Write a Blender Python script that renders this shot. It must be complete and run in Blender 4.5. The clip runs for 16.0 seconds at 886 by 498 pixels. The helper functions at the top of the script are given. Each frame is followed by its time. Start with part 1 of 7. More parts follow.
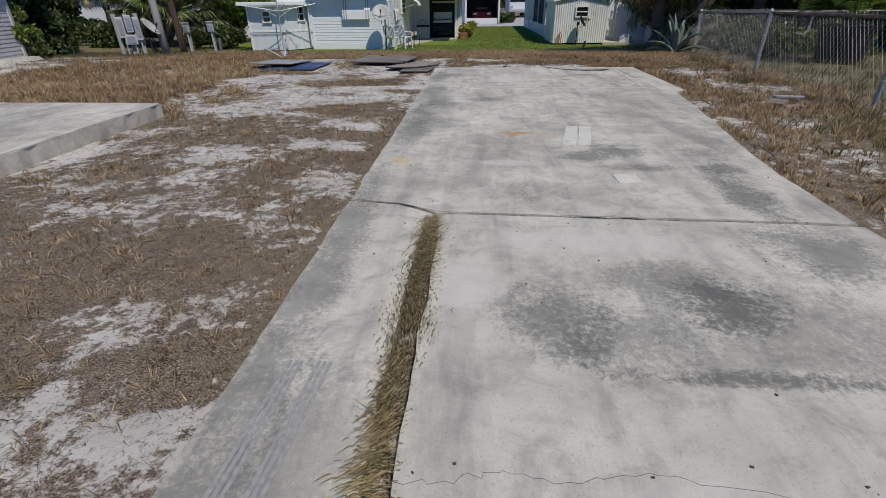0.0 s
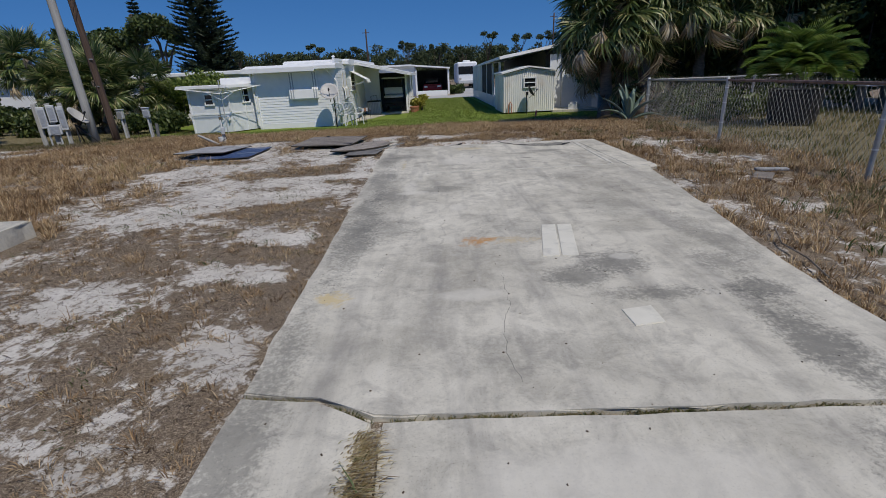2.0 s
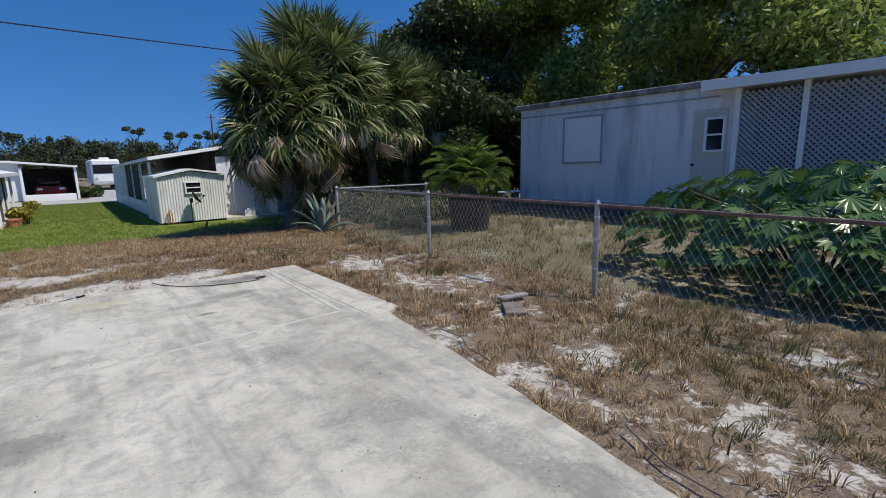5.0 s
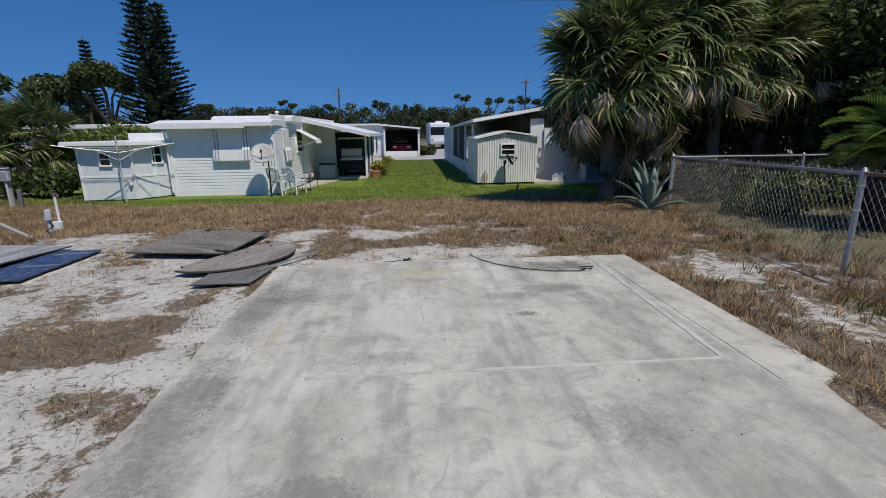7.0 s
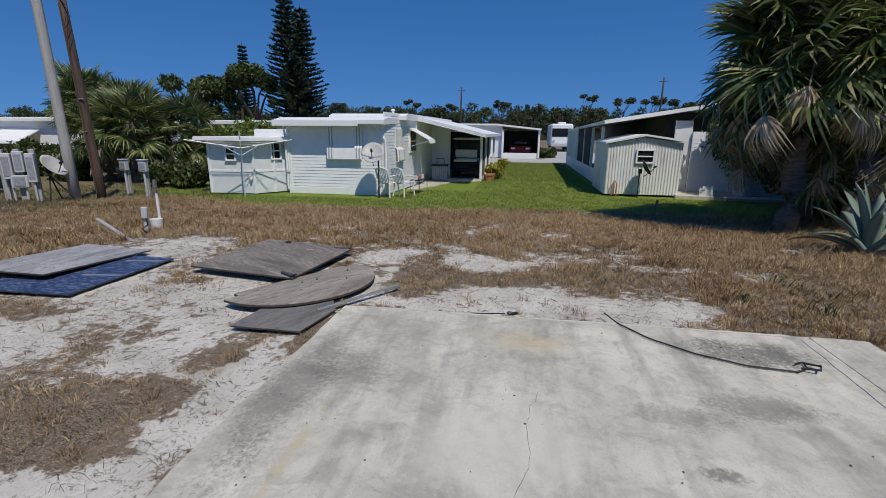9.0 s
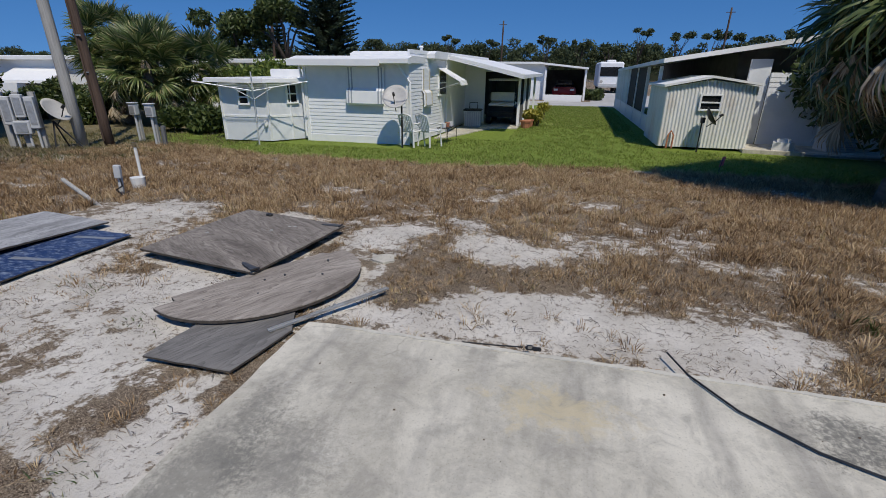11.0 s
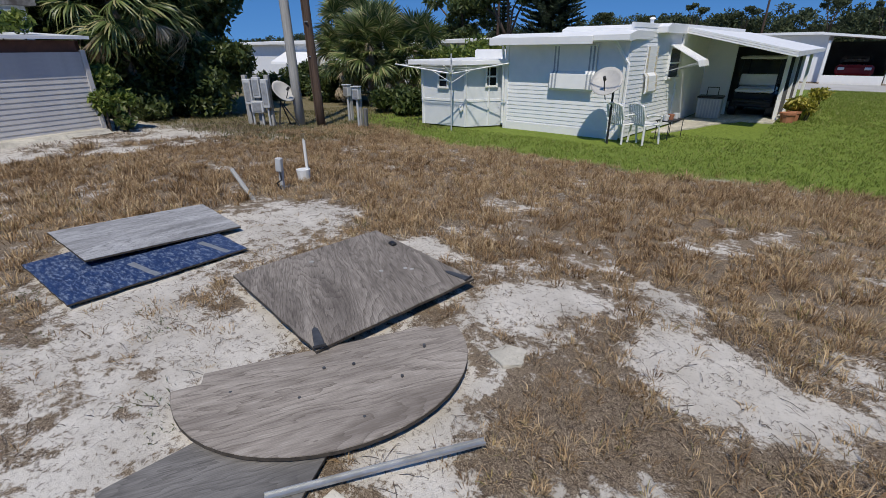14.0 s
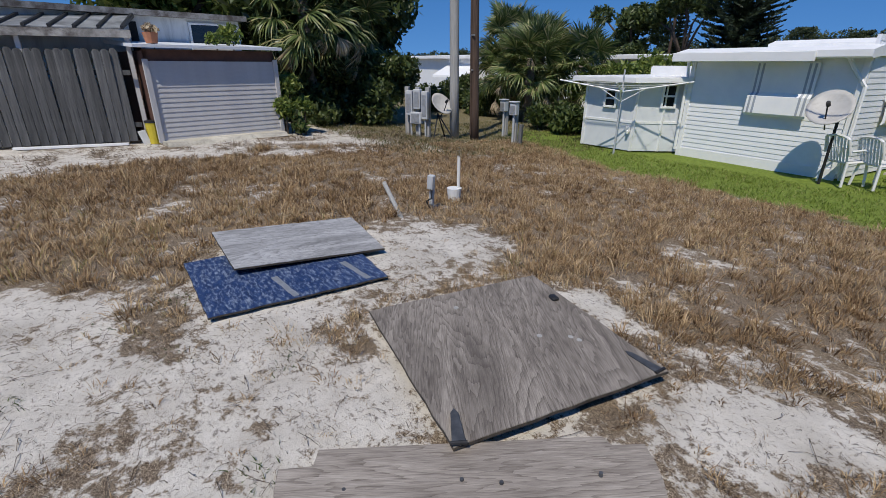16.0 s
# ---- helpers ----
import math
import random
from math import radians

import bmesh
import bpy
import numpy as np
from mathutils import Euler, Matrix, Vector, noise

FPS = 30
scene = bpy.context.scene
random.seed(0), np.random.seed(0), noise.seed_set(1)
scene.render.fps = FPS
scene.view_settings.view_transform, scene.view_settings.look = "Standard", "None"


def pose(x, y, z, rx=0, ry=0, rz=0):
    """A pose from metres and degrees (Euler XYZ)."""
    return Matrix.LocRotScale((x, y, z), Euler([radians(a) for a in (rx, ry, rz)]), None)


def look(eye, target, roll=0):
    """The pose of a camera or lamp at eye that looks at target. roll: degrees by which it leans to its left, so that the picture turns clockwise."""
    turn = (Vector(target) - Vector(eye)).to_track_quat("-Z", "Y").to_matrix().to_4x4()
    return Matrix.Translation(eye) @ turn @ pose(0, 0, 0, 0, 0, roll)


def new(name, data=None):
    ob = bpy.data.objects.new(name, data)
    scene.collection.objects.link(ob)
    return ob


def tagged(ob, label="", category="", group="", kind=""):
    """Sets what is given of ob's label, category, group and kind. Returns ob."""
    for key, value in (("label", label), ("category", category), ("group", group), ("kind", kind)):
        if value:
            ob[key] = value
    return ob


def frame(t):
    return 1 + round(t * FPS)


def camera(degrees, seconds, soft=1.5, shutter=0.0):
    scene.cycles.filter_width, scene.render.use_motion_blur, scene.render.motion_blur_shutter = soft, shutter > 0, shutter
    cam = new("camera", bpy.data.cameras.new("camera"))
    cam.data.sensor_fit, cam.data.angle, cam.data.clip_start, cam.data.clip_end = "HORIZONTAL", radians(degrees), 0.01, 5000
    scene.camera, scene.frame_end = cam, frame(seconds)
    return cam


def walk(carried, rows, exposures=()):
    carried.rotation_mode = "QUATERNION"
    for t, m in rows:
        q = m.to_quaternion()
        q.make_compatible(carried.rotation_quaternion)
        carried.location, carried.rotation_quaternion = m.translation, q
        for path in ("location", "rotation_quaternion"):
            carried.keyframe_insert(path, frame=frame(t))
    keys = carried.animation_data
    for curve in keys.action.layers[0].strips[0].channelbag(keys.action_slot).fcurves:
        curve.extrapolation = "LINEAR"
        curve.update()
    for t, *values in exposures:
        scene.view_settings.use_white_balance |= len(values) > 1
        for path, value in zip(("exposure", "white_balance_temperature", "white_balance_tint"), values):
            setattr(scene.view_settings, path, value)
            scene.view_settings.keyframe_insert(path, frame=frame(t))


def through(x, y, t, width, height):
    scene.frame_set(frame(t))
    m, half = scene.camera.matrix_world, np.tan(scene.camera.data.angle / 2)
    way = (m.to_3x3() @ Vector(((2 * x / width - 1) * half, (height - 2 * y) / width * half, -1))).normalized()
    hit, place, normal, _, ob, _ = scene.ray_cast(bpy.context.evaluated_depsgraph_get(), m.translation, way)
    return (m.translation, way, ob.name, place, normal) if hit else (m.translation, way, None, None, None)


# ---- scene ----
cam = camera(87.4, 16.0, soft=0.5)
PATH = [
    (0, (-0.455, 0.853, 1.188), (-0.583, 2.614, 0.249), -0.7),
    (0.5, (-0.367, 1.11, 1.231), (-0.481, 2.909, 0.364), -1.2),
    (1, (-0.408, 1.403, 1.259), (-0.48, 3.242, 0.477), -1.8),
    (1.5, (-0.43, 1.713, 1.258), (-0.456, 3.574, 0.526), -2.3),
    (2, (-0.409, 2.071, 1.28), (-0.385, 3.942, 0.575), -2.7),
    (2.5, (-0.469, 2.417, 1.296), (-0.299, 4.305, 0.657), -2.7),
    (3, (-0.413, 2.781, 1.286), (0.036, 4.655, 0.751), -2.0),
    (3.2, (-0.372, 2.931, 1.322), (0.299, 4.757, 0.86), -1.5),
    (5.3, (0.067, 4.555, 1.451), (1.323, 6.068, 1.087), -1.2),
    (5.5, (0.05, 4.695, 1.441), (1.144, 6.319, 1.033), -1.2),
    (6, (0.119, 5.127, 1.421), (0.778, 6.951, 0.932), -1.3),
    (6.5, (0.117, 5.545, 1.404), (0.492, 7.445, 0.902), -0.9),
    (7, (0.134, 5.942, 1.412), (0.286, 7.876, 0.925), -0.7),
    (7.5, (0.173, 6.331, 1.444), (0.15, 8.282, 1.004), -0.6),
    (8, (0.107, 6.698, 1.451), (-0.031, 8.652, 1.046), -0.5),
    (8.5, (0.136, 7.086, 1.433), (-0.096, 9.027, 1.01), -0.2),
    (9, (0.141, 7.452, 1.436), (-0.179, 9.366, 0.951), 0.5),
    (9.2, (0.1, 7.593, 1.421), (-0.255, 9.495, 0.912), 0.7),
    (11.3, (0.207, 8.895, 1.539), (-0.251, 10.694, 0.795), 0.3),
    (11.5, (0.247, 9.045, 1.558), (-0.214, 10.836, 0.798), 0.1),
    (12, (0.228, 9.358, 1.554), (-0.252, 11.131, 0.762), -0.0),
    (12.5, (0.164, 9.698, 1.562), (-0.445, 11.418, 0.744), -0.3),
    (13, (0.162, 10.008, 1.563), (-0.652, 11.641, 0.745), -1.1),
    (13.5, (0.032, 10.18, 1.557), (-0.973, 11.709, 0.749), -1.1),
    (14, (-0.141, 10.291, 1.561), (-1.315, 11.702, 0.766), -0.6),
    (14.5, (-0.208, 10.458, 1.571), (-1.537, 11.737, 0.798), -0.6),
    (15, (-0.345, 10.547, 1.563), (-1.79, 11.71, 0.814), -0.2),
    (15.5, (-0.612, 10.527, 1.555), (-2.124, 11.608, 0.817), 0.4),
    (16, (-0.803, 10.615, 1.533), (-2.363, 11.624, 0.792), 0.3),
]
EXPOSURES = [(0, -0.28), (3, -0.34), (5.5, 0.16), (6.5, -0.18), (9, -0.16), (12.5, -0.18), (14.5, -0.04), (16, -0.04)]
walk(cam, [(t, look(eye, target, roll)) for t, eye, target, roll in PATH], EXPOSURES)

# ---- sky, sun and exposure ----
world = bpy.data.worlds.new("world")
scene.world = world
world.use_nodes = True
SUN = Vector((0.38, -0.53, 1.0)).normalized()
sky = world.node_tree.nodes.new("ShaderNodeTexSky")
sky.sky_type = "NISHITA"
sky.sun_disc = False
sky.sun_elevation = math.asin(SUN.z)
sky.sun_rotation = math.atan2(SUN.x, SUN.y)
sky.air_density, sky.dust_density, sky.ozone_density = 1.0, 0.0, 1.5
backing = world.node_tree.nodes["Background"]
backing.inputs["Strength"].default_value = 0.09
aim = world.node_tree.nodes.new("ShaderNodeTexCoord")
lift = world.node_tree.nodes.new("ShaderNodeVectorMath")
lift.operation = "MULTIPLY_ADD"
lift.inputs[1].default_value, lift.inputs[2].default_value = (1.0, 1.0, 0.85), (0.0, 0.0, 0.26)
world.node_tree.links.new(aim.outputs["Generated"], lift.inputs[0])
world.node_tree.links.new(lift.outputs[0], sky.inputs["Vector"])
deep = world.node_tree.nodes.new("ShaderNodeHueSaturation")
deep.inputs["Saturation"].default_value, deep.inputs["Value"].default_value = 1.38, 1.42
deep.inputs["Hue"].default_value = 0.508
world.node_tree.links.new(sky.outputs[0], deep.inputs["Color"])
world.node_tree.links.new(deep.outputs[0], backing.inputs["Color"])
lamp = bpy.data.lights.new("sun", "SUN")
lamp.energy, lamp.angle, lamp.color = 3.8, radians(0.55), (1.0, 0.932, 0.815)
new("sun", lamp).matrix_world = look(SUN * 60, (0, 0, 0))


# ---- mesh helpers ----
def part(name, bm, mat, parent=None, label="", smooth=False):
    me = bpy.data.meshes.new(name)
    bmesh.ops.recalc_face_normals(bm, faces=bm.faces)
    bm.to_mesh(me)
    bm.free()
    me.materials.append(mat)
    if smooth:
        me.polygons.foreach_set("use_smooth", [True] * len(me.polygons))
    return place(name, me, parent, label)


def place(name, me, parent=None, label="", m=None):
    ob = new(name, me)
    if parent:
        ob.parent = parent
    if m is not None:
        ob.matrix_basis = m
    if label:
        tagged(ob, label)
    return ob


def thing(name, label, category, m=None, group="", kind=""):
    ob = new(name)
    ob.empty_display_size = 0.2
    if m is not None:
        ob.matrix_basis = m
    return tagged(ob, label, category, group, kind)


def mesh_of(name, verts, tris, mat):
    """A mesh from arrays of vertices and triangles."""
    verts, tris = np.asarray(verts, np.float32), np.asarray(tris, np.int32)
    me = bpy.data.meshes.new(name)
    me.vertices.add(len(verts))
    me.vertices.foreach_set("co", verts.ravel())
    me.loops.add(tris.size)
    me.loops.foreach_set("vertex_index", tris.ravel())
    me.polygons.add(len(tris))
    me.polygons.foreach_set("loop_start", np.arange(0, tris.size, 3, dtype=np.int32))
    me.update(calc_edges=True)
    me.materials.append(mat)
    return me


def box(bm, c, s, rz=0.0, rx=0.0, ry=0.0, bevel=0.0):
    r = bmesh.ops.create_cube(bm, size=1.0, matrix=pose(*c, rx, ry, rz) @ Matrix.Diagonal((*s, 1)))
    if bevel:
        es = list({e for v in r["verts"] for e in v.link_edges})
        bmesh.ops.bevel(bm, geom=es, offset=bevel, segments=1, affect="EDGES")


def span(bm, lo, hi, bevel=0.0):
    box(bm, [(a + b) / 2 for a, b in zip(lo, hi)], [b - a for a, b in zip(lo, hi)], bevel=bevel)


def cyl(bm, p0, p1, r0, r1=None, n=10):
    p0, p1 = Vector(p0), Vector(p1)
    d = p1 - p0
    m = Matrix.Translation((p0 + p1) / 2) @ d.to_track_quat("Z", "Y").to_matrix().to_4x4()
    bmesh.ops.create_cone(bm, cap_ends=True, segments=n, radius1=r0, radius2=r0 if r1 is None else r1, depth=d.length, matrix=m)


def tube(bm, pts, r, n=6, r1=None):
    pts = [Vector(p) for p in pts]
    rings = []
    for i, p in enumerate(pts):
        d = (pts[min(i + 1, len(pts) - 1)] - pts[max(i - 1, 0)]).normalized()
        q = d.to_track_quat("Z", "Y").to_matrix()
        rr = r if r1 is None else r + (r1 - r) * i / (len(pts) - 1)
        rings.append([bm.verts.new(p + q @ Vector((rr * math.cos(a), rr * math.sin(a), 0))) for a in [2 * math.pi * k / n for k in range(n)]])
    for a, b in zip(rings, rings[1:]):
        for k in range(n):
            bm.faces.new((a[k], a[(k + 1) % n], b[(k + 1) % n], b[k]))
    bm.faces.new(rings[0][::-1])
    bm.faces.new(rings[-1])


def slab_poly(bm, pts, z0, z1, bevel=0.0):
    lo = [bm.verts.new((x, y, z0)) for x, y in pts]
    hi = [bm.verts.new((x, y, z1)) for x, y in pts]
    n = len(pts)
    faces = [bm.faces.new(lo[::-1]), bm.faces.new(hi)]
    faces += [bm.faces.new((lo[i], lo[(i + 1) % n], hi[(i + 1) % n], hi[i])) for i in range(n)]
    if bevel:
        bmesh.ops.bevel(bm, geom=list(faces[1].edges), offset=bevel, segments=2, affect="EDGES")


def section(bm, profile, p0, p1, out):
    """Extrude a closed profile of (outwards, up) from p0 to p1; out: horizontal direction."""
    out = Vector(out).normalized()
    up = Vector((0, 0, 1))
    a = [bm.verts.new(Vector(p0) + out * u + up * v) for u, v in profile]
    b = [bm.verts.new(Vector(p1) + out * u + up * v) for u, v in profile]
    n = len(profile)
    for i in range(n):
        bm.faces.new((a[i], a[(i + 1) % n], b[(i + 1) % n], b[i]))
    bm.faces.new(a[::-1])
    bm.faces.new(b)


def lap_profile(h, rows, depth=0.01, back=0.06):
    """The section of a wall of lapped boards."""
    step = h / rows
    pts = [(-back, 0.0)]
    for i in range(rows):
        pts += [(depth, i * step), (0.0, (i + 1) * step)]
    pts.append((-back, h))
    return pts


def ribbed(bm, p0, p1, z0, z1, pitch, depth, out, top0=None, top1=None):
    """A sheet of upright ribs between p0 and p1; top0, top1: heights of its ends."""
    p0, p1, out = Vector((*p0, 0)), Vector((*p1, 0)), Vector((*out, 0)).normalized()
    n = max(2, int((p1 - p0).length / pitch)) * 4
    top0, top1 = z1 if top0 is None else top0, z1 if top1 is None else top1
    prev = None
    for i in range(n + 1):
        f = i / n
        o = out * (depth if i % 4 in (1, 2) else 0.0)
        p = p0.lerp(p1, f) + o
        t = top0 + (top1 - top0) * f
        q = [bm.verts.new((p.x, p.y, z0)), bm.verts.new((p.x, p.y, t)), bm.verts.new((p.x - out.x * 0.05 - o.x, p.y - out.y * 0.05 - o.y, t)), bm.verts.new((p.x - out.x * 0.05 - o.x, p.y - out.y * 0.05 - o.y, z0))]
        if prev:
            for k in range(4):
                bm.faces.new((prev[k], prev[(k + 1) % 4], q[(k + 1) % 4], q[k]))
        prev = q


# ---- smooth random fields ----
def field(x, y, scale, seed=0):
    """Value noise in 0..1 on arrays."""
    x, y = np.asarray(x, float) / scale, np.asarray(y, float) / scale
    xi, yi = np.floor(x).astype(np.int64), np.floor(y).astype(np.int64)
    fx, fy = x - xi, y - yi
    fx, fy = fx * fx * (3 - 2 * fx), fy * fy * (3 - 2 * fy)

    def h(a, b):
        v = np.sin(a * 127.1 + b * 311.7 + seed * 74.7) * 43758.5453
        return v - np.floor(v)
    return (h(xi, yi) * (1 - fx) + h(xi + 1, yi) * fx) * (1 - fy) + (h(xi, yi + 1) * (1 - fx) + h(xi + 1, yi + 1) * fx) * fy


def fbm(x, y, scale, seed=0, octaves=4):
    t, a, s = 0.0, 0.5, 0.0
    for k in range(octaves):
        t, s = t + a * field(x, y, scale / 2 ** k, seed + k), s + a
        a *= 0.55
    return t / s


def ss(a, b, v):
    t = np.clip((v - a) / (b - a), 0, 1)
    return t * t * (3 - 2 * t)


# ---- the lie of the land ----
def slope(y):
    return -0.45 * np.clip((np.asarray(y, float) - 13.0) / 7.5, 0, 1)


def land(x, y):
    """Height of the ground."""
    x, y = np.asarray(x, float), np.asarray(y, float)
    near = np.exp(-((x + 1) ** 2 + (y - 9) ** 2) / 500)
    return slope(y) - 0.035 + near * 0.045 * (fbm(x, y, 1.3, 3) - 0.5)


def right_edge(y):
    return np.interp(y, [-4, 3.5, 4.4, 5.2, 6.4, 7.6, 8.15, 8.2, 9.4, 11.1], [1.84, 1.83, 1.86, 1.98, 2.2, 2.38, 2.47, 2.6, 2.64, 2.66])


def ell(x, y, cx, cy, rx, ry):
    return ((x - cx) / rx) ** 2 + ((y - cy) / ry) ** 2


def spread(v):
    return np.clip((v - 0.5) * 2.3 + 0.5, 0, 1)


BARE_SPOTS = (
    (-1.93, 2.4, 0.36, 0.25, 0.42), (-1.62, 2.69, 0.22, 0.16, 0.35), (-1.84, 1.84, 0.3, 0.2, 0.4), (-1.6, 4.4, 0.3, 0.35, 0.35),
    (-3.3, 3.6, 0.5, 0.2, 0.2), (-1.78, 6.05, 0.45, 0.25, 0.5), (-1.65, 5.2, 0.26, 0.2, 0.4), (-2.7, 6.6, 0.5, 0.25, 0.3),
    (-2.6, 7.6, 0.7, 0.28, 0.4), (-2.9, 8.3, 0.9, 0.5, 0.35), (-1.5, 9.4, 0.2, 0.9, 0.4), (-1.8, 8.75, 0.6, 0.16, 0.4),
    (-3.0, 10.1, 1.0, 0.7, 0.32), (-4.2, 9.9, 1.2, 0.6, 0.36), (-2.6, 11.2, 0.45, 0.4, 0.5), (-3.5, 11.0, 0.5, 0.5, 0.3),
    (-4.4, 12.95, 0.3, 0.35, 0.28), (-1.5, 12.75, 0.28, 0.4, 0.36), (-2.4, 13.05, 0.6, 0.16, 0.2), (-1.2, 12.95, 0.3, 0.2, 0.25),
    (-0.28, 12.65, 0.42, 0.36, 0.75), (0.3, 11.5, 0.8, 0.36, 0.7), (0.9, 11.35, 0.6, 0.28, 0.7), (1.35, 11.5, 0.5, 0.32, 0.6),
    (-0.33, 11.45, 0.35, 0.22, 0.35), (1.45, 12.75, 0.4, 0.16, 0.35), (1.8, 13.75, 0.7, 0.14, 0.3), (3.5, 8.2, 0.5, 1.3, 0.2),
    (3.9, 10.6, 0.9, 0.7, 0.22), (2.45, 6.7, 0.18, 1.6, 0.3), (3.1, 6.2, 0.3, 0.4, 0.25), (2.2, 11.5, 0.5, 0.2, 0.35))
MATTED_SPOTS = (
    (-2.1, 3.1, 0.36, 0.3, 0.3), (-1.55, 2.13, 0.14, 0.22, 0.35), (-2.1, 7.0, 0.5, 0.34, 0.6), (-1.96, 5.65, 0.42, 0.24, 0.5),
    (-1.75, 7.4, 0.26, 0.2, 0.45), (-2.0, 9.45, 0.5, 0.24, 0.7), (-2.15, 9.08, 0.45, 0.2, 0.6), (-1.86, 10.05, 0.24, 0.24, 0.5),
    (-0.8, 11.8, 0.35, 0.42, 0.45), (-0.12, 12.05, 0.42, 0.2, 0.55), (1.0, 12.5, 0.6, 0.32, 0.3), (-1.36, 10.4, 0.07, 0.45, 0.5),
    (-1.42, 6.3, 0.12, 1.7, 0.35), (-4.9, 10.3, 0.35, 0.5, 0.4), (-4.0, 10.4, 0.6, 0.18, 0.25), (-2.4, 8.15, 0.5, 0.12, 0.3))


def dry_cover(x, y):
    """How much of the sand is under dry grass, 0..1."""
    n1, n2, n3 = spread(fbm(x, y, 2.4, 11)), spread(fbm(x, y, 0.7, 21)), spread(fbm(x * 0.45, y, 0.45, 61))
    wob = (n1 - 0.5) * 1.0 + (n2 - 0.5) * 0.7
    c = 0.51 + 0 * x
    c = np.where(y < 7.0 + wob, 0.66, c)
    c = np.maximum(c, 0.6 * ss(-1.5, -1.0, x) * ss(10.9, 11.1, y))
    c = np.maximum(c, 0.92 * ss(12.3, 14.0, y + wob * 0.8))
    c = np.maximum(c, 0.92 * ss(-4.4, -5.4, x + wob * 0.6) * ss(6.0, 7.5, y))
    right = ss(1.8, 2.3, x)
    c = c * (1 - right) + right * np.maximum(0.8, c)
    for spots, sign in ((BARE_SPOTS, -1), (MATTED_SPOTS, 1)):
        for cx, cy, rx, ry, d in spots:
            c = c + sign * d * np.exp(-ell(x, y, cx, cy, rx, ry) ** 2)
    strip = ss(-8.9, -9.8, x + wob * 0.5) * ss(16.8, 15.0, y)
    c = c * (1 - strip) + 0.38 * strip
    n4 = spread(fbm(x, y, 0.3, 91))
    return np.clip(c + (n1 - 0.5) * 0.2 + (n2 - 0.5) * 0.4 + (n3 - 0.5) * 0.36 + (n4 - 0.5) * 0.3, 0, 1)


def lawn_cover(x, y):
    """Where the mown lawn lies, 0..1."""
    wob = (fbm(x, y, 1.1, 31) - 0.5) * 1.2
    edge = np.interp(x, [-14, -9, -7.4, -2.3, 1.2, 5, 8], [21.0, 18.8, 18.2, 18.1, 18.9, 18.7, 18.5])
    return ss(-0.25, 0.3, y + wob - edge) * ss(-13.5, -11.5, x + wob) * ss(9, 7, x) * ss(40.2, 39.8, y)


def yard_cover(x, y):
    """Half-green rough grass beyond the fence and by the poles, 0..1."""
    return np.maximum(ss(4.7, 5.3, x) * ss(19.5, 18, y) * 0.55, ss(15.0, 19.0, y - 0.1 * x) * ss(-7.5, -9.5, x) * 0.6)


# ---- materials ----
def tree(name):
    m = bpy.data.materials.new(name)
    m.use_nodes = True
    return m, m.node_tree.nodes, m.node_tree.links


def noise_node(nd, lk, vec, scale, detail=6.0, rough=0.6, dist=0.0):
    n = nd.new("ShaderNodeTexNoise")
    n.inputs["Scale"].default_value, n.inputs["Detail"].default_value = scale, detail
    n.inputs["Roughness"].default_value, n.inputs["Distortion"].default_value = rough, dist
    if vec is not None:
        lk.new(vec, n.inputs["Vector"])
    return n.outputs["Fac"]


def ramp(nd, lk, fac, stops):
    r = nd.new("ShaderNodeValToRGB")
    e = r.color_ramp.elements
    while len(e) < len(stops):
        e.new(0.5)
    for el, (p, c) in zip(e, stops):
        el.position, el.color = p, (*c, 1) if isinstance(c, tuple) else (c, c, c, 1)
    lk.new(fac, r.inputs["Fac"])
    return r.outputs["Color"]


def mix(nd, lk, fac, a, b, kind="MIX"):
    m = nd.new("ShaderNodeMix")
    m.data_type, m.blend_type = "RGBA", kind
    for s, v in ((m.inputs[0], fac), (m.inputs[6], a), (m.inputs[7], b)):
        if isinstance(v, (int, float)):
            s.default_value = v
        elif isinstance(v, tuple):
            s.default_value = (*v, 1)
        else:
            lk.new(v, s)
    return m.outputs[2]


def calc(nd, lk, op, a, b=None, c=None):
    m = nd.new("ShaderNodeMath")
    m.operation = op
    for s, v in zip(m.inputs, (a, b, c)):
        if isinstance(v, (int, float)):
            s.default_value = v
        elif v is not None:
            lk.new(v, s)
    return m.outputs[0]


def coords(nd, lk, stretch=None):
    out = nd.new("ShaderNodeTexCoord").outputs["Object"]
    if stretch:
        mp = nd.new("ShaderNodeMapping")
        mp.inputs["Scale"].default_value = stretch
        lk.new(out, mp.inputs["Vector"])
        out = mp.outputs[0]
    return out


def finish(nd, lk, col, rough, height=None, bump=0.2, dist=0.01, metal=0.0, spec=0.4):
    bs = nd["Principled BSDF"]
    if isinstance(col, tuple):
        bs.inputs["Base Color"].default_value = (*col, 1)
    else:
        lk.new(col, bs.inputs["Base Color"])
    if isinstance(rough, float):
        bs.inputs["Roughness"].default_value = rough
    else:
        lk.new(rough, bs.inputs["Roughness"])
    bs.inputs["Metallic"].default_value = metal
    bs.inputs["Specular IOR Level"].default_value = spec
    if height is not None:
        b = nd.new("ShaderNodeBump")
        b.inputs["Strength"].default_value, b.inputs["Distance"].default_value = bump, dist
        lk.new(height, b.inputs["Height"])
        lk.new(b.outputs[0], bs.inputs["Normal"])
    return bs


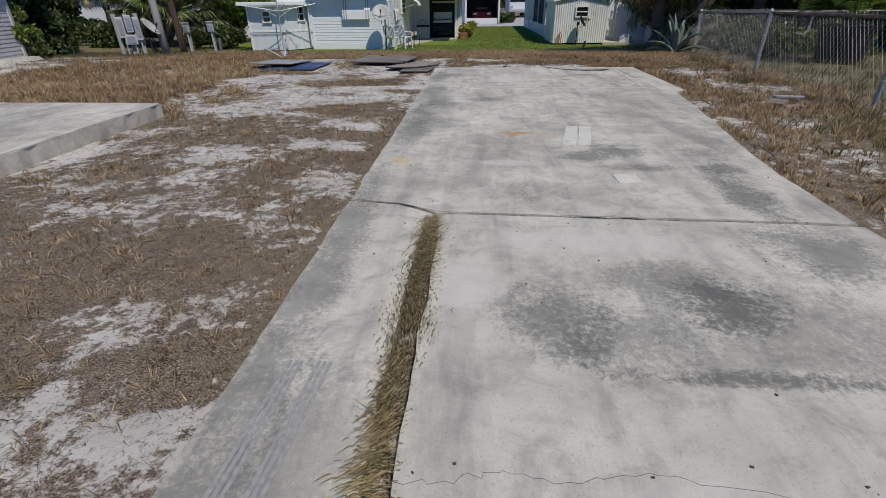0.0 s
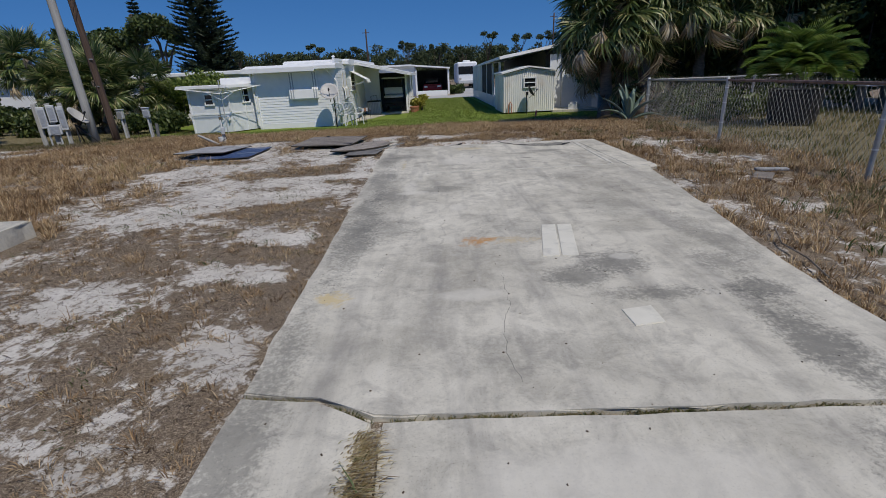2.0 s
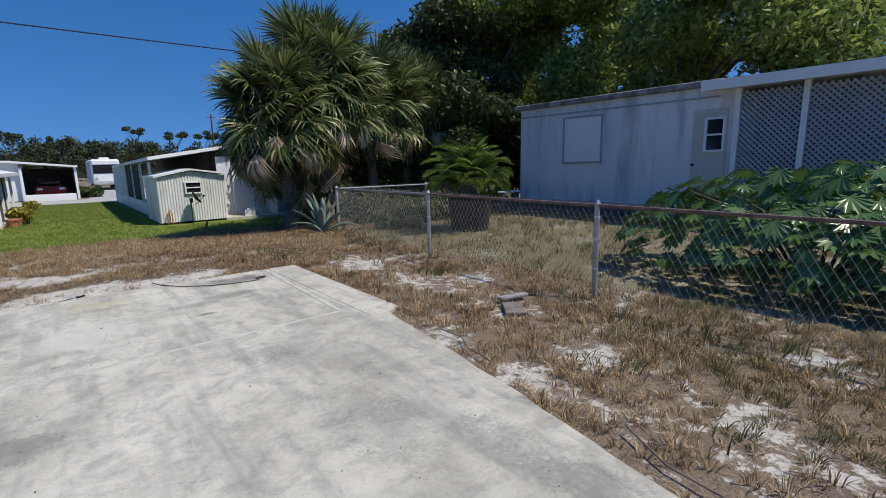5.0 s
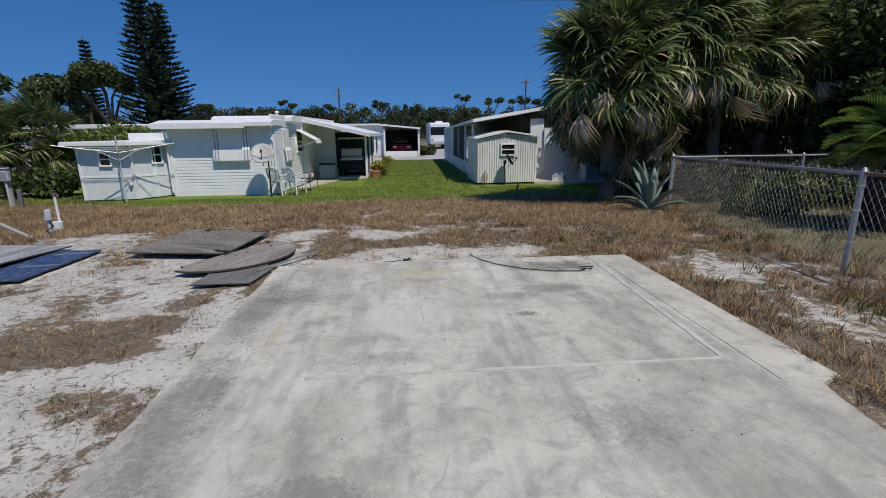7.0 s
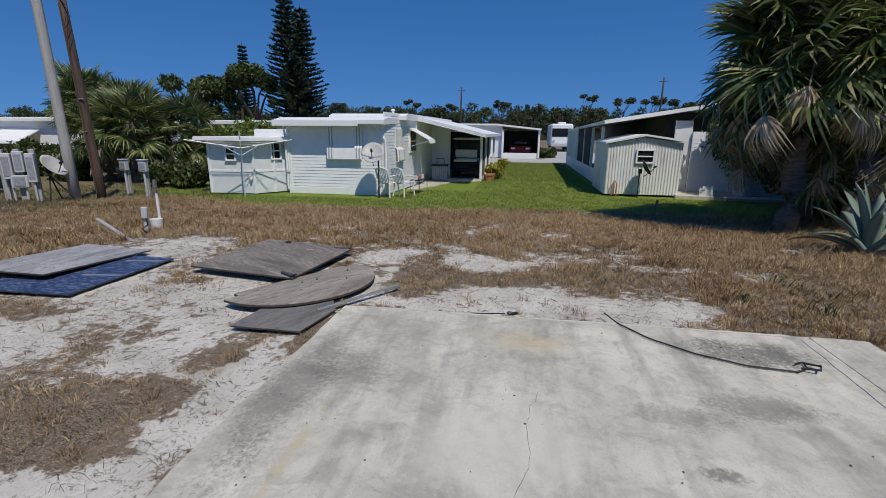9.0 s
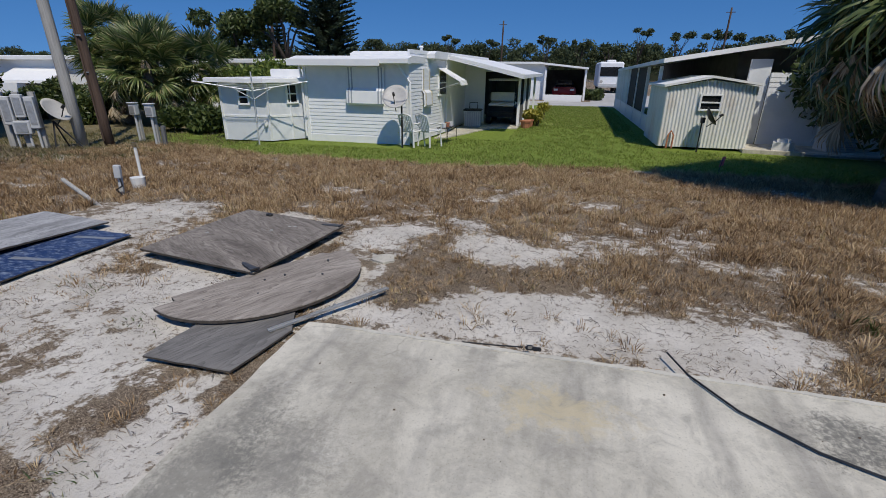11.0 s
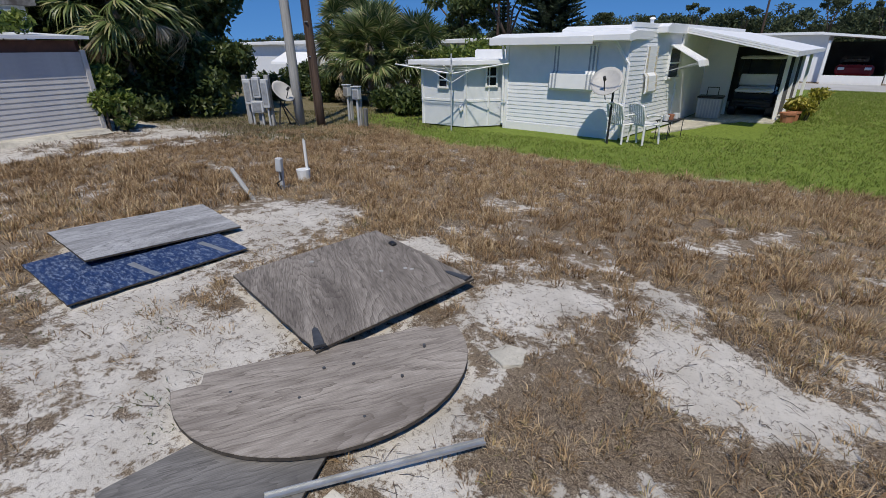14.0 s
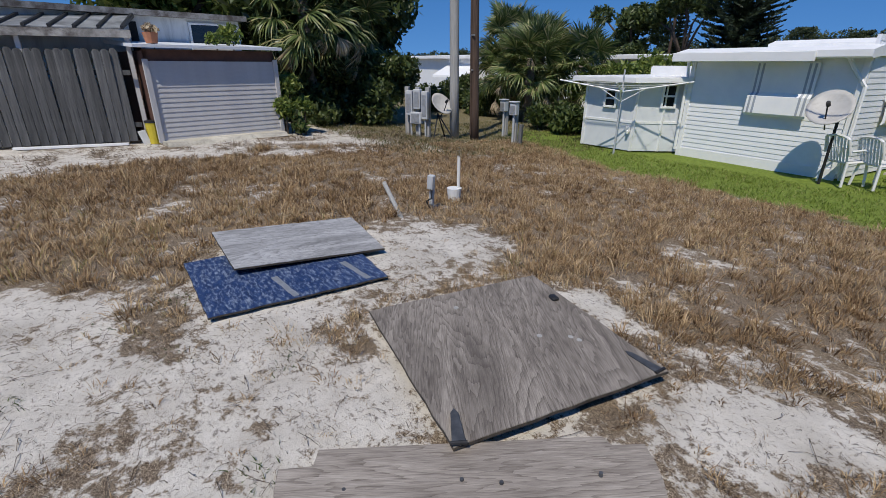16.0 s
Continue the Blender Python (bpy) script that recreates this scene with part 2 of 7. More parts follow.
def surf(name, a, b, scale=6.0, rough=0.7, bump=0.2, bscale=50.0, metal=0.0, stain=None, sscale=1.2, samt=0.6, rnd=0.0, stretch=None, spec=0.4, cut=0.5):
    m, nd, lk = tree(name)
    v = coords(nd, lk, stretch)
    col = ramp(nd, lk, noise_node(nd, lk, v, scale), [(0.3, a), (0.7, b)])
    if stain:
        f = ramp(nd, lk, noise_node(nd, lk, v, sscale, 8, 0.7, 0.3), [(cut, 0.0), (cut + 0.2, samt)])
        col = mix(nd, lk, f, col, stain)
    if rnd:
        r = nd.new("ShaderNodeObjectInfo").outputs["Random"]
        k = calc(nd, lk, "MULTIPLY_ADD", r, 2 * rnd, 1 - rnd)
        cc = nd.new("ShaderNodeCombineColor")
        for i in range(3):
            lk.new(k, cc.inputs[i])
        col = mix(nd, lk, 1.0, col, cc.outputs[0], "MULTIPLY")
    finish(nd, lk, col, rough, noise_node(nd, lk, v, bscale, 4), bump, 0.01, metal, spec)
    return m


def leafy(name, stops, rough=0.5, spec=0.35, through=0.35, clump=False):
    """Leaves and blades, each piece of its own shade, with light passing through."""
    m, nd, lk = tree(name)
    r = nd.new("ShaderNodeNewGeometry").outputs["Random Per Island"]
    if clump:
        tone = nd.new("ShaderNodeAttribute")
        tone.attribute_name = "tone"
        r = calc(nd, lk, "ADD", calc(nd, lk, "MULTIPLY", r, 0.45), calc(nd, lk, "MULTIPLY", tone.outputs["Fac"], 0.55))
    col = ramp(nd, lk, r, stops)
    bs = finish(nd, lk, col, rough, spec=spec)
    tr = nd.new("ShaderNodeBsdfTranslucent")
    lk.new(col, tr.inputs["Color"])
    mx = nd.new("ShaderNodeMixShader")
    mx.inputs[0].default_value = through
    lk.new(bs.outputs[0], mx.inputs[1])
    lk.new(tr.outputs[0], mx.inputs[2])
    lk.new(mx.outputs[0], nd["Material Output"].inputs["Surface"])
    return m


def ground_material():
    m, nd, lk = tree("sandy_ground")
    v = coords(nd, lk)

    def at(name):
        a = nd.new("ShaderNodeAttribute")
        a.attribute_name = name
        return a.outputs["Fac"]
    fine = noise_node(nd, lk, v, 9.0, 12, 0.78, 0.15)
    grit = noise_node(nd, lk, v, 60.0, 6, 0.7)
    sand = ramp(nd, lk, noise_node(nd, lk, v, 2.2, 8), [(0.3, (0.46, 0.425, 0.37)), (0.6, (0.65, 0.61, 0.545))])
    sand = mix(nd, lk, ramp(nd, lk, grit, [(0.56, 0.0), (0.66, 0.5)]), sand, (0.34, 0.30, 0.25))
    sand = mix(nd, lk, ramp(nd, lk, noise_node(nd, lk, v, 22.0, 8, 0.8, 0.5), [(0.55, 0.0), (0.61, 0.8)]), sand, (0.13, 0.105, 0.085))
    straw = nd.new("ShaderNodeMapping")
    straw.inputs["Scale"].default_value = (58, 74, 30)
    straw.inputs["Rotation"].default_value = (0, 0, 0.6)
    lk.new(v, straw.inputs["Vector"])
    fibre = noise_node(nd, lk, straw.outputs[0], 1.0, 5, 0.65, 2.6)
    thatch = ramp(nd, lk, fibre, [(0.38, (0.04, 0.029, 0.021)), (0.5, (0.16, 0.12, 0.085)), (0.63, (0.46, 0.38, 0.28))])
    thatch = mix(nd, lk, ramp(nd, lk, noise_node(nd, lk, v, 0.9, 6), [(0.48, 0.0), (0.65, 0.4)]), thatch, (0.24, 0.18, 0.115))
    f = calc(nd, lk, "ADD", at("cover"), calc(nd, lk, "MULTIPLY_ADD", fine, 3.4, -1.7))
    col = mix(nd, lk, ramp(nd, lk, f, [(0.42, 0.0), (0.60, 1.0)]), sand, thatch)
    rough_grass = ramp(nd, lk, fine, [(0.35, (0.07, 0.08, 0.03)), (0.5, (0.15, 0.14, 0.06)), (0.65, (0.29, 0.23, 0.13))])
    col = mix(nd, lk, calc(nd, lk, "MULTIPLY", at("yard"), 1.0), col, rough_grass)
    turf = ramp(nd, lk, noise_node(nd, lk, v, 14.0, 8, 0.7), [(0.3, (0.085, 0.125, 0.02)), (0.55, (0.18, 0.24, 0.042)), (0.75, (0.28, 0.32, 0.08))])
    col = mix(nd, lk, at("lawn"), col, turf)
    h = calc(nd, lk, "ADD", calc(nd, lk, "MULTIPLY", fibre, 0.6), grit)
    finish(nd, lk, col, 0.95, h, 0.5, 0.02, spec=0.15)
    return m


MILDEW = (
    (-1.1, 6.2, 0.2, 1.3, 0.75), (-1.08, 8.2, 0.2, 1.0, 0.6), (-1.1, 9.7, 0.2, 0.7, 0.6), (-0.82, 6.0, 0.3, 0.35, 0.5),
    (0.81, 5.06, 0.3, 0.22, 0.8), (0.51, 4.84, 0.25, 0.18, 0.7), (0.87, 4.55, 0.35, 0.12, 0.7), (1.51, 4.94, 0.17, 0.3, 0.6),
    (1.5, 4.55, 0.2, 0.15, 0.8), (1.42, 4.0, 0.2, 0.55, 0.85), (1.75, 5.6, 0.18, 0.8, 0.45), (0.67, 2.62, 0.28, 0.22, 0.95),
    (-0.1, 2.5, 0.3, 0.3, 0.75), (0.47, 2.79, 0.4, 0.2, 0.6), (1.36, 3.1, 0.35, 0.4, 0.75), (0.6, 2.15, 0.5, 0.05, 0.9),
    (0.21, 2.36, 0.3, 0.25, 0.6), (0.95, 2.45, 0.4, 0.4, 0.5), (-1.2, 2.5, 0.16, 2.6, 0.65), (-0.95, 1.7, 0.2, 0.6, 0.4),
    (-0.36, 7.5, 0.3, 0.2, 0.55), (1.19, 7.9, 0.35, 0.22, 0.45), (-0.01, 8.7, 0.4, 0.12, 0.35), (1.3, 6.5, 0.3, 0.6, 0.35),
    (-0.9, 7.2, 0.25, 0.4, 0.5), (1.7, 10.66, 0.5, 0.22, 0.95), (1.5, 9.96, 0.35, 0.15, 0.6), (1.01, 9.77, 0.3, 0.12, 0.45),
    (-0.82, 10.0, 0.3, 0.25, 0.5), (1.08, 9.35, 0.1, 0.06, 0.8), (0.3, 5.9, 0.5, 0.3, 0.35), (0.1, 4.0, 0.5, 0.2, 0.3))


def concrete_material():
    m, nd, lk = tree("weathered_concrete")
    v = coords(nd, lk)
    mp = nd.new("ShaderNodeMapping")
    mp.inputs["Scale"].default_value = (1.0, 0.55, 1.0)
    lk.new(v, mp.inputs["Vector"])
    s = mp.outputs[0]
    col = ramp(nd, lk, noise_node(nd, lk, v, 1.1, 10, 0.65, 0.3), [(0.28, (0.395, 0.368, 0.303)), (0.5, (0.572, 0.536, 0.45)), (0.72, (0.69, 0.648, 0.55))])
    big = noise_node(nd, lk, s, 0.75, 9, 0.66, 0.9)
    mott = noise_node(nd, lk, v, 26.0, 8, 0.75)
    dark = calc(nd, lk, "ADD", big, calc(nd, lk, "MULTIPLY_ADD", mott, 0.30, -0.15))
    col = mix(nd, lk, ramp(nd, lk, dark, [(0.5, 0.0), (0.6, 0.3), (0.74, 0.55)]), col, (0.20, 0.185, 0.155))
    streak = nd.new("ShaderNodeMapping")
    streak.inputs["Scale"].default_value = (5.0, 0.7, 1.0)
    streak.inputs["Rotation"].default_value = (0, 0, -0.12)
    lk.new(v, streak.inputs["Vector"])
    col = mix(nd, lk, ramp(nd, lk, noise_node(nd, lk, streak.outputs[0], 1.0, 6, 0.6), [(0.5, 0.0), (0.68, 0.55)]), col, (0.24, 0.226, 0.205))
    col = mix(nd, lk, ramp(nd, lk, noise_node(nd, lk, v, 90.0, 4, 0.8), [(0.56, 0.0), (0.7, 0.75)]), col, (0.2, 0.185, 0.16))
    mid = noise_node(nd, lk, v, 5.5, 10, 0.72, 0.5)
    col = mix(nd, lk, ramp(nd, lk, mid, [(0.48, 0.0), (0.68, 0.6)]), col, (0.24, 0.226, 0.2))
    col = mix(nd, lk, ramp(nd, lk, mid, [(0.3, 0.35), (0.46, 0.0)]), col, (0.66, 0.62, 0.54))
    # mildew patches
    spx = nd.new("ShaderNodeSeparateXYZ")
    lk.new(v, spx.inputs[0])
    speck = noise_node(nd, lk, v, 34.0, 8, 0.8, 0.3)
    shape = noise_node(nd, lk, v, 2.6, 8, 0.7, 0.8)
    for cx, cy, rx, ry, amt in MILDEW:
        dx = calc(nd, lk, "DIVIDE", calc(nd, lk, "SUBTRACT", spx.outputs[0], cx), rx)
        dy = calc(nd, lk, "DIVIDE", calc(nd, lk, "SUBTRACT", spx.outputs[1], cy), ry)
        d = calc(nd, lk, "ADD", calc(nd, lk, "MULTIPLY", dx, dx), calc(nd, lk, "MULTIPLY", dy, dy))
        d = calc(nd, lk, "ADD", d, calc(nd, lk, "MULTIPLY_ADD", shape, 3.0, -1.5))
        d = calc(nd, lk, "ADD", d, calc(nd, lk, "MULTIPLY_ADD", speck, 4.4, -2.2))
        col = mix(nd, lk, ramp(nd, lk, d, [(0.1, amt * 0.85), (1.0, 0.0)]), col, (0.115, 0.113, 0.102))
    # scraped pale patches
    for cx, cy, rx, ry in ((0.91, 5.14, 0.1, 0.07), (-0.66, 7.37, 0.2, 0.1), (-0.17, 6.65, 0.1, 0.14), (-0.5, 2.75, 0.24, 0.26), (-0.69, 7.65, 0.1, 0.4), (-0.2, 4.65, 0.25, 0.1), (0.1, 9.4, 0.5, 0.4), (0.2, 3.2, 0.7, 0.2), (0.2, 1.5, 0.5, 0.3)):
        dx = calc(nd, lk, "DIVIDE", calc(nd, lk, "SUBTRACT", spx.outputs[0], cx), rx)
        dy = calc(nd, lk, "DIVIDE", calc(nd, lk, "SUBTRACT", spx.outputs[1], cy), ry)
        d = calc(nd, lk, "ADD", calc(nd, lk, "MULTIPLY", dx, dx), calc(nd, lk, "MULTIPLY", dy, dy))
        d = calc(nd, lk, "ADD", d, calc(nd, lk, "MULTIPLY_ADD", shape, 2.0, -1.0))
        col = mix(nd, lk, ramp(nd, lk, d, [(0.3, 0.55), (1.0, 0.0)]), col, (0.62, 0.585, 0.51))
    # rust marks
    sp = nd.new("ShaderNodeSeparateXYZ")
    lk.new(v, sp.inputs[0])
    for cx, cy, rx, ry, tint in ((0.1, 5.6, 0.38, 0.1, (0.50, 0.40, 0.25)), (-0.06, 5.6, 0.2, 0.14, (0.44, 0.21, 0.06)), (-1.08, 4.68, 0.14, 0.14, (0.55, 0.43, 0.21)), (0.26, 10.55, 0.4, 0.2, (0.54, 0.46, 0.30)), (-0.85, 9.2, 0.04, 0.5, (0.50, 0.43, 0.28))):
        dx = calc(nd, lk, "DIVIDE", calc(nd, lk, "SUBTRACT", sp.outputs[0], cx), rx)
        dy = calc(nd, lk, "DIVIDE", calc(nd, lk, "SUBTRACT", sp.outputs[1], cy), ry)
        d = calc(nd, lk, "ADD", calc(nd, lk, "MULTIPLY", dx, dx), calc(nd, lk, "MULTIPLY", dy, dy))
        d = calc(nd, lk, "ADD", d, calc(nd, lk, "MULTIPLY_ADD", noise_node(nd, lk, v, 7.0, 8, 0.75, 1.0), 5.5, -2.6))
        col = mix(nd, lk, ramp(nd, lk, d, [(0.0, 0.75), (0.9, 0.0)]), col, tint)
    # hairline cracks
    vo = nd.new("ShaderNodeTexVoronoi")
    vo.feature = "DISTANCE_TO_EDGE"
    vo.inputs["Scale"].default_value = 0.42
    warp = nd.new("ShaderNodeVectorMath")
    warp.operation = "MULTIPLY_ADD"
    nz = nd.new("ShaderNodeTexNoise")
    nz.inputs["Scale"].default_value, nz.inputs["Detail"].default_value = 2.5, 6
    lk.new(v, nz.inputs["Vector"])
    lk.new(nz.outputs["Color"], warp.inputs[0])
    warp.inputs[1].default_value = (0.5, 0.5, 0.0)
    lk.new(v, warp.inputs[2])
    lk.new(warp.outputs[0], vo.inputs["Vector"])
    crack = ramp(nd, lk, vo.outputs["Distance"], [(0.0, 1.0), (0.0035, 0.0)])
    some = ramp(nd, lk, noise_node(nd, lk, v, 0.6, 2), [(0.52, 0.0), (0.56, 0.3)])
    col = mix(nd, lk, calc(nd, lk, "MULTIPLY", crack, some), col, (0.13, 0.12, 0.11))
    finish(nd, lk, col, ramp(nd, lk, mott, [(0.3, 0.75), (0.7, 0.95)]), calc(nd, lk, "ADD", mott, speck), 0.35, 0.006, spec=0.25)
    return m


def plywood_material(name, tints, scale=1.0, rnd=0.0):
    """Weathered veneer with wavy figure along local x."""
    m, nd, lk = tree(name)
    v = coords(nd, lk)
    mp = nd.new("ShaderNodeMapping")
    mp.inputs["Scale"].default_value = (0.5 * scale, 2.7 * scale, 1.0)
    lk.new(v, mp.inputs["Vector"])
    swirl = noise_node(nd, lk, mp.outputs[0], 1.0, 5.0, 0.48, 0.45)
    rings = calc(nd, lk, "FRACT", calc(nd, lk, "MULTIPLY", swirl, 27.0))
    knots = calc(nd, lk, "SUBTRACT", 1.0, calc(nd, lk, "POWER", rings, 2.4))
    fib = nd.new("ShaderNodeMapping")
    fib.inputs["Scale"].default_value = (9, 190, 9)
    lk.new(v, fib.inputs["Vector"])
    grain = noise_node(nd, lk, fib.outputs[0], 1.0, 5, 0.7)
    f = calc(nd, lk, "ADD", calc(nd, lk, "MULTIPLY", knots, 0.22), calc(nd, lk, "MULTIPLY_ADD", grain, 1.0, -0.14))
    col = ramp(nd, lk, f, [(0.25, tints[0]), (0.5, tints[1]), (0.8, tints[2])])
    col = mix(nd, lk, ramp(nd, lk, noise_node(nd, lk, mp.outputs[0], 1.6, 8, 0.7, 0.6), [(0.42, 0.0), (0.64, 0.75)]), col, tints[0])
    finish(nd, lk, col, 0.85, f, 0.35, 0.006, spec=0.25)
    return m


GROUND = ground_material()
CONCRETE = concrete_material()
WHITE = surf("white_siding_paint", (0.74, 0.76, 0.78), (0.82, 0.83, 0.84), 3, 0.45, 0.08, 60, stain=(0.55, 0.56, 0.55), sscale=1.5, samt=0.25, cut=0.55)
SHED_PAINT = surf("greyed_shed_paint", (0.48, 0.465, 0.46), (0.57, 0.555, 0.54), 3, 0.6, 0.1, 50, stain=(0.40, 0.385, 0.37), sscale=1.8, samt=0.4, cut=0.52)
WHITE_TRIM = surf("white_trim_paint", (0.78, 0.79, 0.79), (0.84, 0.84, 0.83), 5, 0.4, 0.05, 50, stain=(0.5, 0.49, 0.45), sscale=2.5, samt=0.3, cut=0.6)
ROOF_WHITE = surf("white_roof_coating", (0.76, 0.77, 0.77), (0.85, 0.85, 0.84), 2, 0.5, 0.15, 30, stain=(0.5, 0.49, 0.45), sscale=1.3, samt=0.35, cut=0.57)
GREY_WALL = surf("chalky_bluish_paint", (0.64, 0.68, 0.70), (0.80, 0.82, 0.82), 1.2, 0.7, 0.12, 40, stain=(0.30, 0.325, 0.34), sscale=2.6, samt=0.7, stretch=(1, 1, 0.16), cut=0.48)
PLAIN_PANEL = surf("white_board_paint", (0.76, 0.78, 0.79), (0.82, 0.83, 0.84), 4, 0.55, 0.06, 50)
CORRUGATED = surf("painted_ribbed_steel", (0.66, 0.67, 0.65), (0.78, 0.78, 0.75), 3, 0.5, 0.05, 40, stain=(0.46, 0.27, 0.11), sscale=0.8, samt=0.6, stretch=(1, 1, 0.4), cut=0.53)
GLASS_DARK = surf("dark_window_glass", (0.012, 0.014, 0.016), (0.02, 0.022, 0.025), 2, 0.08, 0.0, spec=0.6)
SCREEN = surf("dark_insect_screen", (0.018, 0.018, 0.02), (0.035, 0.035, 0.036), 30, 0.8)
# Dark tone puts shade into the colour of roofed-over walls and the trailer gap.
SHADE_TONE = surf("shade_painted_board", (0.10, 0.09, 0.085), (0.16, 0.15, 0.14), 3, 0.8)
BLACK = surf("black_plastic_and_shade", (0.012, 0.012, 0.013), (0.03, 0.03, 0.032), 20, 0.5)
STEEL = surf("galvanised_steel", (0.36, 0.37, 0.37), (0.50, 0.51, 0.52), 14, 0.45, 0.1, 60, metal=0.6, stain=(0.28, 0.24, 0.2), sscale=4, samt=0.4)
RUSTY = surf("rusty_top_rail", (0.13, 0.065, 0.045), (0.28, 0.2, 0.16), 7, 0.7, 0.3, 60, metal=0.2)
GREYBOX = surf("grey_enamel_box", (0.42, 0.44, 0.45), (0.52, 0.53, 0.54), 5, 0.5, 0.05)
WEATHERED = surf("weathered_fence_wood", (0.045, 0.047, 0.05), (0.13, 0.13, 0.13), 5, 0.85, 0.4, 40, stain=(0.22, 0.22, 0.21), sscale=2, samt=0.6, rnd=0.3, stretch=(6, 6, 0.5))
POLE_DARK = surf("creosoted_pole_wood", (0.045, 0.03, 0.022), (0.11, 0.07, 0.05), 6, 0.8, 0.4, 40, stretch=(6, 6, 0.3))
POLE_GREY = surf("bleached_pole_wood", (0.26, 0.26, 0.25), (0.42, 0.41, 0.39), 6, 0.85, 0.4, 40, stretch=(6, 6, 0.3))
PLYWOOD = plywood_material("weathered_plywood", ((0.085, 0.072, 0.063), (0.23, 0.202, 0.175), (0.41, 0.37, 0.325)))
PLYWOOD_TAN = plywood_material("bleached_tan_plywood", ((0.14, 0.118, 0.1), (0.33, 0.29, 0.25), (0.50, 0.45, 0.395)), 0.8)
PLYWOOD_PALE = plywood_material("bleached_plywood", ((0.14, 0.14, 0.14), (0.36, 0.36, 0.365), (0.58, 0.58, 0.58)), 1.2)
PLYWOOD_DARK = plywood_material("grey_plywood", ((0.10, 0.095, 0.09), (0.19, 0.18, 0.17), (0.28, 0.27, 0.255)))
PLY_EDGE = surf("dark_ply_edge", (0.03, 0.026, 0.022), (0.09, 0.075, 0.06), 30, 0.9)
BLUE = surf("flaking_blue_paint", (0.010, 0.026, 0.085), (0.025, 0.055, 0.15), 9, 0.5, 0.3, 40, stain=(0.36, 0.42, 0.52), sscale=20, samt=0.75, stretch=(0.8, 2.4, 1), cut=0.49)
PVC = surf("white_plastic", (0.70, 0.70, 0.68), (0.80, 0.80, 0.78), 6, 0.4, 0.03)
ALU = surf("aluminium_bar", (0.60, 0.61, 0.62), (0.70, 0.71, 0.72), 12, 0.38, 0.05, metal=0.7)
DISH = surf("grey_dish_enamel", (0.40, 0.39, 0.37), (0.50, 0.49, 0.46), 3, 0.5, 0.05, stain=(0.25, 0.23, 0.2), sscale=3, samt=0.5)
TERRACOTTA = surf("terracotta", (0.33, 0.13, 0.07), (0.45, 0.2, 0.11), 6, 0.8)
ASPHALT = surf("pale_worn_road", (0.36, 0.35, 0.33), (0.48, 0.47, 0.45), 0.8, 0.9, 0.2, 20)
BARK = surf("palm_bark", (0.10, 0.08, 0.06), (0.24, 0.2, 0.16), 8, 0.9, 0.6, 30, stretch=(1, 1, 3))
BARK_DARK = surf("tree_bark", (0.05, 0.04, 0.032), (0.13, 0.1, 0.08), 8, 0.9, 0.6, 30)
DRY = leafy("dry_grass_blades", [(0.0, (0.078, 0.044, 0.024)), (0.3, (0.22, 0.136, 0.07)), (0.55, (0.44, 0.305, 0.168)), (0.78, (0.68, 0.53, 0.335)), (0.86, (0.48, 0.355, 0.175)), (0.92, (0.25, 0.23, 0.075)), (1.0, (0.15, 0.165, 0.05))], 0.7, 0.2, 0.22, clump=True)
DEAD = leafy("dead_grass_stems", [(0.0, (0.06, 0.042, 0.033)), (0.4, (0.16, 0.118, 0.085)), (0.75, (0.29, 0.225, 0.16)), (1.0, (0.43, 0.35, 0.255))], 0.8, 0.15, 0.2)
LAWN = leafy("lawn_blades", [(0.0, (0.11, 0.155, 0.024)), (0.5, (0.235, 0.31, 0.055)), (0.85, (0.34, 0.39, 0.10)), (1.0, (0.45, 0.40, 0.18))], 0.5, 0.3)
WEED = leafy("weed_leaves", [(0.0, (0.04, 0.075, 0.018)), (0.6, (0.09, 0.13, 0.035)), (1.0, (0.2, 0.2, 0.08))], 0.5, 0.3)
FROND = leafy("fan_palm_leaflets", [(0.0, (0.045, 0.075, 0.024)), (0.5, (0.125, 0.17, 0.052)), (0.85, (0.235, 0.28, 0.10)), (1.0, (0.44, 0.38, 0.2))], 0.4, 0.45, 0.26)
FROND_DEAD = leafy("dead_palm_leaflets", [(0.0, (0.22, 0.155, 0.09)), (0.5, (0.48, 0.39, 0.26)), (1.0, (0.68, 0.58, 0.42))], 0.7, 0.2, 0.2)
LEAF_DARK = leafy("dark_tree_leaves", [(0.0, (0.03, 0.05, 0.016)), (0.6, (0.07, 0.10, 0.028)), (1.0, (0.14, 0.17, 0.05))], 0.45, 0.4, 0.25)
# Brighter greens than LEAF_DARK, with the sunlit look put into the colour.
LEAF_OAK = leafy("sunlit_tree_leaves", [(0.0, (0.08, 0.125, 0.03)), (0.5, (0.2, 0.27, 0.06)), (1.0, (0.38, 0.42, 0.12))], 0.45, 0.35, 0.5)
LEAF_PINE = leafy("pine_needles", [(0.0, (0.014, 0.025, 0.014)), (0.6, (0.028, 0.045, 0.024)), (1.0, (0.05, 0.07, 0.035))], 0.5, 0.3, 0.1)
LEAF_BRIGHT = leafy("bright_date_palm_leaflets", [(0.0, (0.08, 0.14, 0.022)), (0.6, (0.17, 0.26, 0.045)), (1.0, (0.30, 0.37, 0.10))], 0.45, 0.35, 0.35)
LEAF_GLOSSY = leafy("glossy_lobed_leaves", [(0.0, (0.05, 0.10, 0.025)), (0.6, (0.10, 0.185, 0.045)), (1.0, (0.19, 0.28, 0.08))], 0.3, 0.6, 0.25)
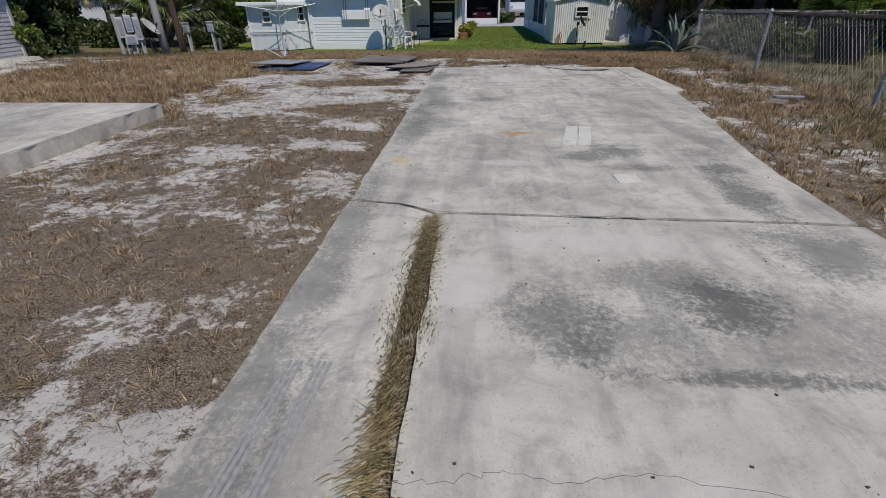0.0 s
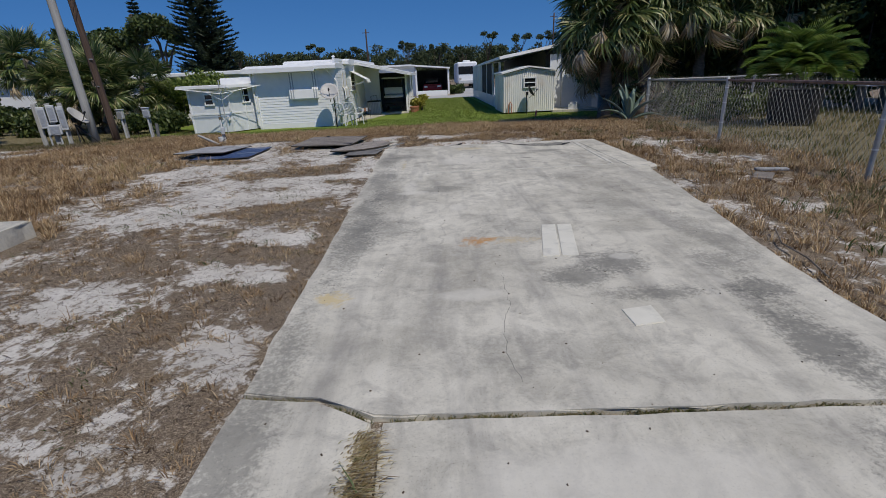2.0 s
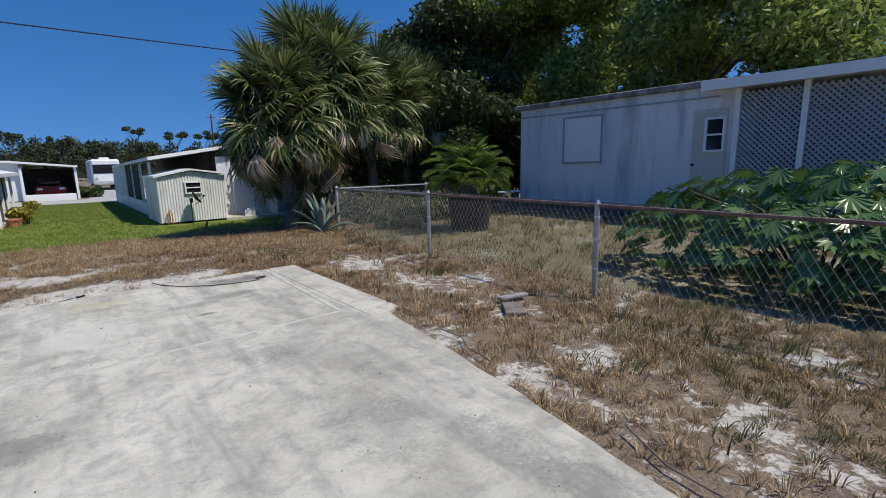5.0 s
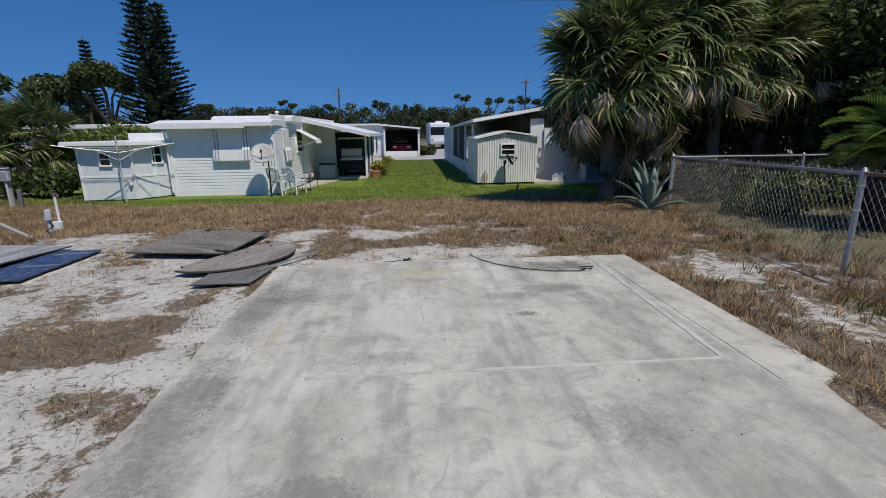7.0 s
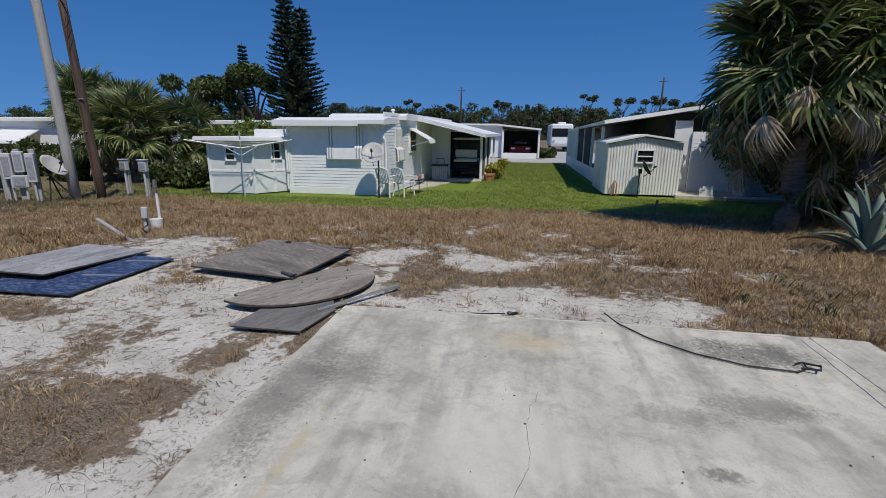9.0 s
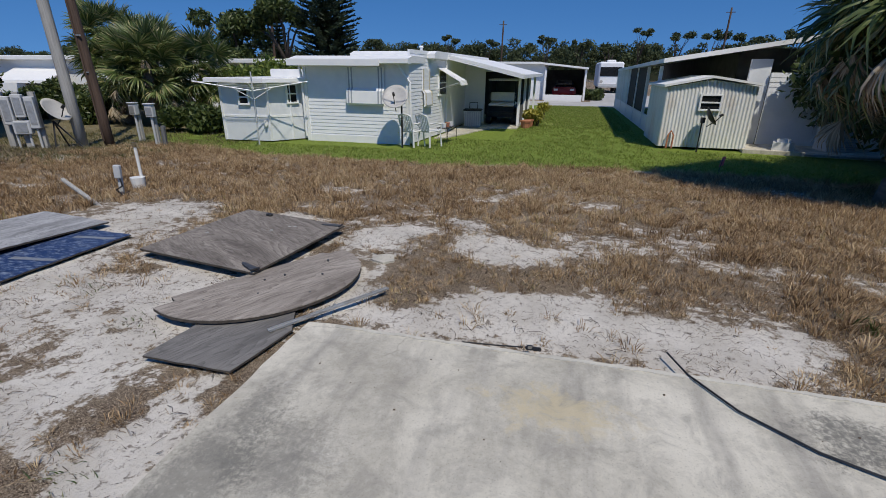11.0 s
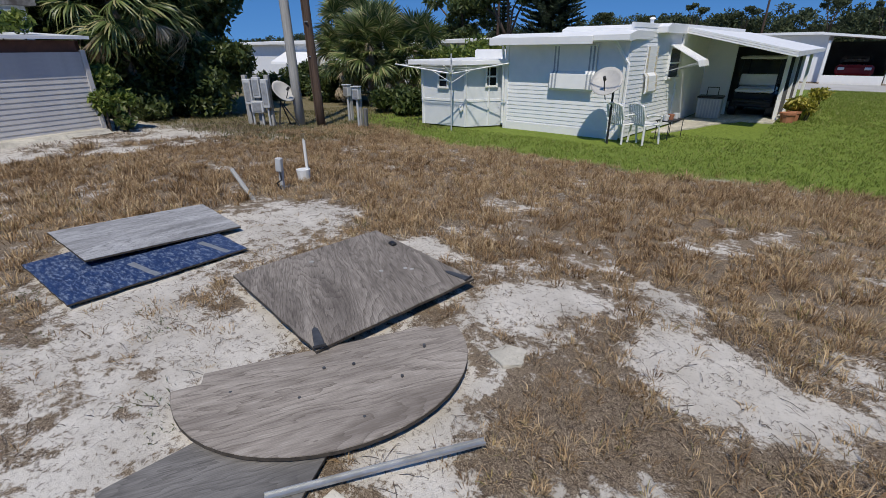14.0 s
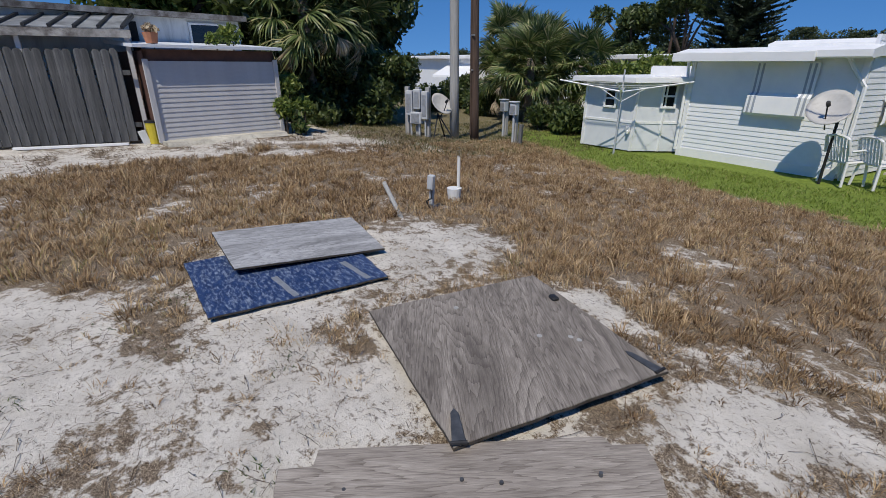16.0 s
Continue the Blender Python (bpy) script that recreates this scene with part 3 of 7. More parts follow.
LEAF_YELLOW = leafy("yellow_croton_leaves", [(0.0, (0.12, 0.16, 0.02)), (0.5, (0.36, 0.33, 0.05)), (1.0, (0.55, 0.48, 0.12))], 0.4, 0.4, 0.3)
WEED_DRY = leafy("half_green_grass", [(0.0, (0.05, 0.07, 0.018)), (0.4, (0.13, 0.14, 0.045)), (0.7, (0.27, 0.22, 0.11)), (1.0, (0.38, 0.3, 0.17))], 0.6, 0.25)
AGAVE = leafy("grey_green_agave", [(0.0, (0.15, 0.21, 0.17)), (1.0, (0.25, 0.32, 0.27))], 0.5, 0.3, 0.05)
FAR_WOOD = leafy("far_wood_leaves", [(0.0, (0.035, 0.052, 0.026)), (0.6, (0.07, 0.092, 0.044)), (1.0, (0.12, 0.14, 0.07))], 0.7, 0.2, 0.2)
GAP_GRASS = leafy("tan_gap_grass", [(0.0, (0.2, 0.14, 0.075)), (0.4, (0.42, 0.32, 0.16)), (0.7, (0.62, 0.5, 0.28)), (0.9, (0.74, 0.62, 0.4)), (1.0, (0.3, 0.3, 0.1))], 0.65, 0.2)


# ---- ground ----
def axis(lo, hi, near_lo, near_hi, step):
    mid = np.arange(near_lo, near_hi + 1e-6, step)
    grow = [step * 1.35 ** k for k in range(1, 60)]
    left, right = [near_lo], [near_hi]
    for g in grow:
        if left[-1] > lo:
            left.append(max(lo, left[-1] - g))
        if right[-1] < hi:
            right.append(min(hi, right[-1] + g))
    return np.array(left[:0:-1] + list(mid) + right[1:])


def build_ground():
    xs, ys = axis(-3000, 3000, -13, 8, 0.1), axis(-3000, 3000, -2, 20, 0.1)
    gx, gy = np.meshgrid(xs, ys)
    fx, fy = gx.ravel(), gy.ravel()
    gz = land(fx, fy)
    nx, ny = len(xs), len(ys)
    i = np.arange(nx * ny).reshape(ny, nx)
    a, b, c, d = i[:-1, :-1].ravel(), i[:-1, 1:].ravel(), i[1:, 1:].ravel(), i[1:, :-1].ravel()
    tris = np.concatenate([np.stack([a, b, c], 1), np.stack([a, c, d], 1)])
    me = mesh_of("ground", np.stack([fx, fy, gz], 1), tris, GROUND)
    for name, val in (("cover", dry_cover(fx, fy)), ("lawn", lawn_cover(fx, fy)), ("yard", yard_cover(fx, fy))):
        me.attributes.new(name, "FLOAT", "POINT").data.foreach_set("value", val.astype(np.float32))
    me.polygons.foreach_set("use_smooth", [True] * len(tris))
    tagged(place("ground", me), "white sandy ground with dry brown grass and lawn", "ground", kind="structure")


build_ground()


def ragged(pts, step=0.12, amp=0.012, seed=1):
    """Outline with a slightly broken edge."""
    rng, out = random.Random(seed), []
    for (x0, y0), (x1, y1) in zip(pts, pts[1:] + pts[:1]):
        n = max(1, int(math.hypot(x1 - x0, y1 - y0) / step))
        for k in range(n):
            j = amp if k else 0.0
            out.append((x0 + (x1 - x0) * k / n + rng.uniform(-j, j), y0 + (y1 - y0) * k / n + rng.uniform(-j, j)))
    return out


def build_slabs():
    ys = [3.51, 4.4, 5.2, 6.4, 7.6, 8.14, 8.2, 9.4, 11.02]
    right = [(float(right_edge(y)), y) for y in ys]
    for name, pts, seed, label in (
        ("concrete_slab", [(-1.3, 11.0), (-1.3, 3.79), (-0.95, 3.74), (-0.7, 3.6)] + right, 1, "large weathered grey concrete slab with dark stains"),
        ("concrete_slab", [(-0.66, 3.56), (-0.675, -3.2), (2.05, -3.2), (1.84, 3.475)], 2, "weathered concrete driveway slab with hairline cracks"),
        ("concrete_slab", [(-1.3, 3.76), (-1.36, -3.2), (-0.765, -3.2), (-0.765, 3.3), (-0.71, 3.56), (-0.96, 3.71)], 3, "narrow weathered concrete path slab beside the driveway"),
    ):
        bm = bmesh.new()
        slab_poly(bm, ragged(pts, seed=seed), -0.16, 0.0, 0.008)
        tagged(part(name, bm, CONCRETE), label, "concrete slab", kind="structure")
    bm = bmesh.new()
    slab_poly(bm, ragged([(-4.3, 2.6), (-4.34, 6.5), (-10.4, 6.55), (-10.4, 2.6)], seed=5), -0.1, 0.13, 0.012)
    tagged(part("concrete_pad", bm, CONCRETE), "raised pale concrete pad with a dark cut edge", "concrete slab", kind="structure")


build_slabs()


# ---- buildings ----
def window(parent, m, w, h, panes=2, name="window"):
    """A small sash window facing local -y, its middle at m."""
    bm = bmesh.new()
    for s in (-1, 1):
        box(bm, (s * (w / 2 - 0.025), -0.02, 0), (0.05, 0.06, h), bevel=0.005)
        box(bm, (0, -0.02, s * (h / 2 - 0.025)), (w - 0.1, 0.055, 0.05), bevel=0.005)
    for k in range(1, panes):
        box(bm, (0, -0.025, -h / 2 + h * k / panes), (w - 0.1, 0.05, 0.04), bevel=0.004)
    fr = part(name, bm, WHITE_TRIM, parent)
    fr.matrix_basis = m
    for k in range(panes):
        bm = bmesh.new()
        box(bm, (0, -0.005, -h / 2 + h * (k + 0.5) / panes), (w - 0.09, 0.01, h / panes - 0.03))
        part("pane", bm, GLASS_DARK, fr)
    return fr


def awning_shutter(parent, m, w, h, stripe):
    """A closed fabric-like metal awning with side stripes, facing local -y, hung from its top edge."""
    bm = bmesh.new()
    section(bm, [(0.03, 0), (0.05, 0.02), (0.05, -0.55 * h), (0.12, -0.62 * h), (0.14, -0.95 * h), (0.11, -h), (0.08, -0.99 * h), (0.10, -0.93 * h), (0.08, -0.64 * h), (0.02, -0.55 * h)], (-w / 2, 0, 0), (w / 2, 0, 0), (0, -1, 0))
    aw = part("awning", bm, WHITE_TRIM, parent)
    aw.matrix_basis = m
    for x in (-w * 0.44, -w * 0.36, w * 0.36, w * 0.44):
        bm = bmesh.new()
        section(bm, [(0.051, 0), (0.055, 0), (0.055, -0.55 * h), (0.125, -0.62 * h), (0.144, -0.95 * h), (0.139, -0.95 * h), (0.12, -0.62 * h), (0.05, -0.55 * h)], (x - w * 0.018, 0, 0), (x + w * 0.018, 0, 0), (0, -1, 0))
        part("stripe", bm, stripe, aw, "grey stripe")
    return aw


STRIPE_GREY = surf("grey_stripe_and_shade_paint", (0.30, 0.33, 0.37), (0.38, 0.41, 0.45), 5, 0.5)
STRIPE_TAN = surf("tan_stripe_paint", (0.45, 0.38, 0.24), (0.54, 0.47, 0.31), 5, 0.5)
GB = -0.45


def build_white_house():
    h = thing("mobile_home", "white mobile home with lapped siding and carport", "house")
    front = 21.55
    bm = bmesh.new()
    section(bm, lap_profile(2.2, 22), (-7.22, front, GB), (-4.1, front, GB), (0, -1, 0))
    part("front_wall", bm, WHITE, h, "white lapped siding")
    bm = bmesh.new()
    span(bm, (-7.28, front - 0.035, GB - 0.05), (-4.06, front - 0.02, GB + 0.16))
    part("skirting", bm, WHITE_TRIM, h)
    for x in (-7.22, -4.1):
        bm = bmesh.new()
        span(bm, (x - 0.05, front - 0.04, GB), (x + 0.05, front + 0.03, GB + 2.2), 0.006)
        part("corner_post", bm, WHITE_TRIM, h)
    bm = bmesh.new()
    section(bm, lap_profile(2.5, 25), (-4.05, front + 0.04, GB), (-3.8, 24.6, GB), (1, -0.08, 0))
    part("side_wall", bm, WHITE, h, "white lapped siding")
    bm = bmesh.new()
    span(bm, (-3.9, 24.62, GB), (-3.75, 36, GB + 2.4))
    span(bm, (-7.3, front + 0.07, GB), (-7.2, 36, GB + 2.2))
    span(bm, (-7.2, 35.9, GB), (-3.9, 36, GB + 2.3))
    part("plain_wall", bm, WHITE, h)
    bm = bmesh.new()
    section(bm, [(0.38, 1.66), (0.42, 1.69), (0.42, 1.80), (0.0, 1.88), (-14.5, 1.92), (-14.5, 1.7), (0, 1.7)], (-7.45, front, 0), (-3.95, front, 0), (0, -1, 0))
    part("roof", bm, ROOF_WHITE, h, "white coated flat roof")
    bm = bmesh.new()
    span(bm, (-7.5, front - 0.48, 1.61), (-4.75, front - 0.425, 1.79), 0.01)
    part("fascia", bm, WHITE_TRIM, h)
    bm = bmesh.new()
    section(bm, [(0, 1.85), (0.0, 1.98), (-0.3, 2.06), (-10, 2.12), (-10, 1.85)], (-6.4, 22.9, 0), (-3.7, 22.9, 0), (0, -1, 0))
    part("upper_roof", bm, ROOF_WHITE, h, "raised white roof section")
    bm = bmesh.new()
    cyl(bm, (-4.6, 24.5, 2.0), (-4.6, 24.5, 2.22), 0.05, 0.05, 8)
    cyl(bm, (-4.6, 24.5, 2.22), (-4.6, 24.5, 2.27), 0.09, 0.05, 8)
    part("roof_vent", bm, WHITE_TRIM, h)
    bm = bmesh.new()
    tube(bm, [(-7.3, front - 0.25, 1.75), (-7.32, front - 0.1, 1.6), (-7.3, front - 0.06, 1.3), (-7.3, front - 0.06, GB + 0.1)], 0.035, 6)
    part("downpipe", bm, WHITE_TRIM, h)
    bm = bmesh.new()
    tube(bm, [(-4.35, front - 0.3, 1.75), (-4.2, front - 0.12, 1.45), (-4.02, front - 0.06, 1.2), (-4.02, front - 0.06, GB + 0.1)], 0.035, 6)
    part("downpipe", bm, WHITE_TRIM, h)
    awning_shutter(h, pose(-5.33, front - 0.02, 1.58), 1.12, 1.0, STRIPE_GREY)
    awning_shutter(h, pose(-3.96, 22.75, 1.55, 0, 0, 85), 0.62, 1.05, STRIPE_TAN)
    # propped awning over a side window
    bm = bmesh.new()
    n = 9
    for k in range(n):
        y0, y1 = 23.75 + k * 0.11, 23.75 + (k + 1) * 0.11
        z = 0.012 * (k % 2)
        section(bm, [(0, 1.62 + z), (0.75, 1.22 + z), (0.8, 1.08 + z), (0.78, 1.08 + z), (0.73, 1.2 + z), (0, 1.6 + z)], (-3.86, y0, 0), (-3.86, y1, 0), (1, 0, 0))
    part("propped_awning", bm, WHITE_TRIM, h, "white ribbed awning propped open")
    for y in (23.8, 24.7):
        bm = bmesh.new()
        cyl(bm, (-3.85, y, 0.95), (-3.12, y, 1.18), 0.012, n=6)
        part("awning_arm", bm, ALU, h)
    window(h, pose(-3.82, 24.3, 1.15, 0, 0, 85), 0.9, 0.8)
    # carport
    bm = bmesh.new()
    section(bm, [(0, 2.06), (2.75, 1.42), (2.75, 1.30), (2.65, 1.30), (0, 1.94)], (-3.95, 24.7, 0), (-3.95, 36.0, 0), (1, 0, 0))
    part("carport_roof", bm, ROOF_WHITE, h, "white sloping carport roof")
    bm = bmesh.new()
    for k in range(3):
        o = 0.05 * k
        vs = [(-3.95, 24.62 - 0.012 * k, 2.06 - o), (-1.2, 24.62 - 0.012 * k, 1.43 - o), (-1.2, 24.62 - 0.012 * k, 1.39 - o), (-3.95, 24.62 - 0.012 * k, 2.02 - o)]
        f = [bm.verts.new(v) for v in vs] + [bm.verts.new((v[0], 24.72, v[2])) for v in vs]
        for q in ((0, 1, 2, 3), (7, 6, 5, 4), (0, 4, 5, 1), (1, 5, 6, 2), (2, 6, 7, 3), (3, 7, 4, 0)):
            bm.faces.new([f[i] for i in q])
    part("carport_fascia", bm, WHITE_TRIM, h)
    for y in (27.15, 29.6, 32.0, 35.5):
        bm = bmesh.new()
        span(bm, (-1.62, y - 0.05, GB), (-1.52, y + 0.05, 1.42), 0.005)
        part("carport_post", bm, WHITE_TRIM, h)
    # Carport shade is painted into these walls.
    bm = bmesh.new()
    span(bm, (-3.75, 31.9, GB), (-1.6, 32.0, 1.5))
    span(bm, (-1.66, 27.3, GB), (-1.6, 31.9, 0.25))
    part("carport_back_wall", bm, SHADE_TONE, h, "back wall coloured dark for the carport shade")
    bm = bmesh.new()
    span(bm, (-3.75, 27.6, GB), (-2.95, 27.66, 1.75))
    part("carport_partition", bm, WHITE, h)
    bm = bmesh.new()
    span(bm, (-3.7, 26.4, GB - 0.08), (-1.5, 32, GB + 0.01), 0.01)
    part("carport_floor", bm, CONCRETE, h)
    bm = bmesh.new()
    slab_poly(bm, ragged([(-3.74, 23.0), (-3.45, 23.1), (-2.7, 25.4), (-2.3, 26.35), (-3.7, 26.35)], 0.3, 0.03), GB - 0.08, GB + 0.005)
    part("side_path", bm, CONCRETE, h)
    # annex
    bm = bmesh.new()
    a, b, c = (-9.5, 20.72), (-8.05, 20.82), (-7.28, 21.9)
    for p, q, o in ((a, b, (0.07, -1, 0)), (b, c, (0.81, -0.58, 0))):
        section(bm, [(0, 0), (0, 1.62), (-0.08, 1.62), (-0.08, 0)], (*p, GB), (*q, GB), o)
    section(bm, [(0, 0), (0, 1.62), (-0.08, 1.62), (-0.08, 0)], (-9.5, 20.8, GB), (-9.6, 25, GB), (-1, 0, 0))
    part("annex_wall", bm, GREY_WHITE, h, "pale flat board wall")
    for p, q, o in ((a, b, (0.07, -1, 0)), (b, c, (0.81, -0.58, 0))):
        bm = bmesh.new()
        section(bm, [(0.015, 0.66), (0.015, 0.72), (0, 0.72), (0, 0.66)], (*p, GB), (*q, GB), o)
        part("annex_batten", bm, WHITE_TRIM, h)
    for x, y in (a, b, ((b[0] + c[0]) / 2, (b[1] + c[1]) / 2), c):
        bm = bmesh.new()
        span(bm, (x - 0.03, y - 0.03, GB), (x + 0.03, y + 0.01, GB + 1.61))
        part("annex_post", bm, WHITE_TRIM, h)
    bm = bmesh.new()
    slab_poly(bm, [(-9.75, 20.4), (-7.9, 20.45), (-7.15, 21.45), (-7.25, 25.2), (-9.9, 25.2)], 1.16, 1.28, 0.02)
    slab_poly(bm, [(-8.9, 22.4), (-7.3, 22.4), (-7.3, 25.2), (-8.9, 25.2)], 1.28, 1.52, 0.02)
    part("annex_roof", bm, ROOF_WHITE, h, "white flat annex roof")
    window(h, pose(-8.76, 20.75, 0.76, 0, 0, 4), 0.36, 0.44)
    window(h, pose(-7.62, 21.4, 0.85, 0, 0, 54), 0.36, 0.56)
    bm = bmesh.new()
    box(bm, (-8.16, 20.77, 0.06), (0.12, 0.05, 0.14), bevel=0.01)
    box(bm, (-8.14, 20.73, 0.0), (0.06, 0.05, 0.08), bevel=0.01)
    part("socket_box", bm, PVC, h)


GREY_WHITE = surf("pale_board_paint", (0.64, 0.67, 0.70), (0.72, 0.74, 0.76), 3, 0.55, 0.06, 50, stain=(0.5, 0.5, 0.5), sscale=1.6, samt=0.3, cut=0.55)
build_white_house()


def build_ribbed_shed():
    h = thing("garden_shed", "white ribbed metal shed with rust stains and gable roof", "shed")
    bm = bmesh.new()
    ribbed(bm, (2.78, 23.1), (3.85, 23.12), GB + 0.03, 0, 0.085, 0.02, (0, -1), 1.15, 1.36)
    ribbed(bm, (3.85, 23.12), (5.02, 23.14), GB + 0.03, 0, 0.085, 0.02, (0, -1), 1.36, 1.2)
    part("front_wall", bm, CORRUGATED, h, "ribbed white steel with rust runs")
    bm = bmesh.new()
    ribbed(bm, (2.78, 25.6), (2.78, 23.1), GB + 0.03, 1.15, 0.085, 0.02, (-1, 0))
    part("side_wall", bm, CORRUGATED, h)
    bm = bmesh.new()
    span(bm, (4.95, 23.2, GB), (5.0, 25.6, 1.15))
    span(bm, (2.83, 25.55, GB), (4.95, 25.6, 1.1))
    part("back_wall", bm, CORRUGATED, h)
    bm = bmesh.new()
    for p, q in (((2.7, 1.16), (3.88, 1.4)), ((3.88, 1.4), (5.1, 1.22))):
        vs = [(p[0], 23.0, p[1]), (q[0], 23.0, q[1]), (q[0], 23.0, q[1] + 0.06), (p[0], 23.0, p[1] + 0.06)]
        f = [bm.verts.new(v) for v in vs] + [bm.verts.new((v[0], 25.7, v[2])) for v in vs]
        for k in ((0, 1, 2, 3), (7, 6, 5, 4), (0, 4, 5, 1), (1, 5, 6, 2), (2, 6, 7, 3), (3, 7, 4, 0)):
            bm.faces.new([f[i] for i in k])
    part("roof", bm, ROOF_WHITE, h)
    window(h, pose(3.92, 23.09, 0.78), 0.56, 0.44)


build_ribbed_shed()


def build_right_house():
    h = thing("mobile_home", "mobile home with long white roof and screened porch", "house")
    bm = bmesh.new()
    vs = [(2.75, 24.0, 1.78), (7.6, 24.0, 2.55), (7.6, 24.0, 2.67), (2.75, 24.0, 1.9)]
    ve = [(2.95, 39.5, 1.6), (7.6, 39.5, 2.3), (7.6, 39.5, 2.42), (2.95, 39.5, 1.72)]
    f = [bm.verts.new(v) for v in vs] + [bm.verts.new(v) for v in ve]
    for k in ((0, 1, 2, 3), (7, 6, 5, 4), (0, 4, 5, 1), (1, 5, 6, 2), (2, 6, 7, 3), (3, 7, 4, 0)):
        bm.faces.new([f[i] for i in k])
    part("porch_roof", bm, ROOF_WHITE, h, "long white metal roof")
    for y in (25.7, 28.2, 30.8, 33.4, 36.0, 39.3):
        bm = bmesh.new()
        span(bm, (2.95, y - 0.05, GB), (3.05, y + 0.05, 1.72))
        part("porch_post", bm, WHITE_TRIM, h)
    bm = bmesh.new()
    span(bm, (2.97, 25.8, GB), (3.03, 39.2, GB + 0.55))
    part("kick_panel", bm, WHITE, h)
    bm = bmesh.new()
    for y0, y1 in ((28.3, 30.7), (30.9, 33.3)):
        span(bm, (2.985, y0, GB + 0.56), (3.015, y1, 1.7))
    part("screen_panel", bm, SCREEN, h, "dark insect screen")
    bm = bmesh.new()
    ribbed(bm, (3.0, 39.2), (3.0, 33.5), GB + 0.56, 1.68, 0.12, 0.02, (-1, 0))
    part("ribbed_panel", bm, CORRUGATED, h)
    # House wall darkened in colour for the shade of the porch roof.
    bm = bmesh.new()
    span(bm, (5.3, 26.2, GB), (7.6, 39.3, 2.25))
    part("house_wall", bm, SHADE_TONE, h, "wall coloured dark for the shade under the porch roof")
    bm = bmesh.new()
    section(bm, lap_profile(2.0, 16), (5.6, 24.2, GB), (8.6, 24.2, GB), (0, -1, 0))
    part("end_wall", bm, WHITE, h, "white lapped siding")
    bm = bmesh.new()
    span(bm, (5.08, 24.3, GB), (5.6, 24.4, 1.9))
    part("passage_wall", bm, GREY_WHITE, h)
    bm = bmesh.new()
    slab_poly(bm, [(4.9, 22.9), (8.3, 22.5), (8.3, 24.2), (5.0, 24.2)], GB - 0.05, GB + 0.06, 0.01)
    part("doorstep", bm, CONCRETE, h)


build_right_house()


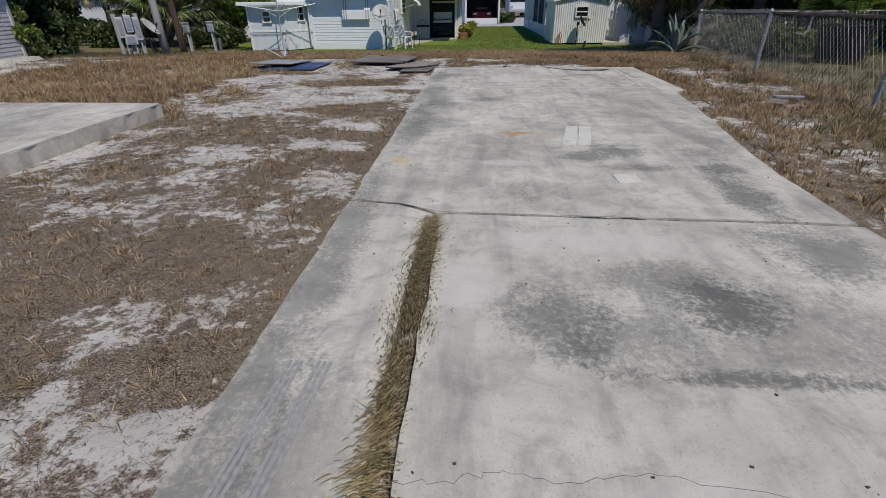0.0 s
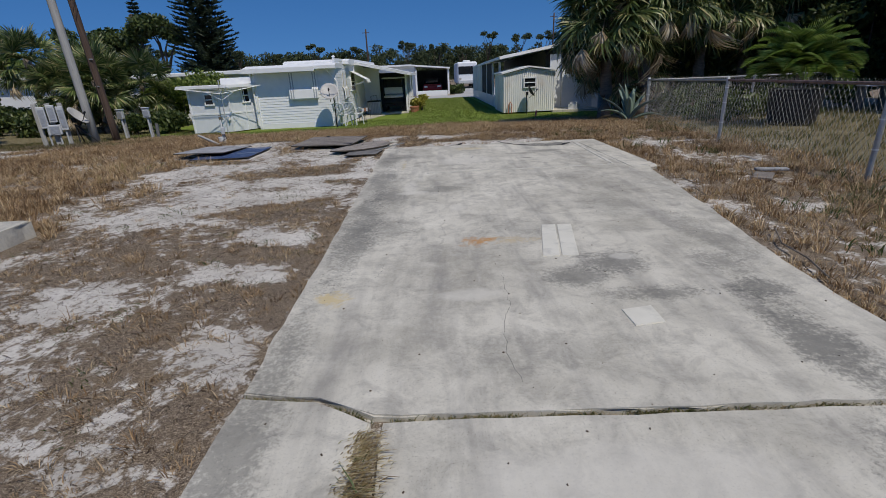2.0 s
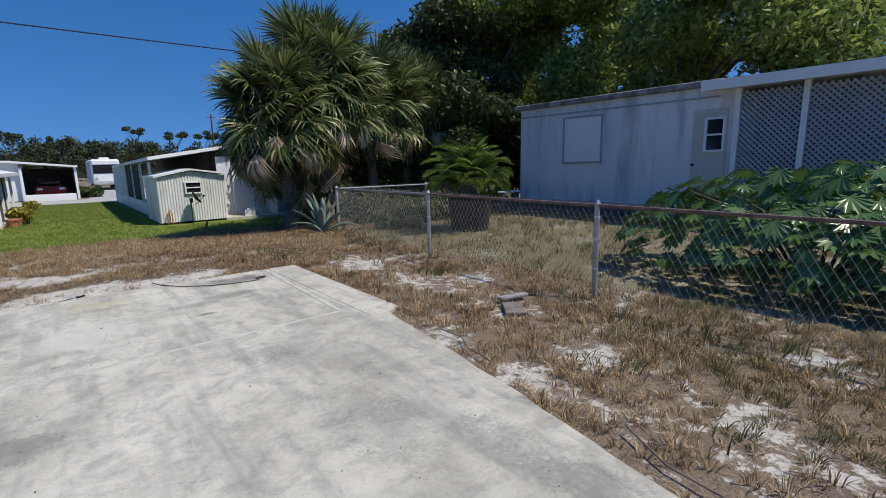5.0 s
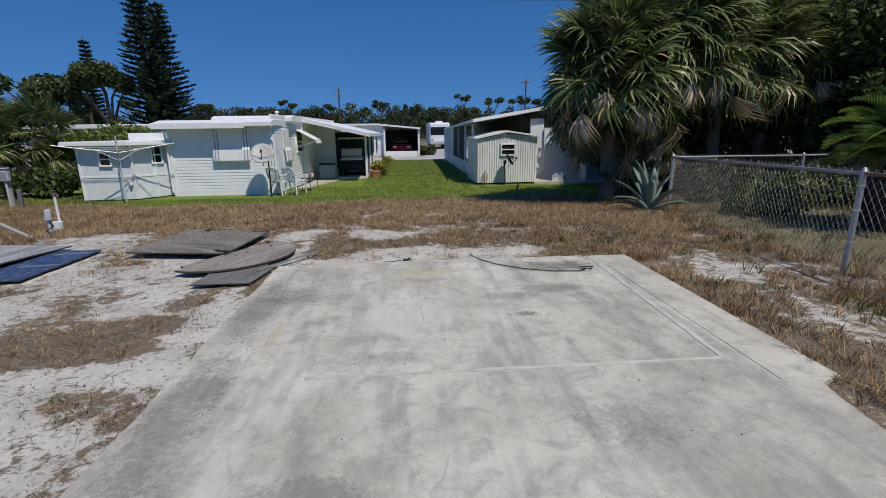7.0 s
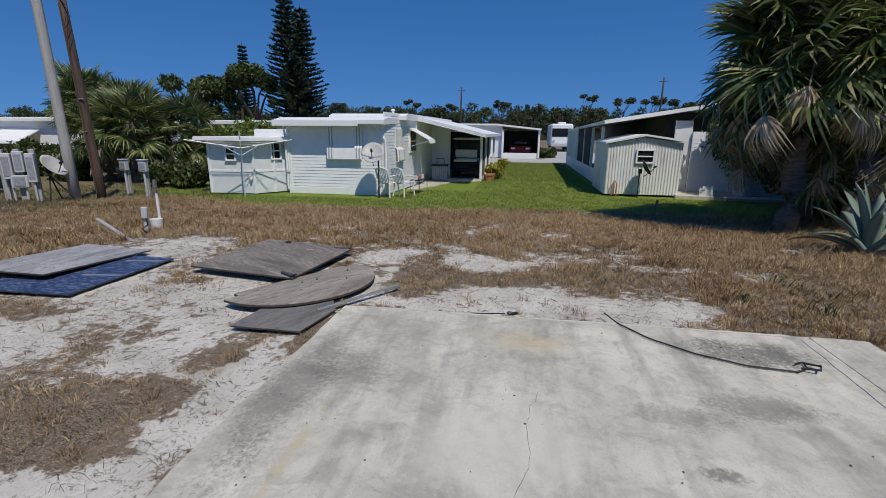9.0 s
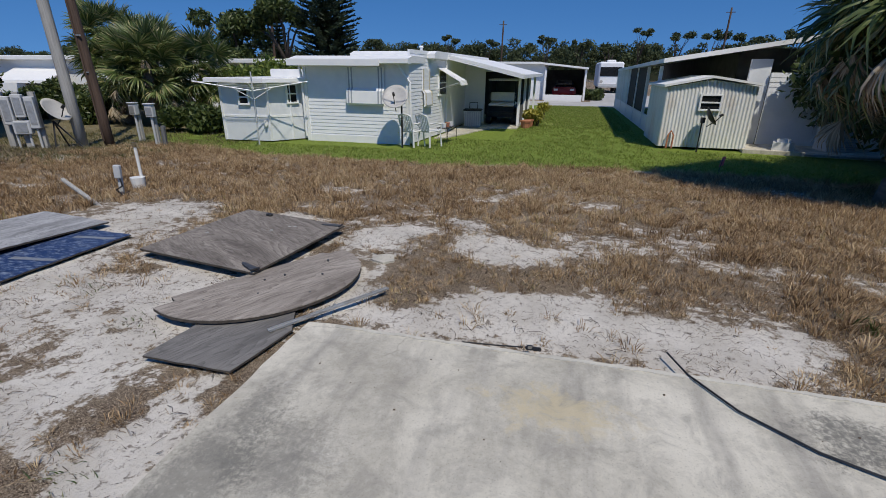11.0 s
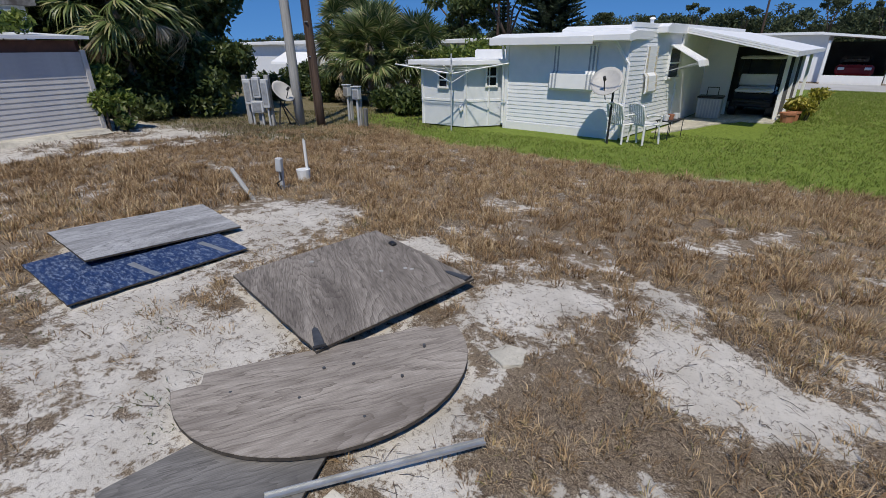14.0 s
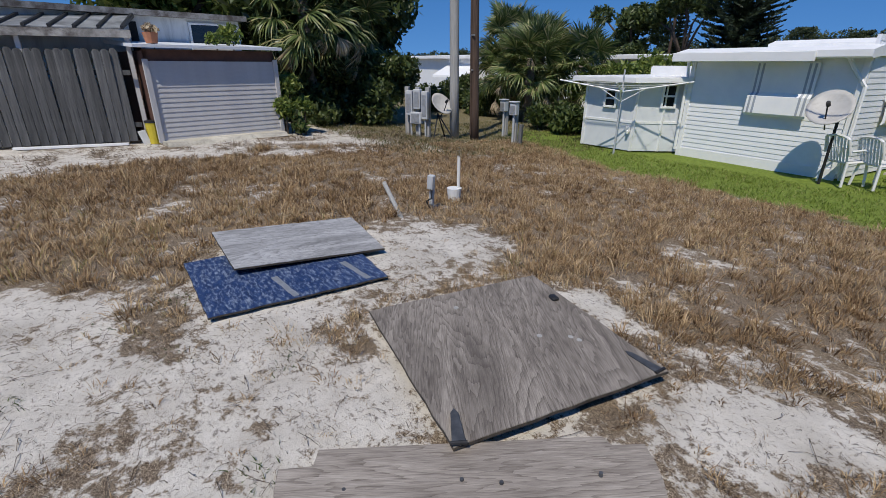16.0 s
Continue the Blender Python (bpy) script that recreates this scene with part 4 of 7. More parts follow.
def build_trailer():
    h = thing("mobile_home", "old bluish-white trailer with streaked wall and lattice porch", "house")
    x = 11.4
    for y0, y1 in ((8.35, 9.9), (9.9, 11.25), (11.25, 12.65), (12.65, 13.5), (13.5, 14.15)):
        bm = bmesh.new()
        span(bm, (x, y0 + 0.006, 0.3), (x + 0.01, y1 - 0.006, 2.98), 0.003)
        part("wall_panel", bm, GREY_WALL, h, "chalky streaked panel")
    bm = bmesh.new()
    span(bm, (x + 0.012, 8.2, 0.3), (x + 0.06, 14.15, 3.0))
    part("long_wall", bm, GREY_WALL, h, "chalky streaked panels")
    bm = bmesh.new()
    span(bm, (x + 0.06, 14.1, 0.3), (x + 3.4, 14.16, 3.0))
    span(bm, (x + 3.34, -2, 0.3), (x + 3.4, 14.1, 3.0))
    part("end_wall", bm, GREY_WALL, h)
    # Dark board painted as the shade beneath the trailer.
    bm = bmesh.new()
    span(bm, (x + 0.06, -2, -0.05), (x + 0.1, 14.1, 0.3))
    part("skirt", bm, SHADE_TONE, h, "board coloured dark as the shade under the trailer")
    bm = bmesh.new()
    span(bm, (x - 0.12, 8.45, 2.98), (x + 3.5, 14.3, 3.12), 0.02)
    part("roof", bm, ROOF_OLD, h, "mildewed flat roof edge")
    bm = bmesh.new()
    span(bm, (x - 0.03, 8.5, 2.74), (x + 0.0, 14.12, 2.78))
    span(bm, (x - 0.02, 8.45, 0.28), (x + 0.0, 14.12, 0.34))
    part("trim_strip", bm, STRIPE_GREY, h)
    # boarded window
    bm = bmesh.new()
    span(bm, (x - 0.035, 11.36, 1.42), (x - 0.001, 12.5, 2.6), 0.006)
    fr = part("window_board", bm, PLAIN_PANEL, h, "white board over a window")
    bm = bmesh.new()
    span(bm, (x - 0.045, 11.31, 1.37), (x - 0.001, 12.55, 1.41))
    span(bm, (x - 0.045, 11.31, 2.61), (x - 0.001, 12.55, 2.645))
    for y in (11.31, 12.51):
        span(bm, (x - 0.045, y, 1.41), (x - 0.001, y + 0.04, 2.61))
    part("window_frame", bm, STRIPE_GREY, h, "weathered grey window frame")
    # door
    bm = bmesh.new()
    span(bm, (x - 0.03, 8.32, 0.45), (x - 0.001, 9.02, 2.5), 0.006)
    d = part("door", bm, DOOR_BEIGE, h, "pale beige door")
    w = window(h, pose(x - 0.035, 8.55, 1.95, 0, 0, -90), 0.42, 0.75, name="door_window")
    bm = bmesh.new()
    cyl(bm, (x - 0.03, 8.97, 1.3), (x - 0.09, 8.97, 1.3), 0.03)
    part("door_knob", bm, BLACK, d)
    # lattice porch
    for y in (8.15, 6.98, 5.6, 4.2, 2.8):
        bm = bmesh.new()
        span(bm, (x - 0.06, y - 0.05, -0.03), (x + 0.04, y + 0.05, 2.88), 0.004)
        part("porch_post", bm, WHITE_TRIM, h)
    bm = bmesh.new()
    span(bm, (x - 0.35, 1.5, 2.88), (x + 3.5, 8.75, 3.02), 0.01)
    span(bm, (x - 0.38, 1.5, 2.86), (x - 0.35, 8.78, 3.06))
    part("porch_roof", bm, ROOF_WHITE, h)
    for y0, y1 in ((7.03, 8.1), (5.65, 6.93), (4.25, 5.55)):
        bm = bmesh.new()
        z0, z1, st = 0.15, 2.8, 0.11
        w, hh = y1 - y0, z1 - z0
        k = -hh
        while k < w:
            for s in (1, -1):
                a0, b0 = max(0.0, -k), min(hh, w - k)
                if b0 - a0 > 0.02:
                    ya, yb = y0 + k + a0, y0 + k + b0
                    if s < 0:
                        ya, yb = y0 + y1 - ya, y0 + y1 - yb
                    xo = x - 0.012 * s
                    p, q = Vector((xo, ya, z0 + a0)), Vector((xo, yb, z0 + b0))
                    nrm = (q - p).normalized().cross(Vector((1, 0, 0))) * 0.02
                    vs = [bm.verts.new(v) for v in (p + nrm, q + nrm, q - nrm, p - nrm)]
                    v2 = [bm.verts.new(v.co + Vector((0.011, 0, 0))) for v in vs]
                    bm.faces.new(vs)
                    bm.faces.new(v2[::-1])
                    for i in range(4):
                        bm.faces.new((vs[i], vs[(i + 1) % 4], v2[(i + 1) % 4], v2[i]))
            k += st
        # Darker grey than the other trim: the lattice's shade is in its colour.
        part("lattice_panel", bm, STRIPE_GREY, h, "diamond lattice in grey darkened for the porch shade")
    # Dark sheet behind the lattice carries the porch shade in its colour.
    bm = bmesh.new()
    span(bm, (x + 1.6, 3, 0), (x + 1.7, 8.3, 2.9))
    part("porch_back_wall", bm, SHADE_TONE, h, "porch wall coloured dark for shade")


ROOF_OLD = surf("mildewed_roof_edge", (0.24, 0.235, 0.22), (0.42, 0.41, 0.39), 5, 0.8, 0.2, 30, stain=(0.07, 0.055, 0.045), sscale=3.0, samt=0.9, cut=0.42)
DOOR_BEIGE = surf("beige_door_paint", (0.50, 0.50, 0.44), (0.58, 0.57, 0.50), 4, 0.5)
build_trailer()


def build_left_shed():
    """The low lapped shed, with its roof, and the taller house behind it."""
    a, b = Vector((-12.12, 11.0, 0)), Vector((-12.66, 13.6, 0))
    d = (b - a).normalized()
    out = Vector((d.y, -d.x, 0))
    h = thing("garden_shed", "low white shed with wide lapped boards", "shed")
    n, z0, z1 = 16, 0.0, 1.56
    st = (z1 - z0) / n
    bm = bmesh.new()
    section(bm, [(0.016, 0), (0.004, st * 1.02), (-0.012, st * 1.02), (0.002, 0)], a, b, out)
    first = part("board", bm, SHED_PAINT, h)
    first.matrix_basis = pose(0, 0, z0)
    for k in range(1, n):
        place("board", first.data, h, m=pose(0, 0, z0 + k * st))
    bm = bmesh.new()
    section(bm, [(0.0, 0), (0.0, 1.78), (-0.06, 1.78), (-0.06, 0)], a - out * 0.03, b - out * 0.03, out)
    section(bm, [(0.0, 0), (0.0, 1.75), (-0.06, 1.75), (-0.06, 0)], b - out * 0.03, b - out * 2.0, d)
    section(bm, [(0.0, 0), (0.0, 1.75), (-0.06, 1.75), (-0.06, 0)], a - out * 0.03, a - out * 2.0, -d)
    part("wall", bm, BROWN, h, "brown board under the eave")
    for p in (a, b):
        bm = bmesh.new()
        section(bm, [(0.05, 0), (0.05, 1.6), (-0.02, 1.6), (-0.02, 0)], p - d * 0.045, p + d * 0.045, out)
        part("corner_trim", bm, SHED_PAINT, h)
    bm = bmesh.new()
    section(bm, [(0.2, 1.80), (0.2, 1.86), (-2.1, 1.98), (-2.1, 1.92)], a - d * 0.2, b + d * 0.12, out)
    part("roof", bm, GREY_WHITE, h, "thin pale roof edge")
    bm = bmesh.new()
    section(bm, [(0.5, -0.05), (0.4, 0.03), (-0.1, 0.03), (-0.1, -0.05)], a, b - d * 0.1, out)
    part("footing", bm, CONCRETE, h)
    # house behind
    h = thing("mobile_home", "white house wall with a window behind the shed", "house")
    p, q = a - out * 2.3 - d * 6.0, b - out * 2.3 + d * 0.25
    bm = bmesh.new()
    section(bm, [(0, -0.1), (0, 2.55), (-3, 2.55), (-3, -0.1)], p, q, out)
    part("wall", bm, GREY_WALL, h)
    bm = bmesh.new()
    section(bm, [(0.2, 2.53), (0.2, 2.65), (-3.2, 2.75), (-3.2, 2.53)], p, q + d * 0.15, out)
    part("roof", bm, ROOF_OLD, h)
    rz = math.degrees(math.atan2(d.y, d.x))
    c = q - d * 0.75 + out * 0.02
    window(h, pose(c.x, c.y, 2.14, 0, 0, rz), 1.0, 0.62, 1)
    # panel-roofed lean-to behind the board fence
    h = thing("lean_to", "open lean-to with a ribbed translucent panel roof", "lean-to")
    p, q = Vector((-13.1, 7.4, 0)), Vector((-12.6, 10.8, 0))
    d = (q - p).normalized()
    out = Vector((d.y, -d.x, 0))
    for i in range(9):
        u, v = p.lerp(q, i / 9), p.lerp(q, (i + 0.86) / 9)
        bm = bmesh.new()
        section(bm, [(0.1, 2.13), (0.1, 2.15), (-1.9, 2.55), (-1.9, 2.53)], u, v, out)
        part("roof_panel", bm, PANEL_GREY, h)
    bm = bmesh.new()
    for i in range(10):
        u = p.lerp(q, (i - 0.07) / 9)
        section(bm, [(0.12, 2.13), (0.12, 2.19), (-1.9, 2.6), (-1.9, 2.5)], u - d * 0.025, u + d * 0.025, out)
    part("roof_rib", bm, BLACK, h)
    bm = bmesh.new()
    section(bm, [(0.16, 1.98), (0.16, 2.12), (0.1, 2.12), (0.1, 1.98)], p, q + d * 0.1, out)
    part("fascia", bm, ROOF_OLD, h)
    for f in (0.0, 0.5, 1.0):
        bm = bmesh.new()
        u = p.lerp(q, f)
        section(bm, [(0.06, 0), (0.06, 2.0), (-0.04, 2.0), (-0.04, 0)], u - d * 0.04, u + d * 0.04, out)
        part("post", bm, SHED_PAINT, h)
    # Black sheet at the back stands in for the shade under the panels.
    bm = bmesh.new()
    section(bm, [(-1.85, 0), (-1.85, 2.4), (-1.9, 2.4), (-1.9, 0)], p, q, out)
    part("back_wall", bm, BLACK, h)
    # board fence
    h = thing("board_fence", "weathered grey dog-eared board fence", "fence")
    bm = bmesh.new()
    w, ht = 0.138, 1.76
    slab_poly(bm, [(-w / 2, 0), (w / 2, 0), (w / 2, ht - 0.05), (w / 2 - 0.035, ht), (-w / 2 + 0.035, ht), (-w / 2, ht - 0.05)], -0.01, 0.01)
    bmesh.ops.transform(bm, matrix=pose(0, 0, 0, 90), verts=bm.verts)
    me = bpy.data.meshes.new("fence_board")
    bm.to_mesh(me)
    bm.free()
    me.materials.append(WEATHERED)
    s, e = Vector((-13.35, 6.2, 0)), Vector((-12.42, 10.72, 0))
    L, dd = (e - s).length, (e - s).normalized()
    rng = random.Random(4)
    for i in range(int(L / 0.15)):
        c = s + dd * (0.07 + 0.15 * i)
        place("fence_board", me, h, m=pose(c.x, c.y, rng.uniform(0.0, 0.03), rng.uniform(-1, 1), rng.uniform(-0.8, 0.8), math.degrees(math.atan2(dd.y, dd.x))))
    bm = bmesh.new()
    oo = Vector((dd.y, -dd.x, 0))
    for z in (0.3, 1.3):
        section(bm, [(-0.015, z), (-0.015, z + 0.09), (-0.055, z + 0.09), (-0.055, z)], s, e, oo)
    part("rail", bm, WEATHERED, h)


BROWN = surf("brown_board", (0.07, 0.035, 0.028), (0.12, 0.06, 0.045), 5, 0.7)
PANEL_GREY = surf("mildewed_roof_panel", (0.16, 0.17, 0.17), (0.36, 0.37, 0.38), 3, 0.5, stain=(0.07, 0.07, 0.07), sscale=2.0, samt=0.8, cut=0.46)
build_left_shed()


def build_far_buildings():
    h = thing("carport", "white open garage across the road", "garage")
    bm = bmesh.new()
    span(bm, (-6.5, 46.2, GB), (-1.6, 52, 2.05))
    part("wall", bm, WHITE, h)
    bm = bmesh.new()
    section(bm, [(0, 2.18), (0, 2.05), (3.4, 1.72), (3.4, 1.84)], (-1.9, 45.6, 0), (-1.9, 52, 0), (1, 0, 0))
    span(bm, (-6.7, 45.6, 2.06), (-1.9, 52, 2.2))
    part("roof", bm, ROOF_WHITE, h)
    # Garage back painted in the dark shade tone.
    bm = bmesh.new()
    span(bm, (-1.6, 51.5, GB), (1.4, 51.6, 1.7))
    span(bm, (1.3, 47.5, GB), (1.36, 51.5, 1.7))
    part("back_wall", bm, SHADE_TONE, h)
    for x in (-1.5, 1.35):
        bm = bmesh.new()
        span(bm, (x - 0.07, 45.8, GB), (x + 0.07, 45.95, 1.75))
        part("post", bm, WHITE_TRIM, h)
    bm = bmesh.new()
    span(bm, (-1.45, 45.2, GB - 0.05), (1.2, 45.3, GB + 0.42))
    part("low_wall", bm, WHITE_TRIM, h)
    # small white house seen past the poles
    h = thing("mobile_home", "white mobile home with awnings among palms", "house")
    bm = bmesh.new()
    span(bm, (-36, 30, GB), (-22.2, 36, 1.9))
    part("wall", bm, WHITE, h)
    bm = bmesh.new()
    span(bm, (-36.3, 29.6, 1.88), (-21.9, 36.3, 2.1), 0.03)
    part("roof", bm, ROOF_WHITE, h)
    bm = bmesh.new()
    section(bm, [(0, 1.5), (1.3, 0.85), (1.34, 0.7), (1.3, 0.7), (1.24, 0.82), (0, 1.44)], (-30.2, 30, 0), (-26.4, 30, 0), (0, -1, 0))
    part("awning", bm, WHITE_TRIM, h, "white window awning")
    window(h, pose(-28.3, 29.98, 0.5), 3.0, 1.0, 2)
    # long white roof past the annex
    h = thing("mobile_home", "white mobile home behind the annex", "house")
    bm = bmesh.new()
    span(bm, (-17, 29, GB), (-8.3, 33, 1.75))
    part("wall", bm, WHITE, h)
    bm = bmesh.new()
    span(bm, (-17.3, 28.6, 1.75), (-8.0, 33.3, 1.95), 0.03)
    part("roof", bm, ROOF_WHITE, h)


build_far_buildings()
bm = bmesh.new()
slab_poly(bm, [(-60, 40.2), (60, 40.2), (60, 45.0), (-60, 45.0)], GB - 0.1, GB - 0.02)
tagged(part("road", bm, ASPHALT), "pale worn park road", "road", kind="structure")
bm = bmesh.new()
slab_poly(bm, [(1.8, 45.0), (7.5, 45.0), (7.5, 62), (3.0, 62)], GB - 0.1, GB - 0.024)
tagged(part("driveway", bm, ASPHALT), "pale gravel driveway", "driveway", kind="structure")


TILE = surf("pale_floor_tile", (0.62, 0.59, 0.50), (0.70, 0.665, 0.57), 5, 0.65, 0.05, stain=(0.36, 0.34, 0.3), sscale=6, samt=0.5)
MORTAR = surf("pale_mortar", (0.50, 0.475, 0.41), (0.63, 0.60, 0.52), 7, 0.85, 0.3, 60, stain=(0.28, 0.265, 0.23), sscale=2.2, samt=0.7, cut=0.48)
BRASS = surf("dull_brass", (0.20, 0.15, 0.08), (0.3, 0.24, 0.14), 8, 0.5, metal=0.6)
PINK = surf("pink_ribbon", (0.6, 0.12, 0.14), (0.7, 0.2, 0.2), 8, 0.6)
YELLOW = surf("yellow_plastic", (0.5, 0.4, 0.03), (0.6, 0.48, 0.05), 5, 0.45)


# ---- chain-link fences ----
LINK = surf("chain_link_wire", (0.22, 0.225, 0.225), (0.36, 0.37, 0.37), 9, 0.4, metal=0.5)


def chain_fence(pts, top, label, rail_mats):
    h = thing("chain_link_fence", label, "fence")
    verts, tris = [], []

    def wire(p, q, r=0.0018):
        n = len(verts)
        d = (q - p).normalized()
        u = d.cross(Vector((0.3, 0.9, 0.2))).normalized()
        w = d.cross(u)
        for c in (p, q):
            for k in range(3):
                a = k * 2.0944
                verts.append(c + u * r * math.cos(a) + w * r * math.sin(a))
        for k in range(3):
            a, b = n + k, n + (k + 1) % 3
            tris.extend([(a, b, b + 3), (a, b + 3, a + 3)])
    for i, (a, b) in enumerate(zip(pts, pts[1:])):
        a, b = Vector(a), Vector(b)
        L, d = (b - a).length, (b - a).normalized()
        ht, st = top + 0.05, 0.078
        run = ht * 0.62
        k = -run
        while k < L:
            for s in (1, -1):
                t0, t1 = max(0.0, -k / run), min(1.0, (L - k) / run)
                if t1 - t0 > 0.03:
                    u0, u1 = k + run * t0, k + run * t1
                    if s < 0:
                        u0, u1 = L - u0, L - u1
                    off = Vector((-d.y, d.x, 0)) * 0.004 * s
                    wire(a + d * u0 + off + Vector((0, 0, ht * t0)), a + d * u1 + off + Vector((0, 0, ht * t1)))
            k += st
        bm = bmesh.new()
        cyl(bm, a + Vector((0, 0, top)), b + Vector((0, 0, top)), 0.018, n=8)
        part("top_rail", bm, rail_mats[i], h)
    for p in pts:
        bm = bmesh.new()
        p = Vector(p)
        cyl(bm, p + Vector((0, 0, -0.15)), p + Vector((0, 0, top + 0.02)), 0.028, n=10)
        cyl(bm, p + Vector((0, 0, top + 0.02)), p + Vector((0, 0, top + 0.06)), 0.032, 0.012, n=10)
        post = part("post", bm, STEEL, h, smooth=False)
        for z in (0.3, 0.62, top - 0.12):
            bm = bmesh.new()
            cyl(bm, p + Vector((0, 0, z - 0.008)), p + Vector((0, 0, z + 0.008)), 0.034, n=10)
            part("tie_band", bm, ALU, post)
    tagged(place("wire_mesh", mesh_of("wire_mesh", [tuple(v) for v in verts], tris, LINK), h), "galvanised diamond wire mesh", kind="stuff")


chain_fence([(4.3, -2.2, 0), (4.33, 0.9, 0), (4.37, 4.0, 0), (4.43, 7.06, 0), (4.57, 10.14, 0), (5.2, 14.5, -0.07)], 0.98, "galvanised chain-link fence with rusty top rail", [RUSTY, RUSTY, RUSTY, RUSTY, STEEL])
chain_fence([(5.25, 14.55, -0.07), (8.2, 14.9, -0.1), (11.2, 15.3, -0.1)], 0.98, "galvanised chain-link fence along the back yard", [STEEL, STEEL])


# ---- poles, wires and meters ----
def utility_pole(p, top, r, mat, label):
    h = thing("utility_pole", label, "utility pole")
    bm = bmesh.new()
    tube(bm, [Vector(p).lerp(Vector(top), k / 6) for k in range(7)], r, 12, r * 0.78)
    part("shaft", bm, mat, h, smooth=True)
    return h


p1 = utility_pole((-11.3, 17.75, -0.5), (-11.5, 17.75, 8.6), 0.125, POLE_GREY, "tall bleached grey wooden utility pole")
p2 = utility_pole((-10.86, 18.1, -0.5), (-11.07, 18.1, 4.66), 0.115, POLE_DARK, "short dark brown wooden utility pole")
bm = bmesh.new()
tube(bm, [(-10.88, 17.97, -0.2), (-10.96, 17.98, 2.0), (-11.06, 18.0, 4.4)], 0.022, 6)
part("conduit", bm, POLE_DARK, p2)
for q in ((-10.9, 17.99, 2.2), (-10.93, 17.99, 1.4)):
    bm = bmesh.new()
    box(bm, q, (0.12, 0.03, 0.03))
    part("clamp", bm, STEEL, p2)


def sag(a, b, drop, n=24):
    a, b = Vector(a), Vector(b)
    return [a.lerp(b, i / n) - Vector((0, 0, drop * 4 * (i / n) * (1 - i / n))) for i in range(n + 1)]


for a, b, drop, r in (((-11.07, 18.1, 4.6), (30, 21.0, 6.0), 0.35, 0.016), ((-11.07, 18.1, 4.6), (-40, 17.5, 5.6), 0.4, 0.016)):
    bm = bmesh.new()
    tube(bm, sag(a, b, drop), r, 5)
    tagged(part("overhead_cable", bm, BLACK), "black overhead cable hung from the pole", "cable")
for k in range(3):
    bm = bmesh.new()
    tube(bm, [(-11.05 + 0.03 * k, 18.0, 4.55), (-10.85 + 0.05 * k, 17.96, 4.35 - 0.1 * k), (-10.9, 17.98, 4.1 - 0.25 * k), (-10.98, 17.98, 3.9 - 0.3 * k)], 0.007, 4)
    part("loose_wire", bm, BLACK, p2)


def meter_bank():
    h = thing("electric_meter_bank", "grey electric meter bank on weathered posts", "meter box", pose(-11.9, 16.95, -0.27, 0, 0, 30))
    for x in (-0.32, 0.0, 0.3):
        bm = bmesh.new()
        box(bm, (x, 0.06, 0.6), (0.12, 0.1, 1.3), bevel=0.008)
        part("post", bm, POLE_GREY, h)
    for x, z, s in ((-0.18, 0.85, (0.2, 0.14, 0.62)), (0.06, 0.95, (0.2, 0.14, 0.5)), (0.28, 0.8, (0.18, 0.12, 0.7)), (0.02, 0.48, (0.34, 0.16, 0.3))):
        bm = bmesh.new()
        box(bm, (x, -0.06, z), s, bevel=0.015)
        b = part("meter_box", bm, GREYBOX, h)
        bm = bmesh.new()
        box(bm, (x, -0.065 - s[1] / 2, z), (s[0] * 0.7, 0.012, s[2] * 0.75), bevel=0.004)
        part("cover", bm, STEEL, b)
    for x in (-0.15, 0.1, 0.28):
        bm = bmesh.new()
        cyl(bm, (x, -0.05, 0.0), (x, -0.05, 0.5), 0.025, n=8)
        part("conduit", bm, GREYBOX, h)


meter_bank()


def meter_post(x, y, rz, stub):
    h = thing("electric_pedestal", "grey electric pedestal beside a wooden stub", "meter box", pose(x, y, float(land(x, y)), 0, 0, rz))
    bm = bmesh.new()
    box(bm, (0, 0.05, 0.5), (0.1, 0.1, 1.0), bevel=0.006)
    part("post", bm, POLE_GREY, h)
    bm = bmesh.new()
    box(bm, (0, -0.05, 0.87), (0.2, 0.15, 0.3), bevel=0.014)
    box(bm, (0, -0.06, 1.04), (0.23, 0.19, 0.03), bevel=0.008)
    b = part("box", bm, GREYBOX, h)
    bm = bmesh.new()
    box(bm, (0, -0.13, 0.86), (0.15, 0.014, 0.2), bevel=0.005)
    part("cover", bm, STEEL, b)
    bm = bmesh.new()
    cyl(bm, (0.0, -0.05, 0), (0.0, -0.05, 0.72), 0.03, n=8)
    part("conduit", bm, GREYBOX, h)
    if stub:
        bm = bmesh.new()
        box(bm, (0.2, 0.0, 0.25), (0.09, 0.09, 0.5), ry=3, bevel=0.006)
        part("stub_post", bm, WEATHERED, h)


meter_post(-10.05, 18.75, 15, True)
meter_post(-11.45, 19.6, 5, False)


# ---- satellite dishes ----
def dish_bowl(bm, r, depth, n=20, k=5):
    rings = []
    for side in (0.0, 0.012):
        for i in range(k + 1):
            f = i / k
            rings.append([bm.verts.new((r * f * math.cos(a), r * 1.08 * f * math.sin(a), depth * f * f - side)) for a in [2 * math.pi * j / n for j in range(n)]] if i else [bm.verts.new((0, 0, -side))])
    for o in (0, k + 1):
        for j in range(n):
            bm.faces.new((rings[o][0], rings[o + 1][j], rings[o + 1][(j + 1) % n]))
        for i in range(1, k):
            for j in range(n):
                bm.faces.new((rings[o + i][j], rings[o + i + 1][j], rings[o + i + 1][(j + 1) % n], rings[o + i][(j + 1) % n]))
    for j in range(n):
        a, b = rings[k], rings[2 * k + 1]
        bm.faces.new((a[j], b[j], b[(j + 1) % n], a[(j + 1) % n]))


